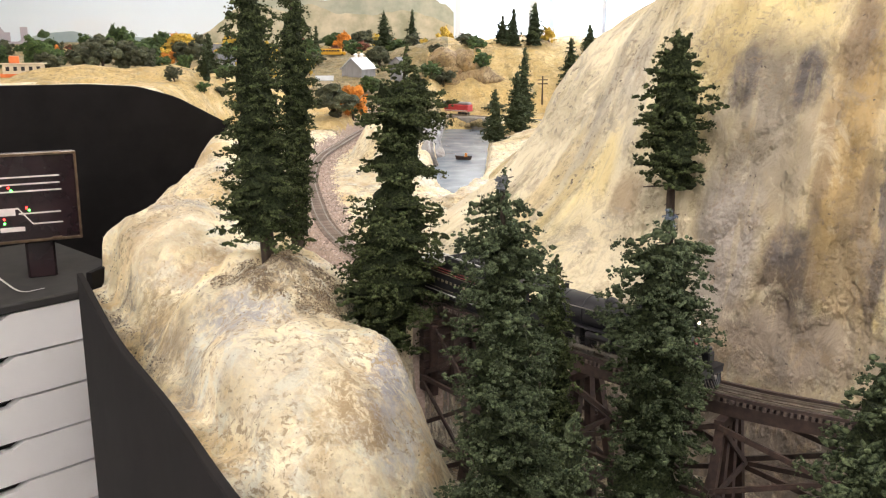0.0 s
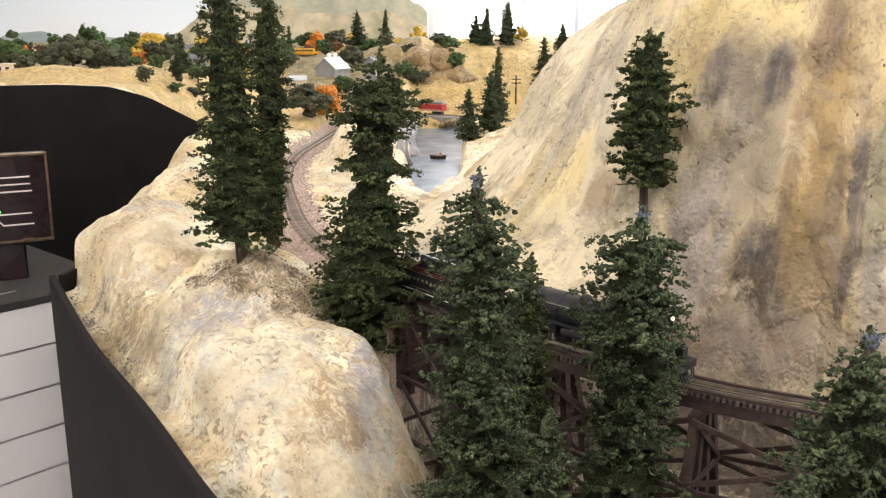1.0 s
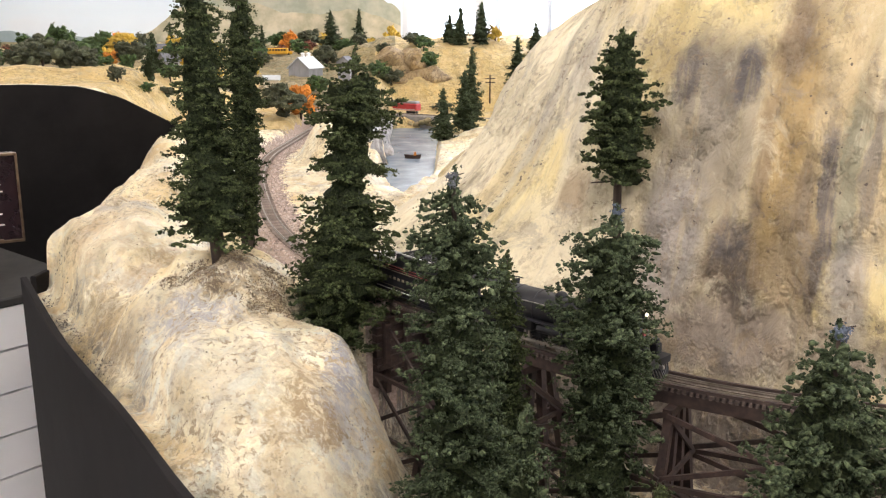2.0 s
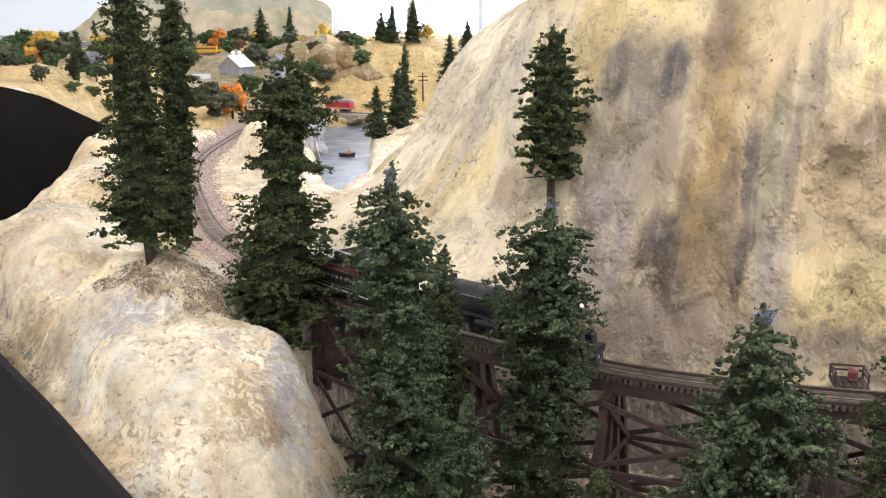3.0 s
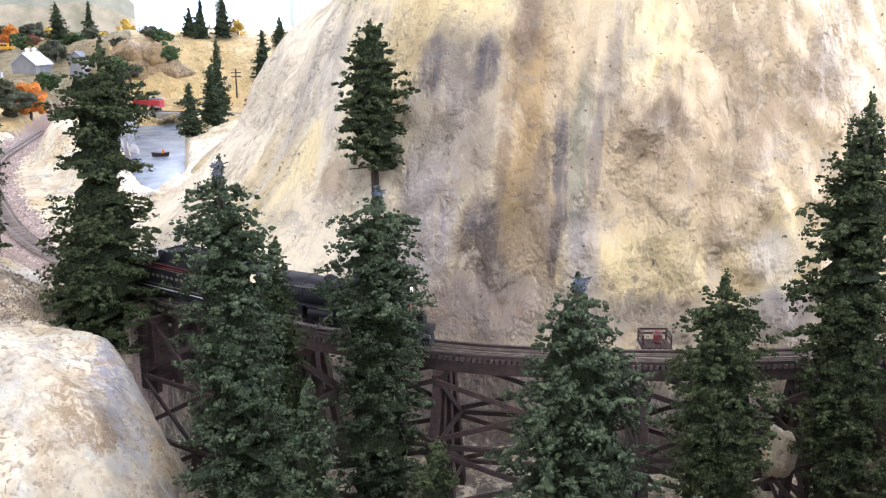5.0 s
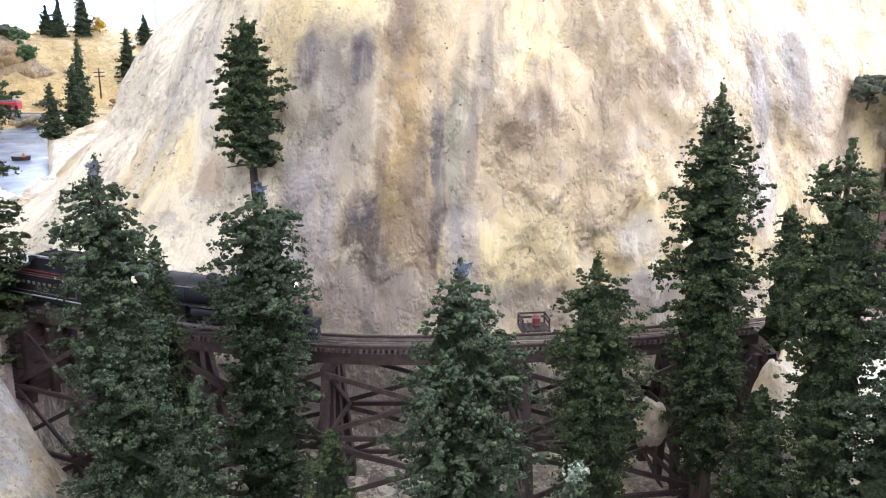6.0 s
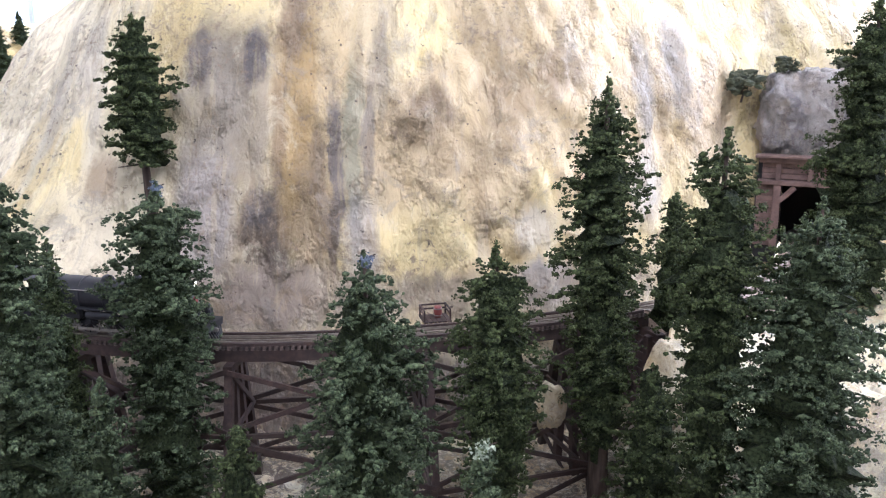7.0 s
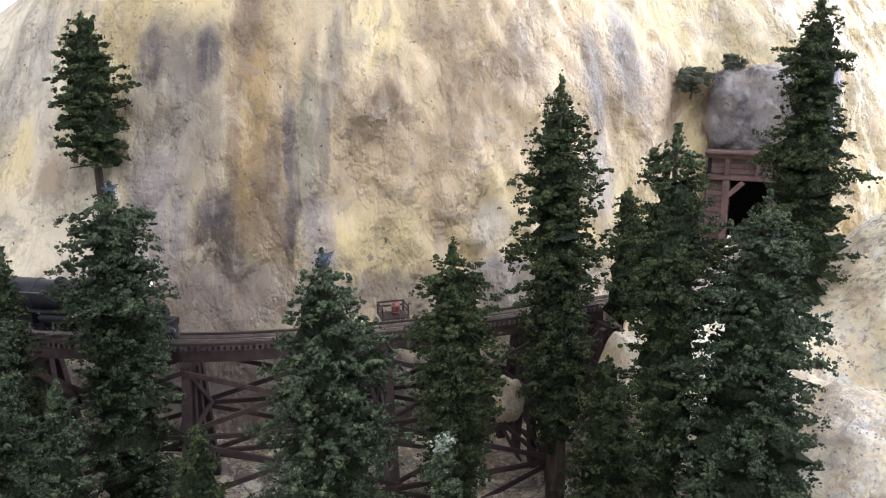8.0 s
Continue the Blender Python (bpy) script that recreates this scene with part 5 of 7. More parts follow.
for c, sz in (((0.26, 0.001, 0.1595), (0.524, 0.008, 0.004)), ((0.26, 0.001, 0.001), (0.524, 0.008, 0.004)), ((-0.0005, 0.001, 0.080), (0.004, 0.008, 0.160))):
    bm = bmesh.new()
    box(bm, c, sz, tilt, 0.0006)
    part("panel_edge", bm, BRASS, panel)
for x0, x1, z in ((0.028, 0.40, 0.119), (0.028, 0.30, 0.106), (0.026, 0.24, 0.093), (0.030, 0.10, 0.052), (0.028, 0.078, 0.032), (0.10, 0.40, 0.062)):
    bm = bmesh.new()
    box(bm, ((x0 + x1) / 2, 0.0003, z), (x1 - x0, 0.0016, 0.0022), tilt)
    part("track_line", bm, LINE, panel)
for x0, z0, x1, z1 in ((0.10, 0.062, 0.078, 0.032), (0.12, 0.106, 0.15, 0.093)):
    bm = bmesh.new()
    beam(bm, tuple(tilt @ Vector((x0, 0.0003, z0))), tuple(tilt @ Vector((x1, 0.0003, z1))), 0.0016, 0.0022)
    part("track_line", bm, LINE, panel)
LED_R, LED_G = glow("red_lamp", (1.0, 0.04, 0.03), 6.0), glow("green_lamp", (0.1, 1.0, 0.15), 5.0)
for x, z, mat in ((0.112, 0.101, LED_R), (0.108, 0.096, LED_G), (0.086, 0.063, LED_R), (0.082, 0.058, LED_G), (0.124, 0.044, LED_R), (0.124, 0.036, LED_G), (0.2, 0.098, LED_G)):
    bm = bmesh.new()
    bmesh.ops.create_uvsphere(bm, u_segments=8, v_segments=6, radius=0.0022, matrix=tilt @ Matrix.Translation((x, 0.0012, z)))
    part("lamp", bm, mat, panel, "", True)
for x, z, w, h, mat in ((0.118, 0.056, 0.026, 0.012, LINE), (0.112, 0.024, 0.040, 0.008, LINE)):
    bm = bmesh.new()
    box(bm, (x, 0.0006, z), (w, 0.0018, h), tilt, 0.0003)
    part("name_plate", bm, mat, panel)
bm = bmesh.new()
box(bm, (0.040, 0.004, 0.003), (0.016, 0.006, 0.006), tilt, 0.0008)
part("latch", bm, BRASS, panel)
bm = bmesh.new()
box(bm, (0.07, -0.04, 0.036), (0.05, 0.05, 0.072), None, 0.004)
part("panel_stand", bm, PANELBLACK, panel)
bm = bmesh.new()
box(bm, (0.38, -0.04, 0.036), (0.05, 0.05, 0.072), None, 0.004)
part("panel_stand", bm, PANELBLACK, panel)


def cable(name, label, pts, r, mat):
    q = curve_points(pts, 0.006)
    ob = trunk_mesh(name, q, [r] * len(q), mat, None, 6)
    return tagged(ob, label, "cable")


CABLE = mottled("grey_cable", (0.42, 0.41, 0.40), (0.52, 0.50, 0.49), 40, 0.5)
cable("cable", "grey cable hanging from the control panel", [(-0.80, 1.50, 1.135), (-0.785, 1.49, 1.11), (-0.755, 1.485, 1.085), (-0.73, 1.49, 1.0665), (-0.70, 1.51, 1.0668)], 0.0022, CABLE)


# ---- steam locomotive and tender, standing on the trestle ----
def wheel(name, parent, x, y, r, mat, rimmat, spokes=12, width=0.0026):
    hub = thing_part(name, parent)
    bm = bmesh.new()
    tube(bm, (x, y - width / 2, r), (x, y + width / 2, r), r, r, 24)
    inner = bmesh.new()
    bm.free()
    inner.free()
    seg = 28
    v, f = [], []
    for k in range(seg):
        a = 6.2832 * k / seg
        for rr, yy in ((r, -width / 2), (r, width / 2), (r * 0.82, width / 2), (r * 0.82, -width / 2)):
            v.append((x + rr * math.cos(a), y + yy, r + rr * math.sin(a)))
    f = [(k * 4 + j, k * 4 + (j + 1) % 4, ((k + 1) % seg) * 4 + (j + 1) % 4, ((k + 1) % seg) * 4 + j) for k in range(seg) for j in range(4)]
    rim = mesh_object("tyre", v, f, rimmat, hub, False)
    bm = bmesh.new()
    for k in range(spokes):
        a = 6.2832 * k / spokes
        tube(bm, (x, y, r), (x + r * 0.84 * math.cos(a), y, r + r * 0.84 * math.sin(a)), r * 0.07, r * 0.05, 5)
    tube(bm, (x, y - width * 0.55, r), (x, y + width * 0.55, r), r * 0.22, r * 0.22, 12)
    part("spokes", bm, mat, hub)
    return hub


def thing_part(name, parent):
    ob = new(name)
    ob.empty_display_size = 0.005
    ob.parent = parent
    return ob


STEEL = mottled("worn_steel", (0.16, 0.15, 0.14), (0.30, 0.28, 0.26), 120, 0.35, 0.8)
REDTRIM = mottled("red_trim", (0.14, 0.022, 0.020), (0.21, 0.035, 0.03), 60, 0.5)
GREY_TRIM = mottled("pale_trim", (0.42, 0.41, 0.39), (0.56, 0.55, 0.52), 60, 0.5)
DULL_GOLD = mottled("dull_gold", (0.10, 0.085, 0.055), (0.18, 0.15, 0.10), 60, 0.6)
SMOKE = mottled("graphite", (0.022, 0.022, 0.025), (0.042, 0.042, 0.046), 80, 0.45, 0.2)
S_TAIL = arc_near(-0.014, 1.042)
TRAIN_K = 1.15
TENDER_L, LOCO_L = 0.128, 0.222


def on_track(s):
    p = track_at(s)
    return tuple(p), track_turn(s)


at, turn = on_track(S_TAIL + TRAIN_K * TENDER_L / 2)
tender = thing("tender", "black steam tender with heaped coal and thin red stripes", "tender", at, turn)
tender.scale = (TRAIN_K, TRAIN_K, TRAIN_K)
bm = bmesh.new()
box(bm, (0, 0, 0.0255), (TENDER_L - 0.006, 0.035, 0.0275), None, 0.0014)
part("tank", bm, LOCO, tender)
bm = bmesh.new()
box(bm, (0, 0, 0.0102), (TENDER_L, 0.033, 0.004), None, 0.0006)
part("frame", bm, LOCO, tender)
# slope-sided coal bunker at the front
for y in (-0.0163, 0.0163):
    bm = bmesh.new()
    vs = [bm.verts.new((x, y, z)) for x, z in ((-0.012, 0.039), (0.058, 0.039), (0.058, 0.0475), (0.050, 0.0505), (0.004, 0.0505), (-0.003, 0.046))]
    fc = bm.faces.new(vs)
    ex = bmesh.ops.extrude_face_region(bm, geom=[fc])
    bmesh.ops.translate(bm, vec=(0, 0.0014 if y < 0 else -0.0014, 0), verts=[g for g in ex["geom"] if isinstance(g, bmesh.types.BMVert)])
    bmesh.ops.recalc_face_normals(bm, faces=bm.faces)
    part("bunker_side", bm, LOCO, tender)
bm = bmesh.new()
box(bm, (-0.006, 0, 0.0445), (0.0014, 0.032, 0.012))
part("bunker_end", bm, LOCO, tender)
COAL = mottled("coal", (0.008, 0.008, 0.009), (0.03, 0.03, 0.032), 300, 0.3, 0, 0.6, 0.001, 3, 0, 0.5)
rs = np.random.RandomState(5)
cp = np.stack([rs.uniform(-0.003, 0.056, 900), rs.uniform(-0.0135, 0.0135, 900), 0 * rs.rand(900)], 1)
cp[:, 2] = 0.0455 + 0.006 * (1 - (cp[:, 1] / 0.016) ** 2) * np.sin(np.clip((cp[:, 0] + 0.01) / 0.066, 0, 1) * 3.1) + rs.uniform(-0.001, 0.001, 900)
v, f = crumbs(cp, rs.uniform(0.0010, 0.0022, 900), 6)
tagged(mesh_object("coal", v, f.tolist(), COAL, tender, False), "glossy lumps of black coal", kind="stuff")
bm = bmesh.new()
box(bm, (-0.034, 0, 0.0397), (0.054, 0.031, 0.001))
part("water_deck", bm, GREY_TRIM, tender, "dusty pale grey deck")
bm = bmesh.new()
tube(bm, (-0.038, 0, 0.040), (-0.038, 0, 0.0435), 0.0052, 0.0048, 14)
part("water_hatch", bm, LOCO, tender)
for x in (-0.060, -0.050):
    bm = bmesh.new()
    pts = [(x, -0.006, 0.0395), (x, -0.006, 0.0475), (x, 0.006, 0.0475), (x, 0.006, 0.0395)]
    for a, b in zip(pts[:-1], pts[1:]):
        tube(bm, a, b, 0.0006, 0.0006, 6)
    part("grab_rail", bm, LOCO, tender)
for y in (-0.0177, 0.0177):
    for z, mat in ((0.0375, REDTRIM), (0.0348, REDTRIM), (0.0135, GREY_TRIM)):
        bm = bmesh.new()
        box(bm, (0, y, z), (TENDER_L - 0.010, 0.0006, 0.0007))
        part("stripe", bm, mat, tender)
    for k in range(9):
        bm = bmesh.new()
        box(bm, (-0.029 + 0.0070 * k, y, 0.0255), (0.0034, 0.0005, 0.0026))
        part("lettering_bar", bm, DULL_GOLD, tender)
    for c, sz in (((0, y, 0.0328), (0.108, 0.0005, 0.0005)), ((0, y, 0.0170), (0.108, 0.0005, 0.0005)), ((-0.054, y, 0.0249), (0.0005, 0.0005, 0.0158)), ((0.054, y, 0.0249), (0.0005, 0.0005, 0.0158))):
        bm = bmesh.new()
        box(bm, c, sz)
        part("panel_line", bm, DULL_GOLD, tender)
    bm = bmesh.new()
    tube(bm, (-0.005, y * 0.96, 0.0525), (0.05, y * 0.96, 0.0525), 0.0005, 0.0005, 6)
    part("handrail", bm, GREY_TRIM, tender)
for tx in (-0.040, 0.040):
    for x in (tx - 0.0135, tx, tx + 0.0135):
        for y in (-0.0073, 0.0073):
            bm = bmesh.new()
            tube(bm, (x, y - 0.0014, 0.0050), (x, y + 0.0014, 0.0050), 0.0050, 0.0050, 20)
            part("wheel", bm, STEEL, tender)
    for y in (-0.0125, 0.0125):
        bm = bmesh.new()
        box(bm, (tx, y, 0.0058), (0.038, 0.0024, 0.0046), None, 0.0008)
        part("truck_frame", bm, LOCO, tender)
bm = bmesh.new()
tube(bm, (-TENDER_L / 2 + 0.002, 0, 0.034), (-TENDER_L / 2 - 0.002, 0, 0.034), 0.0026, 0.0022, 12)
part("rear_lamp", bm, GREY_TRIM, tender)

at, turn = on_track(S_TAIL + TRAIN_K * (TENDER_L + 0.004 + LOCO_L / 2))
loco = thing("steam_locomotive", "large black model steam locomotive with spoked driving wheels", "locomotive", at, turn)
loco.scale = (TRAIN_K, TRAIN_K, TRAIN_K)
AX = 0.0345


def lathe(name, profile, mat, parent, seg=28):
    """Rings (x, radius) about the boiler's axis."""
    v, f = [], []
    for x, r in profile:
        v += [(x, r * math.cos(6.2832 * k / seg), AX + r * math.sin(6.2832 * k / seg)) for k in range(seg)]
    n = len(profile)
    f = [(i * seg + k, (i + 1) * seg + k, (i + 1) * seg + (k + 1) % seg, i * seg + (k + 1) % seg) for i in range(n - 1) for k in range(seg)]
    f += [tuple(range(seg)), tuple((n - 1) * seg + k for k in range(seg))[::-1]]
    return mesh_object(name, v, f, mat, parent)


lathe("boiler", [(-0.052, 0.0146), (-0.010, 0.0146), (-0.006, 0.0140), (0.030, 0.0134), (0.060, 0.0128), (0.0605, 0.0131), (0.062, 0.0131), (0.0625, 0.0127)], LOCO, loco)
lathe("smokebox", [(0.0625, 0.0125), (0.086, 0.0125), (0.0885, 0.0120), (0.0888, 0.0105), (0.0905, 0.0090), (0.0908, 0.0030)], SMOKE, loco)
for x in (-0.03, -0.008, 0.014, 0.036, 0.056):
    r = 0.0149 if x < -0.006 else 0.0137 - (x - 0.03) * 0.02
    lathe("boiler_band", [(x - 0.0006, r - 0.001), (x - 0.0006, r), (x + 0.0006, r), (x + 0.0006, r - 0.001)], LOCO, loco)
bm = bmesh.new()
tube(bm, (0.0905, 0, AX), (0.0922, 0, AX), 0.0034, 0.0030, 16)
part("number_disc", bm, REDTRIM, loco, "round red disc on the smokebox door")
bm = bmesh.new()
tube(bm, (0.084, 0, AX + 0.0135), (0.092, 0, AX + 0.0135), 0.0027, 0.0027, 14)
lamp_case = part("headlight", bm, SMOKE, loco)
bm = bmesh.new()
tube(bm, (0.0920, 0, AX + 0.0135), (0.0926, 0, AX + 0.0135), 0.0021, 0.0021, 14)
part("lens", bm, glow("headlight_glow", (1.0, 0.86, 0.62), 4.0), lamp_case)
for x, r, h in ((0.072, 0.0036, 0.0066),):
    bm = bmesh.new()
    tube(bm, (x, 0, AX + 0.011), (x, 0, AX + 0.0125 + h), r, r * 0.92, 16)
    tube(bm, (x, 0, AX + 0.0125 + h), (x, 0, AX + 0.0135 + h), r * 1.18, r * 1.18, 16)
    part("smokestack", bm, LOCO, loco)
for x, h in ((0.040, 0.0068), (0.012, 0.0052)):
    bm = bmesh.new()
    bmesh.ops.create_uvsphere(bm, u_segments=16, v_segments=10, radius=0.0062, matrix=Matrix.Translation((x, 0, AX + 0.0120)) @ Matrix.Diagonal((1, 0.9, h / 0.0062, 1)))
    part("dome", bm, LOCO, loco, "", True)
bm = bmesh.new()
tube(bm, (0.056, 0, AX + 0.0125), (0.056, 0, AX + 0.0165), 0.0021, 0.0009, 12)
part("bell", bm, BRASS, loco)
# cab
bm = bmesh.new()
for y in (-0.0175, 0.0175):
    for c, sz in (((-0.0625, y, 0.0275), (0.031, 0.0012, 0.020)), ((-0.0765, y, 0.0425), (0.003, 0.0012, 0.011)), ((-0.0640, y, 0.0425), (0.003, 0.0012, 0.011)), ((-0.0490, y, 0.0425), (0.004, 0.0012, 0.011))):
        box(bm, c, sz)
box(bm, (-0.0475, 0, 0.0330), (0.0012, 0.035, 0.031))
part("cab_walls", bm, LOCO, loco)
bm = bmesh.new()
v = []
seg = 10
for x in (-0.086, -0.0445):
    v += [bm.verts.new((x, -0.0200 + 0.04 * k / seg, 0.0480 + 0.0050 * math.sin(math.pi * k / seg))) for k in range(seg + 1)]
for k in range(seg):
    bm.faces.new((v[k], v[k + 1], v[seg + 2 + k], v[seg + 1 + k]))
ex = bmesh.ops.extrude_face_region(bm, geom=list(bm.faces))
bmesh.ops.translate(bm, vec=(0, 0, 0.0009), verts=[g for g in ex["geom"] if isinstance(g, bmesh.types.BMVert)])
bmesh.ops.recalc_face_normals(bm, faces=bm.faces)
part("cab_roof", bm, LOCO, loco)
for y in (-0.0183, 0.0183):
    bm = bmesh.new()
    box(bm, (-0.064, y, 0.0265), (0.012, 0.0005, 0.0034))
    part("number_bar", bm, DULL_GOLD, loco)
    bm = bmesh.new()
    box(bm, (-0.064, y, 0.0335), (0.005, 0.0005, 0.005))
    part("crest_panel", bm, REDTRIM, loco)
bm = bmesh.new()
box(bm, (-0.068, 0, 0.0165), (0.030, 0.034, 0.0016))
part("cab_floor", bm, LOCO, loco)
bm = bmesh.new()
box(bm, (-0.030, 0, 0.0225), (0.044, 0.024, 0.017), None, 0.002)
part("firebox", bm, LOCO, loco)
# frame, pilot, cylinders, running boards
bm = bmesh.new()
box(bm, (0.010, 0, 0.0115), (0.180, 0.010, 0.007), None, 0.0008)
part("main_frame", bm, LOCO, loco)
for y in (-0.0155, 0.0155):
    bm = bmesh.new()
    box(bm, (0.018, y, 0.0262), (0.128, 0.0062, 0.0011), None, 0.0003)
    part("running_board", bm, LOCO, loco)
    bm = bmesh.new()
    tube(bm, (-0.044, y * 0.93, AX + 0.007), (0.084, y * 0.86, AX + 0.006), 0.0005, 0.0005, 6)
    part("handrail", bm, STEEL, loco)
    bm = bmesh.new()
    tube(bm, (0.064, y * 0.95, 0.0120), (0.084, y * 0.95, 0.0120), 0.0054, 0.0054, 18)
    tube(bm, (0.062, y * 0.95, 0.0190), (0.086, y * 0.95, 0.0190), 0.0036, 0.0036, 14)
    part("cylinder", bm, LOCO, loco)
    bm = bmesh.new()
    tube(bm, (0.000, y * 0.98, 0.0205), (0.026, y * 0.98, 0.0205), 0.0036, 0.0036, 12)
    part("air_tank", bm, LOCO, loco)
    bm = bmesh.new()
    beam(bm, (-0.026, y * 0.80, 0.0070), (0.046, y * 0.80, 0.0070), 0.0010, 0.0022)
    part("side_rod", bm, STEEL, loco)
    bm = bmesh.new()
    beam(bm, (0.022, y * 0.90, 0.0078), (0.066, y * 0.90, 0.0125), 0.0010, 0.0018)
    part("main_rod", bm, STEEL, loco)
    bm = bmesh.new()
    beam(bm, (0.018, y * 0.86, 0.0165), (0.060, y * 0.92, 0.0185), 0.0009, 0.0014)
    part("valve_rod", bm, STEEL, loco)
for k in range(4):
    for y in (-0.0073, 0.0073):
        wheel("driving_wheel", loco, -0.030 + 0.0255 * k, y, 0.0118, LOCO, STEEL)
for x in (0.068, 0.090, -0.056, -0.072):
    for y in (-0.0073, 0.0073):
        wheel("small_wheel", loco, x, y, 0.0058, LOCO, STEEL, 8)
bm = bmesh.new()
box(bm, (0.0990, 0, 0.0150), (0.014, 0.034, 0.0016))
box(bm, (0.1045, 0, 0.0125), (0.003, 0.034, 0.0060), None, 0.0005)
part("pilot_beam", bm, LOCO, loco)
for y in np.linspace(-0.0135, 0.0135, 9):
    bm = bmesh.new()
    beam(bm, (0.1050, y, 0.0100), (0.1100 - abs(y) * 0.25, y * 0.92, 0.0018), 0.0010, 0.0012)
    part("pilot_bar", bm, LOCO, loco)
for y in (-0.009, 0.009):
    bm = bmesh.new()
    box(bm, (0.0965, y, 0.0205), (0.0075, 0.0080, 0.0095), None, 0.0010)
    tube(bm, (0.0965, y, 0.025), (0.0965, y, 0.0285), 0.0030, 0.0030, 12)
    part("air_pump", bm, LOCO, loco)
bm = bmesh.new()
box(bm, (0.1075, 0, 0.0098), (0.005, 0.0030, 0.0034), None, 0.0006)
part("coupler", bm, STEEL, loco)

# ---- refuge platform with a barrel, on the trestle ----
s_pl = arc_near(0.435, 0.642)
at, turn = on_track(s_pl)
platform = thing("refuge_platform", "small red-brown railed refuge platform beside the trestle track", "platform", at, turn)
RUST = mottled("redbrown_paint", (0.11, 0.022, 0.018), (0.19, 0.045, 0.035), 90, 0.6)
for k in range(6):
    bm = bmesh.new()
    box(bm, (-0.0125 + 0.005 * k, 0.0385, -0.0015), (0.0044, 0.026, 0.0016), None, 0.0002)
    part("deck_plank", bm, TIMBER, platform)
for x in (-0.0135, 0.0135):
    for y in (0.0280, 0.0500):
        bm = bmesh.new()
        box(bm, (x, y, 0.0045), (0.0015, 0.0015, 0.0130))
        part("railing_post", bm, TIMBER, platform)
for y, z in ((0.0500, 0.0102), (0.0500, 0.0058)):
    bm = bmesh.new()
    box(bm, (0, y, z), (0.0290, 0.0012, 0.0016))
    part("railing_bar", bm, TIMBER, platform)
for x in (-0.0135, 0.0135):
    for z in (0.0102, 0.0058):
        bm = bmesh.new()
        box(bm, (x, 0.0390, z), (0.0012, 0.0220, 0.0016))
        part("railing_bar", bm, TIMBER, platform)
barrel_at = Matrix.Translation(at) @ pose(0, 0, 0, 0, 0, turn) @ Vector((0.003, 0.0395, -0.0007))
barrel = thing("barrel", "small rust-red water barrel with hoops on the platform", "barrel", tuple(barrel_at), 0)
prof = [(0.0035, 0), (0.0042, 0.004), (0.0044, 0.006), (0.0042, 0.008), (0.0036, 0.0118)]
v = [(r * math.cos(6.2832 * k / 16), r * math.sin(6.2832 * k / 16), z) for r, z in prof for k in range(16)]
f = [(i * 16 + k, i * 16 + (k + 1) % 16, (i + 1) * 16 + (k + 1) % 16, (i + 1) * 16 + k) for i in range(4) for k in range(16)] + [tuple(range(16))[::-1], tuple(64 + k for k in range(16))]
mesh_object("barrel_body", v, f, RUST, barrel)
for r, z in ((0.0041, 0.0025), (0.0042, 0.0095)):
    bm = bmesh.new()
    tube(bm, (0, 0, z - 0.0005), (0, 0, z + 0.0005), r + 0.0003, r + 0.0003, 16)
    part("hoop", bm, STEEL, barrel)

# ---- timber tunnel portal, and the boulder over it ----
portal = thing("tunnel_portal", "red-brown timber tunnel portal with braced frame", "tunnel portal", PORTAL_AT, PORTAL_T)
portal.scale = (PORTAL_K, PORTAL_K, PORTAL_K)
PW = mottled("portal_timber", (0.085, 0.052, 0.043), (0.15, 0.095, 0.078), 110, 0.75, 0, 0.4, 0.0005, 3, 0.2)
DARKHOLE = mottled("tunnel_lining", (0.010, 0.009, 0.009), (0.02, 0.018, 0.017), 40, 0.9)
for y in (-0.036, 0.036):
    bm = bmesh.new()
    box(bm, (0, y, 0.040), (0.010, 0.009, 0.080), None, 0.0008)
    part("portal_post", bm, PW, portal)
    bm = bmesh.new()
    s1 = -1 if y > 0 else 1
    beam(bm, (-0.002, y, 0.056), (-0.002, y + s1 * 0.020, 0.0765), 0.006, 0.006)
    part("corner_brace", bm, PW, portal)
for z, h in ((0.0815, 0.006), (0.1085, 0.006)):
    bm = bmesh.new()
    box(bm, (-0.001, 0, z), (0.012, 0.118, h), None, 0.0008)
    part("lintel", bm, PW, portal)
for y in (-0.036, 0.0, 0.036):
    bm = bmesh.new()
    box(bm, (-0.001, y, 0.095), (0.008, 0.006, 0.022), None, 0.0006)
    part("stud", bm, PW, portal)
for k in range(3):
    bm = bmesh.new()
    box(bm, (0.004, 0, 0.0885 + 0.0068 * k), (0.004, 0.110, 0.0062), None, 0.0004)
    part("plank", bm, PW, portal)
for y in (-0.050, 0.050):
    for k in range(11):
        bm = bmesh.new()
        box(bm, (0.005, y, 0.004 + 0.0070 * k), (0.004, 0.020, 0.0064), None, 0.0004)
        part("plank", bm, PW, portal)
bm = bmesh.new()
box(bm, (-0.004, 0, 0.1135), (0.020, 0.126, 0.003), None, 0.0004)
part("roof_board", bm, PW, portal)
bm = bmesh.new()
for c, sz in (((0.066, -0.0475, 0.032), (0.118, 0.028, 0.108)), ((0.066, 0.0475, 0.032), (0.118, 0.028, 0.108)), ((0.066, 0, 0.095), (0.118, 0.12, 0.028)), ((0.122, 0, 0.033), (0.006, 0.07, 0.106))):
    box(bm, c, sz)
part("tunnel_lining", bm, DARKHOLE, portal)


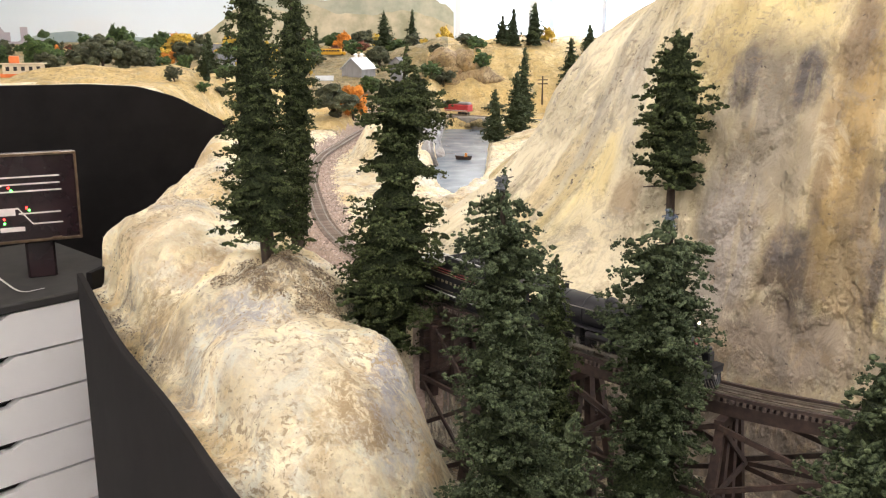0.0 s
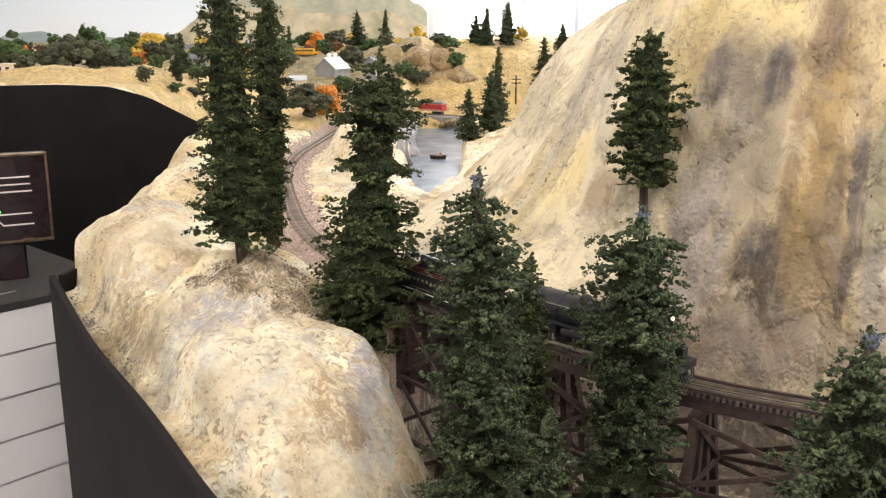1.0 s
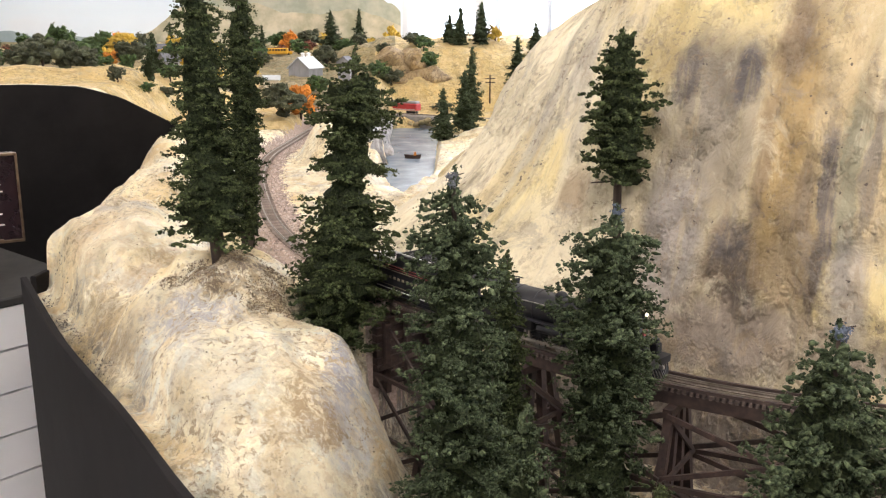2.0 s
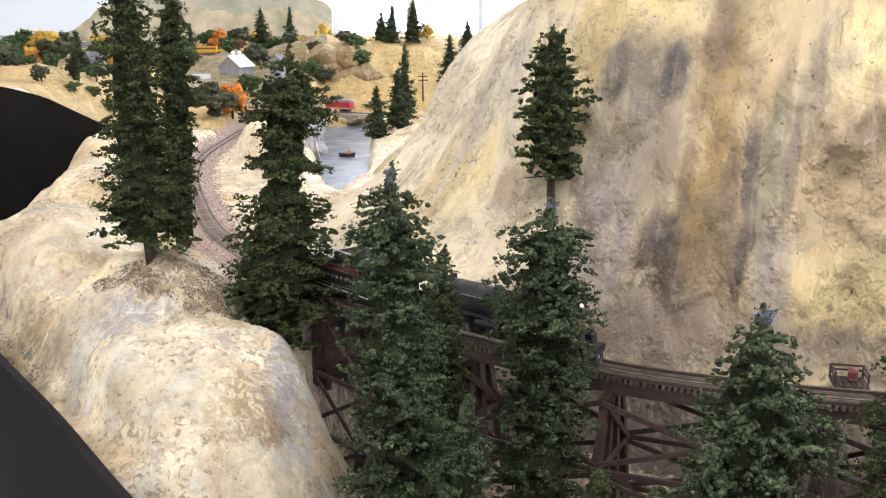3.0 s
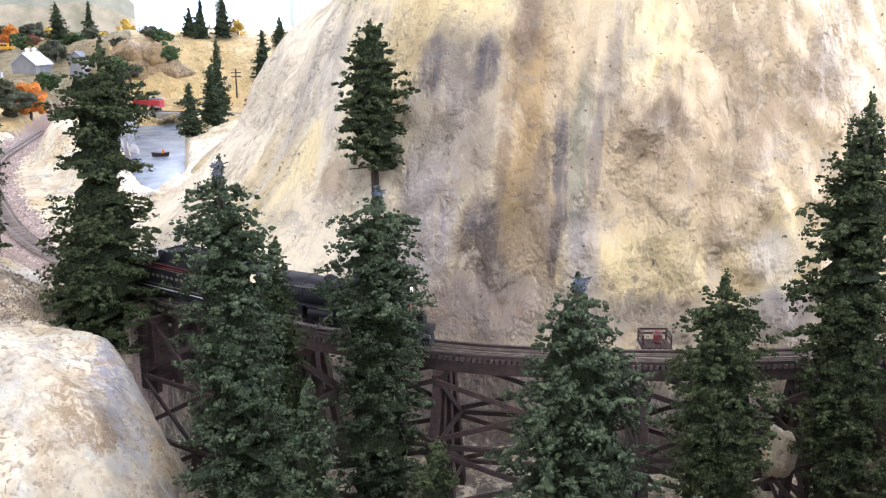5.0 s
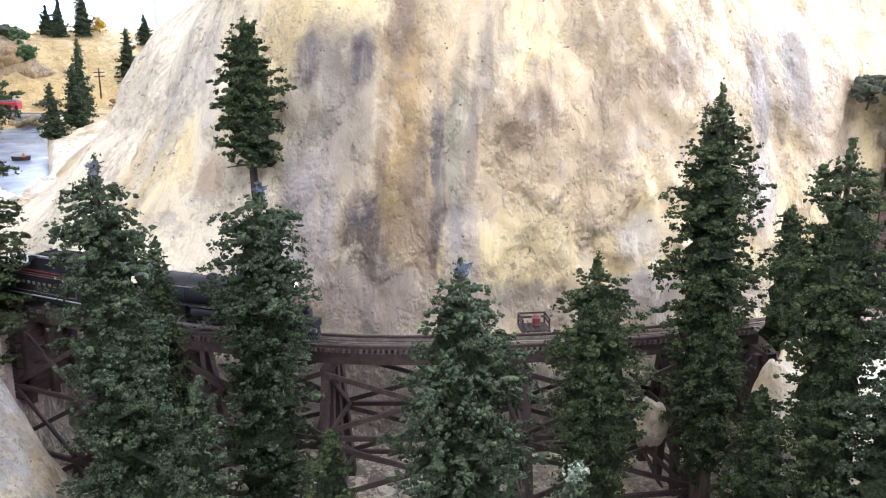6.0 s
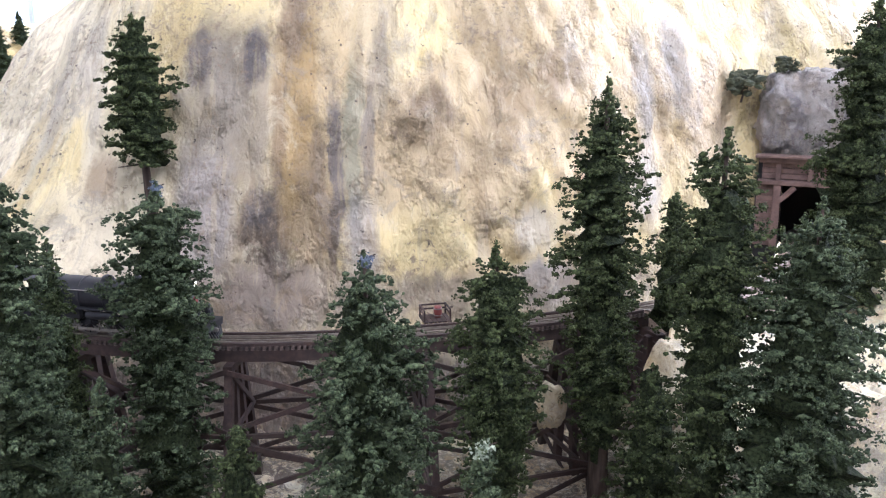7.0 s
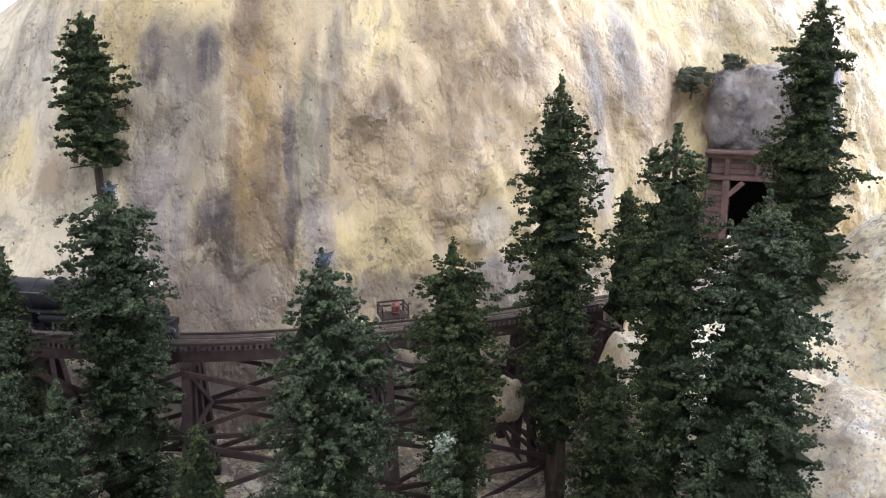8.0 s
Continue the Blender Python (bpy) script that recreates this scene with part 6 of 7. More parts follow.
def rock(name, label, at, size, seed, mat, turn=0.0, sub=4, amount=0.35, group=""):
    """A faceted, weathered stone."""
    bm = bmesh.new()
    bmesh.ops.create_icosphere(bm, subdivisions=sub, radius=1)
    co = np.array([q.co for q in bm.verts])
    n = vnoise(co[:, 0] * 1.3 + seed, co[:, 1] * 1.3, co[:, 2] * 1.3, 3) * amount + 0.10 * np.abs(vnoise(co[:, 0] * 5 + seed, co[:, 1] * 5, co[:, 2] * 5, 3))
    # flattened facets
    rs = np.random.RandomState(seed)
    for _ in range(7):
        d = rs.normal(0, 1, 3)
        d /= np.linalg.norm(d)
        over = np.clip(co @ d - 0.62, 0, None)
        co = co - over[:, None] * d * 0.75
    co = co * (1 + n)[:, None] * np.array(size)
    for q, p in zip(bm.verts, co):
        q.co = p
    ob = part(name, bm, mat, None, "", True)
    ob.matrix_world = pose(*at, 0, 0, turn)
    return tagged(ob, label, "rock", group)


def block(name, label, at, size, seed, mat, turn=0.0, power=4.0):
    """A blocky, cracked stone."""
    bm = bmesh.new()
    bmesh.ops.create_icosphere(bm, subdivisions=5, radius=1)
    co = np.array([q.co for q in bm.verts])
    co = co / (np.abs(co) ** power).sum(1, keepdims=True) ** (1 / power)
    n = 0.20 * vnoise(co[:, 0] * 1.7 + seed, co[:, 1] * 1.7, co[:, 2] * 1.7, 3) - 0.22 * np.abs(vnoise(co[:, 0] * 2.6 + seed, co[:, 1] * 2.6, co[:, 2] * 2.6, 2)) + 0.06 * vnoise(co[:, 0] * 8, co[:, 1] * 8 + seed, co[:, 2] * 8, 3)
    co = co + 0.10 * np.stack([vnoise(co[:, 0] * 3 + 7 * k + seed, co[:, 1] * 3, co[:, 2] * 3, 3) for k in range(3)], 1)
    crack = np.exp(-((co[:, 1] + 0.25 * co[:, 2] + 0.15 * np.sin(4 * co[:, 2]) - 0.3) / 0.05) ** 2)
    co = co * (1 + n - 0.12 * crack)[:, None] * np.array(size)
    for q, p in zip(bm.verts, co):
        q.co = p
    ob = part(name, bm, mat, None, "", True)
    ob.matrix_world = pose(*at, 0, 0, turn)
    return tagged(ob, label, "rock")


block("boulder", "large cracked grey boulder above the tunnel portal", (1.078, 0.690, 1.366), (0.052, 0.060, 0.062), 3, BOULDER, 33, 4.5)
block("boulder", "grey boulder leaning on a larger one", (1.125, 0.640, 1.372), (0.055, 0.046, 0.060), 8, BOULDER, 20, 7.0)
rock("plaster_ridge", "pale plaster ridge on the bank beside the line", (0.640, 0.508, 1.168), (0.075, 0.016, 0.040), 71, BANKROCK, 32, 4, 0.3)
rock("bank_rock", "cream plaster rock below the trestle's end", (0.494, 0.544, 1.136), (0.014, 0.014, 0.026), 75, BANKROCK, 12, 4, 0.7)
rock("bank_rock", "cream plaster wedge of rock between the trees", (0.555, 0.455, 1.175), (0.055, 0.020, 0.048), 75, BANKROCK, 35, 4, 0.35)


# ---- far country: foam trees, buildings, vehicles ----
GREEN_A = mottled("green_foam", (0.022, 0.052, 0.014), (0.080, 0.130, 0.032), 160, 0.85, 0, 0.8, 0.003, 6, 0, 0.4)
OLIVE = mottled("olive_foam", (0.036, 0.046, 0.024), (0.090, 0.096, 0.048), 160, 0.85, 0, 0.8, 0.003, 6, 0, 0.4)
ORANGE = mottled("orange_foam", (0.42, 0.13, 0.015), (0.68, 0.26, 0.03), 40, 0.85, 0, 0.8, 0.003, 6, 0, 0.3)
YELLOW = mottled("yellow_foam", (0.40, 0.26, 0.03), (0.62, 0.42, 0.06), 40, 0.85, 0, 0.8, 0.003, 6, 0, 0.3)
RUSSET = mottled("russet_foam", (0.14, 0.05, 0.03), (0.26, 0.10, 0.06), 40, 0.85, 0, 0.8, 0.003, 6, 0, 0.3)


def leafy(label, x, y, width, height, mat, seed, trunk=0.3, crumb=0.005, z=None, group="foam trees", detail=1):
    """A broad tree or bush: forked stem and a crown of foam clumps with gaps."""
    rs = np.random.RandomState(seed)
    z = land_z(x, y) if z is None else z
    bush = trunk < 0.1
    tree = thing("bush" if bush else "broadleaf_tree", label, "bush" if bush else "tree", (x, y, z), 0, "foam bushes" if bush else group)
    r = width / 2
    h0 = height * trunk
    stem = [(0, 0, -0.01), (0.004, 0, h0 * 0.6), (0.0, 0.003, h0 + 0.3 * (height - h0)), (0.002, 0, h0 + 0.6 * (height - h0))]
    trunk_mesh("trunk", stem, [0.045 * height, 0.035 * height, 0.02 * height, 0.008 * height], BARK, tree, 7)
    for k in range(3):
        a = rs.rand() * 6.28
        b = [(0, 0, h0 * 0.8), (0.3 * r * math.cos(a), 0.3 * r * math.sin(a), h0 + 0.25 * (height - h0)), (0.6 * r * math.cos(a), 0.6 * r * math.sin(a), h0 + 0.5 * (height - h0))]
        trunk_mesh("limb", b, [0.02 * height, 0.013 * height, 0.006 * height], BARK, tree, 5)
    pads = []
    for k in range(44):
        d = rs.normal(0, 1, 3)
        d /= np.linalg.norm(d)
        q = rs.uniform(0.25, 0.92)
        c = np.array([d[0] * r * q, d[1] * r * q, h0 + (height - h0) * (0.46 + 0.5 * d[2] * q - 0.10 * q * rs.rand())])
        s = rs.uniform(0.13, 0.30)
        pads.append((c, np.array([r * s, 0, 0]), np.array([0, r * s, 0]), np.array([0, 0, (height - h0) * 0.5 * s]), detail))
    foam_crown(pads, [], int(1.3 * r * height / crumb ** 2) + 110, crumb * 0.75, seed, mat, mat, tree, 0.7, 70.0 if crumb > 0.004 else 130.0)
    return tree


def far_conifer(label, x, y, height, radius, seed, z=None, mat=None):
    return conifer("conifer", label, (x, y, land_z(x, y) if z is None else z), height, radius, seed, crumb=0.003, crumbs_k=0.12, bare=0.06, tip=0.012, form="spire", gaps=0.25, lump=1.5, group="far conifers", mat=mat)


leafy("orange autumn tree beside the line", -0.300, 2.98, 0.115, 0.125, ORANGE, 31, 0.12, 0.0035, detail=2)
leafy("broad grey-green tree beside the line", -0.350, 2.88, 0.150, 0.115, OLIVE, 32, 0.1, 0.0035, detail=2)
leafy("bright green bush before a grey building", -0.262, 3.29, 0.10, 0.075, GREEN_A, 33, 0.05, 0.0035, detail=2)
leafy("yellow bush by the road", -0.53, 3.6, 0.06, 0.07, YELLOW, 34, 0.2)
for k, (x, y, w, h, m, lab) in enumerate([
        (-1.42, 3.25, 0.17, 0.15, GREEN_A, "round green foam tree in a row"), (-1.25, 3.35, 0.18, 0.14, OLIVE, "olive green foam tree in a row"),
        (-1.62, 3.3, 0.16, 0.12, GREEN_A, "round green foam tree in a row"), (-1.80, 3.35, 0.18, 0.13, GREEN_A, "round green foam tree in a row"),
        (-1.10, 3.4, 0.17, 0.12, GREEN_A, "round green foam tree in a row"), (-0.96, 3.45, 0.16, 0.12, OLIVE, "olive green foam tree in a row"),
        (-0.82, 3.5, 0.14, 0.11, GREEN_A, "round green foam tree in a row"), (-0.72, 3.35, 0.10, 0.08, YELLOW, "yellow autumn foam tree by the houses"),
        (-1.06, 2.72, 0.13, 0.115, OLIVE, "dark olive foam tree near the edge"), (-0.96, 2.78, 0.12, 0.125, OLIVE, "dark olive foam tree near the edge"),
        (-0.88, 2.70, 0.11, 0.095, OLIVE, "dark olive foam tree near the edge"), (-1.12, 2.60, 0.09, 0.075, OLIVE, "dark olive foam tree near the edge"),
        (-1.60, 4.3, 0.09, 0.11, ORANGE, "small orange autumn tree far off"), (-1.26, 4.4, 0.10, 0.11, ORANGE, "small orange autumn tree far off"),
        (-1.38, 3.95, 0.15, 0.19, GREEN_A, "tall dark green foam tree on a rise"), (-1.18, 4.1, 0.16, 0.13, YELLOW, "broad yellow-green autumn tree"),
        (-0.50, 4.55, 0.10, 0.12, ORANGE, "small orange autumn tree far off"), (-0.40, 4.5, 0.08, 0.07, RUSSET, "low russet bush far off"),
        (-0.40, 4.65, 0.14, 0.12, OLIVE, "olive green foam tree far off"), (-0.56, 4.6, 0.12, 0.09, GREEN_A, "low green bush far off"),
        (0.01, 4.42, 0.10, 0.13, YELLOW, "yellow autumn tree by the hill"), (-0.07, 4.3, 0.09, 0.09, GREEN_A, "low green bush by the hill"),
        (-0.62, 3.25, 0.07, 0.08, YELLOW, "yellow bush by a grey house"), (-0.86, 3.05, 0.06, 0.08, GREEN_A, "small green bush near the edge")]):
    leafy(lab, x, y, w * 0.9, h * 0.9, m, 60 + k, 0.14, 0.004, detail=2)
# growth on the slope behind the far board
for k, (x, y, w, h, m, lab) in enumerate([(-0.70, 2.36, 0.05, 0.045, OLIVE, "small olive foam tree on the sandy slope"), (-0.640, 2.42, 0.045, 0.03, GREEN_A, "low green bush on the sandy slope"),
        (-0.615, 2.52, 0.05, 0.03, OLIVE, "low olive bush on the sandy slope"), (-0.60, 2.66, 0.06, 0.05, YELLOW, "yellow bush on the sandy slope"), (-0.585, 2.56, 0.04, 0.025, GREEN_A, "low green bush on the sandy slope"),
        (-0.78, 2.55, 0.05, 0.035, GREEN_A, "low green bush on the sandy slope"), (-0.66, 2.75, 0.07, 0.06, GREEN_A, "small green foam tree on the sandy slope")]):
    leafy(lab, x, y, w, h, m, 170 + k, 0.05 if h < 0.04 else 0.14, 0.0035)
# scattered growth of the far country
rg = random.Random(21)
for k in range(70):
    x, y = (rg.uniform(-2.1, -0.7), rg.uniform(3.1, 4.95)) if k < 44 else (rg.uniform(-0.75, -0.02), rg.uniform(3.75, 4.95))
    if abs(y - 4.18) < 0.10 and -0.75 < x < -0.3:
        continue
    m, word = rg.choice([(GREEN_A, "green"), (GREEN_A, "green"), (OLIVE, "olive"), (OLIVE, "olive"), (YELLOW, "yellow"), (ORANGE, "orange"), (RUSSET, "russet")])
    w = rg.uniform(0.05, 0.11)
    leafy(word + " foam tree scattered over the far country", x, y, w, w * rg.uniform(0.7, 1.0), m, 200 + k, rg.choice([0.05, 0.05, 0.12]), 0.004)
for k, (x, y, w, h, m) in enumerate([(0.135, 3.80, 0.10, 0.075, GREEN_A), (0.10, 3.86, 0.10, 0.06, OLIVE), (0.155, 3.70, 0.11, 0.08, GREEN_A), (0.45, 3.93, 0.07, 0.07, YELLOW),
                                      (0.0, 3.62, 0.12, 0.07, OLIVE), (0.44, 3.45, 0.09, 0.05, RUSSET), (0.20, 3.52, 0.08, 0.04, OLIVE), (-0.05, 3.6, 0.10, 0.07, GREEN_A), ]):
    leafy("low foam bush on the tan hillside", x, y, w, h, m, 90 + k, 0.05, 0.005 if y > 2 else 0.0022)
for k, (x, y, z, w, h) in enumerate([(0.995, 0.735, 1.395, 0.062, 0.040), (1.045, 0.705, 1.422, 0.036, 0.026), (1.115, 0.660, 1.425, 0.050, 0.026)]):
    leafy("dusty olive bush above the tunnel boulder", x, y, w, h, OLIVE, 110 + k, 0.05, 0.0022, z=z)
for k, (x, y, h, r, lab) in enumerate([
        (0.254, 3.90, 0.115, 0.044, "small conifer on the tan hill"), (0.297, 3.89, 0.155, 0.048, "small conifer on the tan hill"), (0.385, 3.90, 0.175, 0.056, "small conifer on the tan hill"),
        (0.505, 3.62, 0.20, 0.058, "conifer on the slope"), (0.615, 3.86, 0.13, 0.046, "small conifer on the tan hill"),
        (0.152, 2.60, 0.150, 0.040, "conifer on the river bank"), (0.222, 2.70, 0.180, 0.050, "conifer on the river bank"), (0.275, 3.10, 0.26, 0.05, "tall conifer above the river bank"),
        (-0.75, 2.92, 0.13, 0.045, "conifer near the grey house"), (-0.655, 2.50, 0.085, 0.024, "small conifer on the sandy slope"), (-1.06, 4.5, 0.14, 0.03, "slim conifer far off"), (-0.28, 4.42, 0.19, 0.065, "broad dark conifer far off"),
        (-0.145, 4.42, 0.19, 0.04, "sparse conifer far off"), (-0.62, 4.5, 0.13, 0.03, "slim conifer far off")]):
    far_conifer(lab, x, y, h, r, 130 + k, None, FOLIAGE_BLUE)


def gabled(name, label, x, y, w, d, h, roof_h, turn, wall_mat, roof_mat, windows=0, z=None):
    """A model building: walls, gabled roof with eaves, and windows."""
    b = thing(name, label, "building", (x, y, land_z(x, y) - 0.004 if z is None else z), turn)
    bm = bmesh.new()
    pts = [(-d / 2, 0), (d / 2, 0), (d / 2, h), (0, h + roof_h), (-d / 2, h)]
    vs = [bm.verts.new((-w / 2, q, r)) for q, r in pts]
    fc = bm.faces.new(vs)
    ex = bmesh.ops.extrude_face_region(bm, geom=[fc])
    bmesh.ops.translate(bm, vec=(w, 0, 0), verts=[g for g in ex["geom"] if isinstance(g, bmesh.types.BMVert)])
    bmesh.ops.recalc_face_normals(bm, faces=bm.faces)
    part("wall_shell", bm, wall_mat, b)
    for s1 in (-1, 1):
        bm = bmesh.new()
        ey, ez, rz = s1 * (d / 2 + 0.006), h - 0.012 * roof_h / d, h + roof_h
        sec = [(ey, ez), (0, rz), (0, rz + 0.003), (ey, ez + 0.003)]
        va = [bm.verts.new((-w / 2 - 0.006, q, r)) for q, r in sec]
        vb = [bm.verts.new((w / 2 + 0.006, q, r)) for q, r in sec]
        for k in range(4):
            bm.faces.new((va[k], va[(k + 1) % 4], vb[(k + 1) % 4], vb[k]))
        bm.faces.new(va[::-1])
        bm.faces.new(vb)
        bmesh.ops.recalc_face_normals(bm, faces=bm.faces)
        part("roof_slope", bm, roof_mat, b)
    for k in range(windows):
        fx = -w / 2 + w * (k + 0.5) / windows
        win = thing_part("window", b)
        bm = bmesh.new()
        box(bm, (fx, -d / 2 - 0.0008, h * 0.52), (0.011, 0.0016, 0.015))
        part("pane", bm, GAPDARK, win)
        bm = bmesh.new()
        box(bm, (fx, -d / 2 - 0.0012, h * 0.52 - 0.0085), (0.014, 0.0030, 0.0018))
        part("sill", bm, WHITE, win)
    return b


CREAM = mottled("cream_wall", (0.58, 0.50, 0.36), (0.68, 0.60, 0.45), 40, 0.8)
GREYWALL = mottled("grey_wall", (0.22, 0.22, 0.23), (0.32, 0.32, 0.33), 40, 0.8, stretch=(1, 1, 0.3))
PALEROOF = mottled("pale_metal_roof", (0.50, 0.53, 0.56), (0.62, 0.65, 0.68), 40, 0.45, 0.3)
DARKROOF = mottled("slate_roof", (0.09, 0.095, 0.11), (0.15, 0.155, 0.17), 60, 0.7)
gabled("barn", "pale grey metal barn with roof vents", -0.335, 3.62, 0.11, 0.09, 0.035, 0.038, 65, GREYWALL, PALEROOF)
for q in (-0.02, 0.025):
    vent = thing("roof_vent", "white sheet-metal roof vent on the barn", "vent", (-0.335 + q * 0.42, 3.62 + q * 0.9, land_z(-0.335, 3.62) + 0.066), 65)
    bm = bmesh.new()
    tube(bm, (0, 0, 0), (0, 0, 0.016), 0.008, 0.007, 12)
    tube(bm, (0, 0, 0.016), (0, 0, 0.022), 0.011, 0.003, 12)
    part("vent_body", bm, WHITE, vent)
gabled("grain_elevator", "tall weathered grey elevator with a pitched roof", -0.172, 3.55, 0.052, 0.050, 0.098, 0.020, 70, GREYWALL, DARKROOF)
gabled("shed", "small cream shed by the road", -0.445, 3.42, 0.055, 0.04, 0.032, 0.012, 5, CREAM, PALEROOF)
gabled("store", "cream store with a slate roof", -1.03, 4.08, 0.14, 0.09, 0.045, 0.032, 5, CREAM, DARKROOF, 4)
sign = thing("store_sign", "plain yellow sign board on the store", "sign", (-1.07, 4.028, land_z(-1.03, 4.08) + 0.047), 5)
bm = bmesh.new()
box(bm, (0, 0, 0), (0.05, 0.004, 0.009), None, 0.0008)
part("sign_board", bm, YELLOW, sign)
gabled("house", "small grey house with a slate roof", -0.745, 3.12, 0.05, 0.05, 0.035, 0.022, 40, GREYWALL, DARKROOF, 2)
gabled("house", "far white town house", -2.05, 4.1, 0.08, 0.07, 0.09, 0.006, 12, CREAM, DARKROOF, 3)

# school bus
BUSYELLOW = mottled("bus_yellow", (0.62, 0.32, 0.02), (0.72, 0.40, 0.03), 40, 0.4)
TYRE = mottled("tyre_rubber", (0.015, 0.015, 0.015), (0.03, 0.03, 0.03), 60, 0.8)
bus = thing("school_bus", "yellow school bus parked on the far road", "bus", (-0.512, 4.18, land_z(-0.512, 4.18) + 0.002), 3)
bm = bmesh.new()
box(bm, (-0.008, 0, 0.0215), (0.115, 0.028, 0.027), None, 0.004)
part("body", bm, BUSYELLOW, bus)
bm = bmesh.new()
box(bm, (0.058, 0, 0.015), (0.020, 0.024, 0.014), None, 0.003)
part("bonnet", bm, BUSYELLOW, bus)
for k in range(8):
    bm = bmesh.new()
    box(bm, (-0.055 + 0.0128 * k, -0.0142, 0.0265), (0.0100, 0.0008, 0.0078))
    part("window", bm, GAPDARK, bus)
for x in (-0.042, 0.052):
    for y in (-0.012, 0.012):
        bm = bmesh.new()
        tube(bm, (x, y - 0.003, 0.006), (x, y + 0.003, 0.006), 0.006, 0.006, 16)
        part("wheel", bm, TYRE, bus)

# red diesel with a grey roof, on the far causeway
CARRED = mottled("diesel_red", (0.36, 0.025, 0.03), (0.48, 0.04, 0.045), 40, 0.45)
ROOFGREY = mottled("roof_grey", (0.20, 0.20, 0.21), (0.30, 0.30, 0.31), 60, 0.6)
diesel = thing("rail_car", "red model rail car with a grey roof", "rail car", (0.038, 3.45, 1.203), -38)
bm = bmesh.new()
box(bm, (0, 0, 0.026), (0.165, 0.034, 0.026), None, 0.003)
part("body", bm, CARRED, diesel)
bm = bmesh.new()
box(bm, (0, 0, 0.0425), (0.160, 0.031, 0.011), None, 0.0045)
part("roof", bm, ROOFGREY, diesel)
bm = bmesh.new()
box(bm, (0, -0.0174, 0.0165), (0.160, 0.0008, 0.003))
part("stripe", bm, GREY_TRIM, diesel)
for tx in (-0.055, 0.055):
    bm = bmesh.new()
    box(bm, (tx, -0.012, 0.007), (0.042, 0.004, 0.008), None, 0.001)
    part("truck_frame", bm, LOCO, diesel)
    for x in (tx - 0.013, tx + 0.013):
        for y in (-0.0083, 0.0083):
            bm = bmesh.new()
            tube(bm, (x, y - 0.0015, 0.0055), (x, y + 0.0015, 0.0055), 0.0055, 0.0055, 16)
            part("wheel", bm, STEEL, diesel)
# causeway with its line
ROADGREY = mottled("road_grey", (0.20, 0.19, 0.18), (0.32, 0.30, 0.28), 60, 0.85, 0, 0.5, 0.002)
bm = bmesh.new()
box(bm, (0, 0, 0.5), (0.62, 0.085, 0.4), pose(0.10, 3.415, 0.499, 0, 0, -36), 0.004)
tagged(part("road", bm, ROADGREY), "grey causeway across the river", "road", kind="structure")
for y in (-0.0083, 0.0083):
    bm = bmesh.new()
    box(bm, (0, y, 0.0015), (0.62, 0.0012, 0.0026), pose(0.10, 3.415, 1.199, 0, 0, -36))
    tagged(part("far_rail", bm, RAILMETAL), "rail of the far line on the causeway", "rail", kind="structure")

# riprap, cliff and banks by the river
OUTCROP = plaster("brown_outcrop", (0.42, 0.31, 0.16), (0.30, 0.20, 0.10), (0.20, 0.15, 0.10), (0.09, 0.065, 0.045), 0.5, 0.8)
rr = random.Random(9)
for k in range(40):
    x = -0.03 + 0.0068 * k
    rock("riprap_stone", "brown riprap stone below the causeway", (x, 3.36 - 0.72 * (x - 0.1) - 0.045 * (k % 3) / 2 - rr.uniform(0, 0.012), 1.172 - 0.030 * (k % 3) + rr.uniform(-0.008, 0.008)), (rr.uniform(0.012, 0.022), 0.017, rr.uniform(0.010, 0.019)), 20 + k, MEADOW, rr.uniform(0, 360), 2, 0.3, "riprap stones")
for k, (x, y, sx, sy, sz) in enumerate([(-0.040, 2.46, 0.030, 0.09, 0.085), (-0.045, 2.60, 0.042, 0.10, 0.115), (-0.052, 2.78, 0.050, 0.12, 0.125), (-0.050, 3.0, 0.045, 0.12, 0.10)]):
    rock("cliff_rock", "pale grey-white cliff rock beside the river", (x, y, 1.140), (sx, sy, sz), 40 + k, WHITE_CLIFF, rr.uniform(-10, 10), 5, 0.7, "river cliffs")
for k, (x, y, sx, sy, sz) in enumerate([(0.20, 3.22, 0.07, 0.09, 0.075), (0.27, 3.0, 0.09, 0.12, 0.07)]):
    rock("bank_rock", "tan plaster rock on the river bank", (x, y, 1.13), (sx, sy, sz), 50 + k, ROCK, 0, 4, 0.3)
for k, (x, y, z, sx, sz) in enumerate([(0.03, 3.70, 1.32, 0.11, 0.085), (0.13, 3.68, 1.30, 0.09, 0.07), (-0.02, 3.72, 1.38, 0.07, 0.06), (0.09, 3.72, 1.39, 0.08, 0.05)]):
    rock("hill_outcrop", "brown rock outcrop in the tan hillside", (x, y, z), (sx, 0.07, sz), 57 + k, OUTCROP, -10, 4, 0.6, "hillside outcrops")

# boat with its plain load
boat = thing("rowing_boat", "small dark rowing boat on the river", "boat", (0.058, 2.52, 1.155), -10)
v, f = [], []
for i, u in enumerate(np.linspace(-1, 1, 9)):
    w = 0.009 * (1 - abs(u) ** 2.2)
    v += [(0.024 * u, -w, 0.009 + 0.003 * u * u), (0.022 * u, -w * 0.6, 0.0), (0.022 * u, w * 0.6, 0.0), (0.024 * u, w, 0.009 + 0.003 * u * u), (0.021 * u, w * 0.8, 0.006), (0.021 * u, -w * 0.8, 0.006)]
f = [(i * 6 + k, i * 6 + (k + 1) % 6, (i + 1) * 6 + (k + 1) % 6, (i + 1) * 6 + k) for i in range(8) for k in range(6)]
mesh_object("hull", v, f, TIMBER, boat, False)
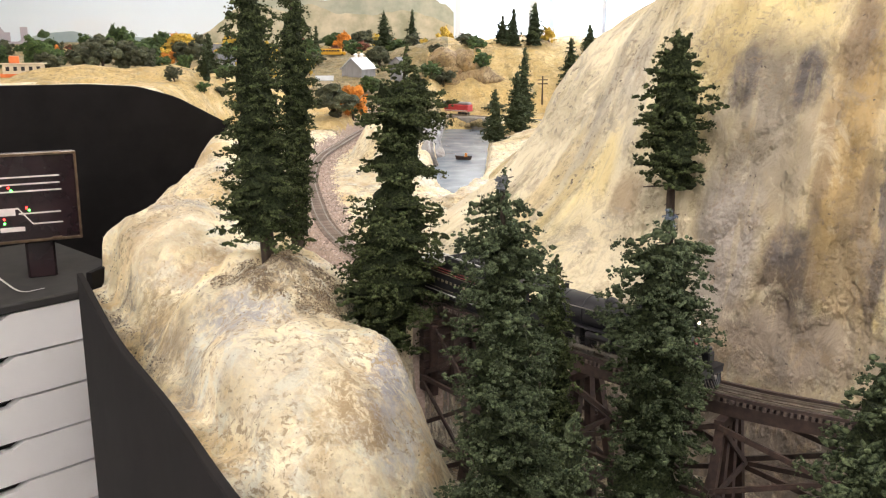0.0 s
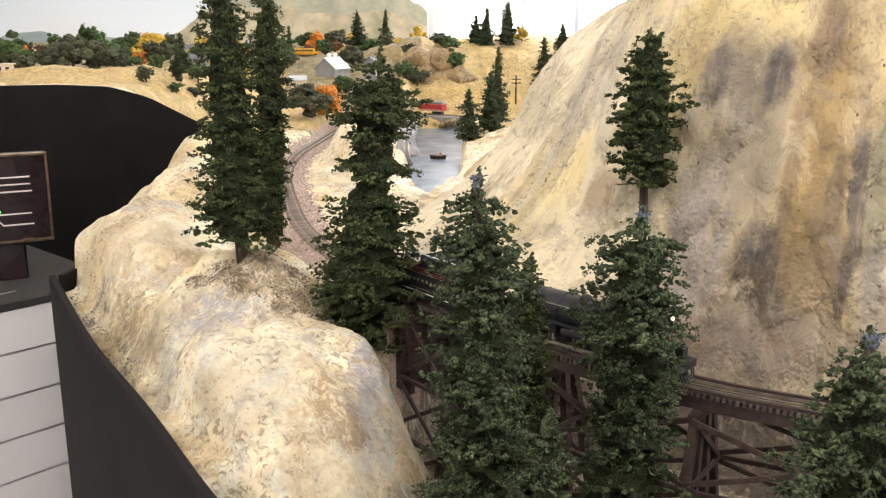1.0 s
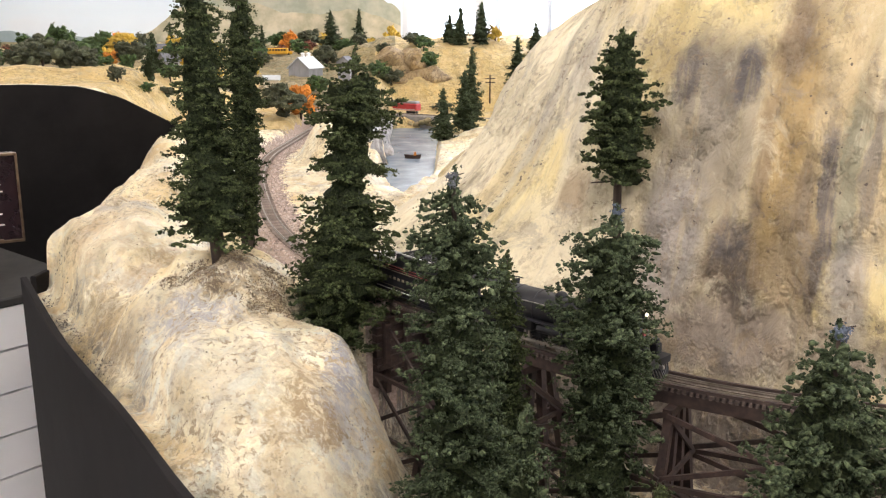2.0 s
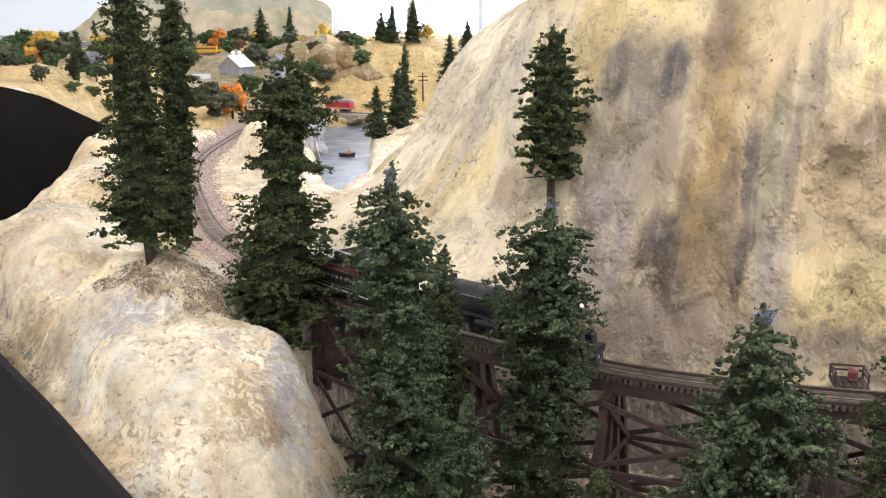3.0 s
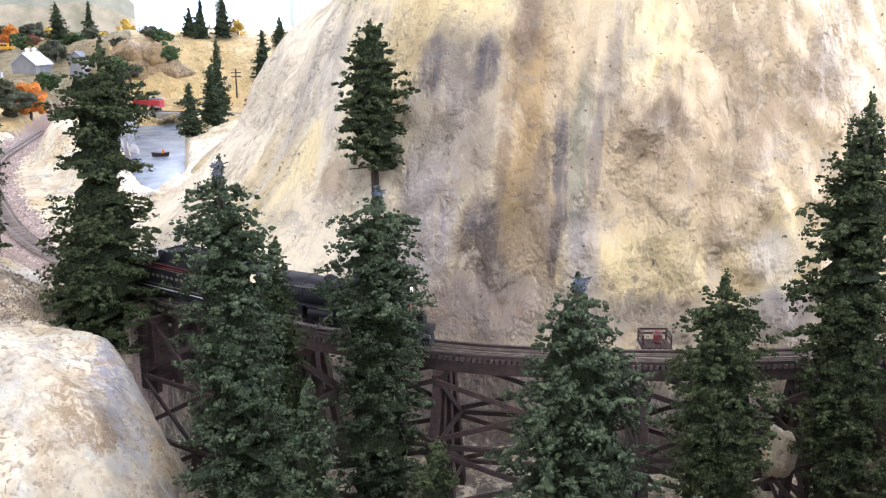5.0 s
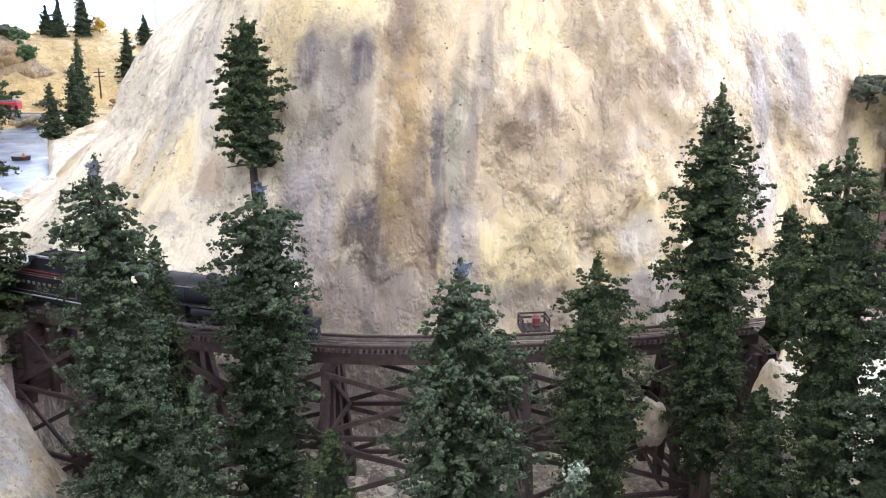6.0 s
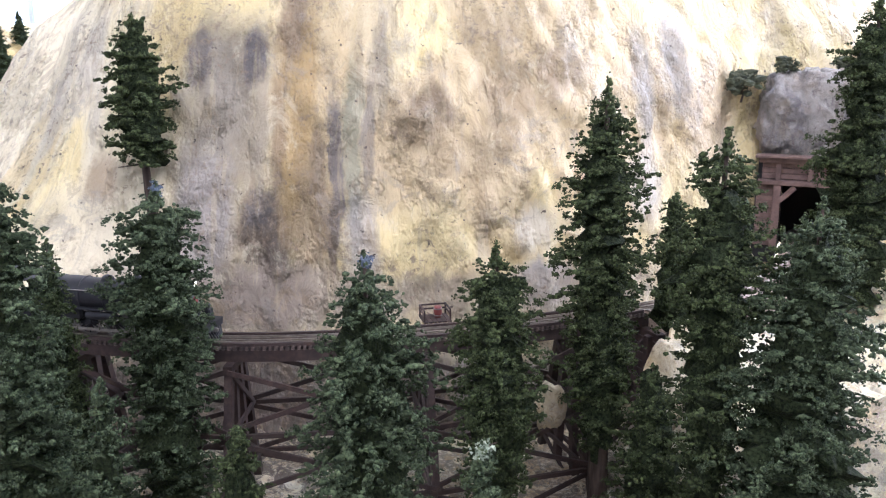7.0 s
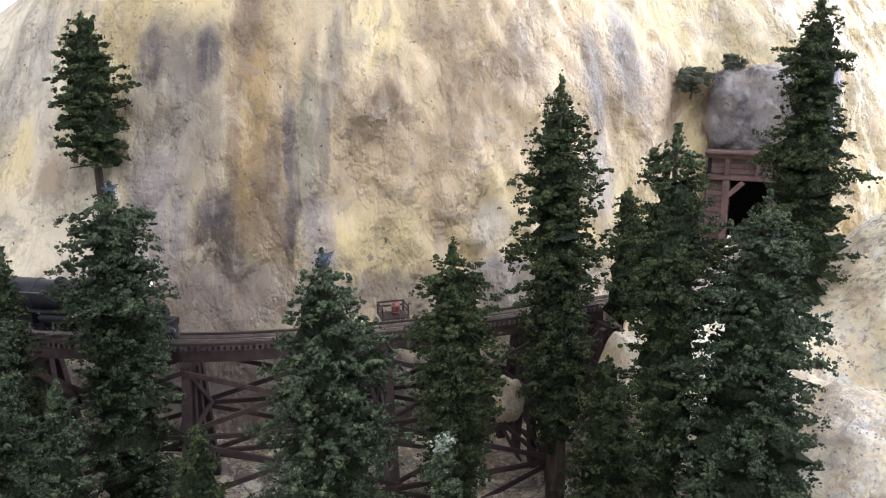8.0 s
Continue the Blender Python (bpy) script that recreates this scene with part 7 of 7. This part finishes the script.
statue = thing("boat_figure", "tiny plain orange figure shape in the boat", "figurine", (0.065, 2.518, 1.161), 0)
bm = bmesh.new()
tube(bm, (0, 0, 0), (0, 0, 0.013), 0.0045, 0.003, 10)
part("figure_shape", bm, ORANGE, statue)

# telegraph pole
pole = thing("telegraph_pole", "brown telegraph pole with two crossarms", "pole", (0.39, 3.56, land_z(0.39, 3.56) - 0.005), 20)
bm = bmesh.new()
tube(bm, (0, 0, -0.03), (0, 0, 0.115), 0.0035, 0.0024, 10)
part("mast", bm, BARK, pole)
for z in (0.100, 0.085):
    bm = bmesh.new()
    box(bm, (0, -0.003, z), (0.042, 0.003, 0.004))
    part("crossarm", bm, BARK, pole)

# orange and cream caboose at the edge
ORANGEPAINT = mottled("orange_paint", (0.62, 0.14, 0.03), (0.75, 0.20, 0.05), 40, 0.5)
caboose = thing("caboose", "cream and orange caboose with a cupola", "rail car", (-1.135, 2.47, land_z(-1.135, 2.47) + 0.002), 24)
bm = bmesh.new()
box(bm, (0, 0, 0.024), (0.105, 0.034, 0.026), None, 0.002)
part("body", bm, CREAM, caboose)
bm = bmesh.new()
box(bm, (0, 0, 0.008), (0.118, 0.034, 0.010), None, 0.001)
part("underframe", bm, ORANGEPAINT, caboose)
bm = bmesh.new()
box(bm, (0, 0, 0.039), (0.118, 0.039, 0.003), None, 0.001)
part("roof", bm, CREAM, caboose)
bm = bmesh.new()
box(bm, (-0.022, 0, 0.049), (0.026, 0.030, 0.020), None, 0.002)
part("cupola", bm, ORANGEPAINT, caboose)
for k in range(5):
    bm = bmesh.new()
    box(bm, (-0.04 + 0.019 * k, -0.0173, 0.026), (0.009, 0.0008, 0.011))
    part("window", bm, GAPDARK, caboose)


# ---- painted hills on the backdrop: flat shapes on the wall ----
def painted(name, label, outline, mat, depth):
    bm = bmesh.new()
    vs = [bm.verts.new((x, 5.19 - depth, z)) for x, z in outline]
    fc = bm.faces.new(vs)
    ex = bmesh.ops.extrude_face_region(bm, geom=[fc])
    bmesh.ops.translate(bm, vec=(0, depth - 0.001, 0), verts=[g for g in ex["geom"] if isinstance(g, bmesh.types.BMVert)])
    bmesh.ops.recalc_face_normals(bm, faces=bm.faces)
    return tagged(part(name, bm, mat), label, "backdrop", kind="structure")


BLUEHILL = mottled("painted_blue_hill", (0.34, 0.42, 0.42), (0.48, 0.55, 0.54), 4, 0.85)
TANHILL = mottled("painted_tan_hill", (0.36, 0.34, 0.22), (0.66, 0.58, 0.42), 9, 0.85)
GREENHILL = mottled("painted_green_hill", (0.34, 0.36, 0.28), (0.56, 0.54, 0.42), 8, 0.85)
CITYPAINT = mottled("painted_city", (0.46, 0.42, 0.46), (0.56, 0.51, 0.54), 8, 0.85)


def ridge(x0, x1, base, top, amp, f, seed, n=60):
    xs = np.linspace(x0, x1, n)
    return [(x1, base), (x0, base)] + [(float(x), float(t)) for x, t in zip(xs, base + (top - base + amp * vnoise(xs * f + seed, 0 * xs, seed, 4)) * np.minimum(1, np.minimum(xs - x0 + 0.02, x1 + 0.25 - xs) / 0.35) ** 0.6)]


painted("backdrop_blue_hills", "painted blue-green distant hills", ridge(-2.6, -0.9, 1.3, 1.50, 0.05, 3.0, 1.7), BLUEHILL, 0.004)
painted("backdrop_far_hills", "painted blue-green distant hills", ridge(-3.9, -1.6, 1.3, 1.45, 0.03, 2.0, 4.7), BLUEHILL, 0.006)
painted("backdrop_green_hills", "painted pale green mountains", ridge(-1.35, 0.06, 1.3, 1.74, 0.16, 3.2, 8.2), GREENHILL, 0.008)
painted("backdrop_tan_hills", "painted tan foothills", ridge(-1.5, 0.06, 1.3, 1.62, 0.12, 3.5, 2.9), TANHILL, 0.012)
painted("backdrop_city", "painted grey city towers", [(-2.62, 1.3), (-2.62, 1.59), (-2.53, 1.59), (-2.47, 1.51), (-2.44, 1.51), (-2.44, 1.46), (-2.38, 1.46), (-2.38, 1.54), (-2.34, 1.54), (-2.34, 1.47), (-2.25, 1.47), (-2.25, 1.3)], CITYPAINT, 0.008)

# ---- windows with vertical blinds ----
DAY = glow("daylight_outside", (0.86, 0.93, 1.0), 3.2)
BLIND = mottled("blind_fabric", (0.40, 0.48, 0.56), (0.48, 0.55, 0.62), 4, 0.8)
slab("wall_north_sill", (0.10, 5.3, 0), (EAST, 5.4, 1.0), WALLPAINT, "white painted wall under the window", "wall")
slab("wall_north_head", (0.10, 5.3, 2.5), (EAST, 5.4, CEIL), WALLPAINT, "white painted wall over the window", "wall")
slab("wall_east_sill", (EAST, -3.2, 0), (EAST + 0.1, 5.4, 0.9), WALLPAINT, "white painted wall under the window", "wall")
slab("wall_east_head", (EAST, -3.2, 2.5), (EAST + 0.1, 5.4, CEIL), WALLPAINT, "white painted wall over the window", "wall")
slab("wall_east_pier", (EAST, -3.2, 0.9), (EAST + 0.1, -1.0, 2.5), WALLPAINT, "white painted wall beside the window", "wall")
slab("backdrop_daylight_north", (0.0, 5.75, 0.6), (EAST + 0.7, 5.76, 3.0), DAY, "bright overcast daylight outside the window", "backdrop")
slab("backdrop_daylight_east", (EAST + 0.5, -1.6, 0.6), (EAST + 0.51, 5.8, 3.0), DAY, "bright overcast daylight outside the window", "backdrop")
for name, x0, x1, y0, y1 in (("window_1", 0.10, EAST, 5.35, 5.35), ("window_2", EAST + 0.05, EAST + 0.05, -1.0, 5.3)):
    win = thing(name, "wide window with white frame and bright daylight", "window", (0, 0, 0), 0, "", "structure")
    along = (x1 - x0) or (y1 - y0)
    count = 5
    for k in range(count + 1):
        bm = bmesh.new()
        c = (x0 + (x1 - x0) * k / count, y0 + (y1 - y0) * k / count, 1.75)
        box(bm, c, (0.05, 0.05, 1.6))
        part("mullion", bm, WHITE, win)
for k in range(5):
    blind = thing("blind_slat", "hanging pale vertical blind slat", "blind", (0.62 + 0.32 * k, 5.27, 2.5), 62, "vertical blinds")
    bm = bmesh.new()
    box(bm, (0, 0, -0.72), (0.085, 0.0015, 1.44))
    part("slat", bm, BLIND, blind)

# ceiling light panels
for px, py, watts in PANELS:
    fixture = thing("ceiling_light", "square white ceiling light panel, lit", "ceiling light", (px, py, CEIL), 0, "ceiling lights")
    bm = bmesh.new()
    for c, sz in (((0, 0.295, -0.01), (1.22, 0.03, 0.02)), ((0, -0.295, -0.01), (1.22, 0.03, 0.02)), ((0.595, 0, -0.01), (0.03, 0.56, 0.02)), ((-0.595, 0, -0.01), (0.03, 0.56, 0.02))):
        box(bm, c, sz)
    part("frame", bm, WHITE, fixture)
    bm = bmesh.new()
    box(bm, (0, 0, -0.008), (1.16, 0.56, 0.004))
    part("diffuser", bm, WHITE, fixture, "translucent white diffuser")

# ---- stones of the ballast, in the line's shoulders ----
rs = np.random.RandomState(12)
pts = []
for s0, s1, n in ((arc_near(-0.26, 2.8), S_WEST - 0.005, 6500), (S_EAST + 0.005, arc_near(0.84, 0.575), 2200)):
    q = rs.uniform(s0, s1, n)
    off = rs.normal(0, 1, n) * 0.007 + rs.choice([-1, 1], n) * rs.uniform(0.020, 0.048, n)
    pts.append(np.stack([np.interp(q, ARC, TRACK[:, 0]) + off * np.interp(q, ARC, SIDE[:, 0]), np.interp(q, ARC, TRACK[:, 1]) + off * np.interp(q, ARC, SIDE[:, 1])], 1))
pts = np.vstack(pts)
p3 = np.column_stack([pts, land(pts[:, 0], pts[:, 1]) + 0.0006])
v, f = crumbs(p3, rs.uniform(0.0008, 0.0030, len(p3)), 13)
tagged(mesh_object("ballast_stones", v, f.tolist(), STONE, None, False), "loose pinkish and grey ballast stones beside the track", "gravel", kind="stuff")

# ---- small things on the near rock and the bank ----
leafy("small bright green tuft behind the edge board", -0.395, 1.035, 0.022, 0.016, GREEN_A, 301, 0.05, 0.0012)
leafy("small green tuft on the bank", 0.62, 0.40, 0.03, 0.02, GREEN_A, 302, 0.05, 0.0016)
SOIL = mottled("soil_crumb", (0.12, 0.085, 0.05), (0.30, 0.225, 0.14), 200, 0.95, 0, 0.3, 0.0004, 4, 0, 0.5)
a = rs.uniform(0, 6.2832, 5200)
q = np.sqrt(rs.rand(5200))
sx = np.r_[-0.185 + 0.080 * q[:3400] * np.cos(a[:3400]), -0.125 + 0.055 * q[3400:] * np.cos(a[3400:])]
sy = np.r_[0.985 + 0.034 * q[:3400] * np.sin(a[:3400]), 0.945 + 0.020 * q[3400:] * np.sin(a[3400:])]
ok = vnoise(sx * 45, sy * 45, 3.0, 3) + 0.35 * rs.rand(len(sx)) > 0.0
sx, sy = sx[ok], sy[ok]
v, f = crumbs(np.column_stack([sx, sy, land(sx, sy) + 0.0003]), rs.uniform(0.0004, 0.0014, len(sx)), 15)
tagged(mesh_object("soil_scatter", v, f.tolist(), SOIL, None, False), "brown soil and dry turf scattered round the trees", "soil", kind="stuff")
GRIT = mottled("edge_grit", (0.05, 0.045, 0.045), (0.36, 0.30, 0.23), 160, 0.9, 0, 0.3, 0.0004, 4, 0, 0.5)
EN = np.gradient(EDGE, axis=0)
EN = np.stack([EN[:, 1], -EN[:, 0]], 1) / np.linalg.norm(EN[:, :2], axis=1, keepdims=True) * -1
q = rs.randint(2, 40, 600)
off = rs.uniform(0.012, 0.040, len(q))
sx, sy = EDGE[q, 0] + EN[q, 0] * off + rs.normal(0, 0.003, len(q)), EDGE[q, 1] + EN[q, 1] * off + rs.normal(0, 0.003, len(q))
ok = vnoise(sx * 30, sy * 30, 2.0, 3) > -0.05
sx, sy = sx[ok], sy[ok]
v, f = crumbs(np.column_stack([sx, sy, land(sx, sy) + 0.0006]), rs.uniform(0.0005, 0.0020, len(sx)), 18)
tagged(mesh_object("edge_debris", v, f.tolist(), GRIT, None, False), "dark grey and brown plaster crumbs behind the edge board", "debris", kind="stuff")
sx, sy = rs.uniform(-0.45, 0.0, 900), rs.uniform(0.62, 1.5, 900)
ok = ~inside(sx - 0.02, sy - 0.015, AISLE) & ~inside(sx, sy, AISLE)
sx, sy = sx[ok], sy[ok]
v, f = crumbs(np.column_stack([sx, sy, land(sx, sy) + 0.0002]), rs.uniform(0.0004, 0.0012, len(sx)), 16)
tagged(mesh_object("flecks", v, f.tolist(), SOIL, None, False), "dark flecks of dirt stuck to the plaster", "dirt", kind="stuff")
sx, sy = rs.uniform(0.55, 0.78, 2600), rs.uniform(0.22, 0.52, 2600)
ok = vnoise(sx * 20, sy * 20, 6.0, 3) > 0.0
sx, sy = sx[ok], sy[ok]
v, f = crumbs(np.column_stack([sx, sy, land(sx, sy) + 0.0003]), rs.uniform(0.0007, 0.0020, len(sx)), 17)
tagged(mesh_object("bank_scree", v, f.tolist(), STONE, None, False), "loose brown scree on the bank", "gravel", kind="stuff")
branch = thing("fallen_branch", "dark fallen twig leaning on the bank", "branch", (0.70, 0.395, land_z(0.70, 0.395) + 0.012), 0)
trunk_mesh("twig", [(-0.030, 0.020, 0.020), (-0.010, 0.006, 0.008), (0.010, -0.008, -0.002), (0.028, -0.020, -0.012)], [0.0012, 0.0018, 0.0019, 0.0012], BARK, branch, 7)
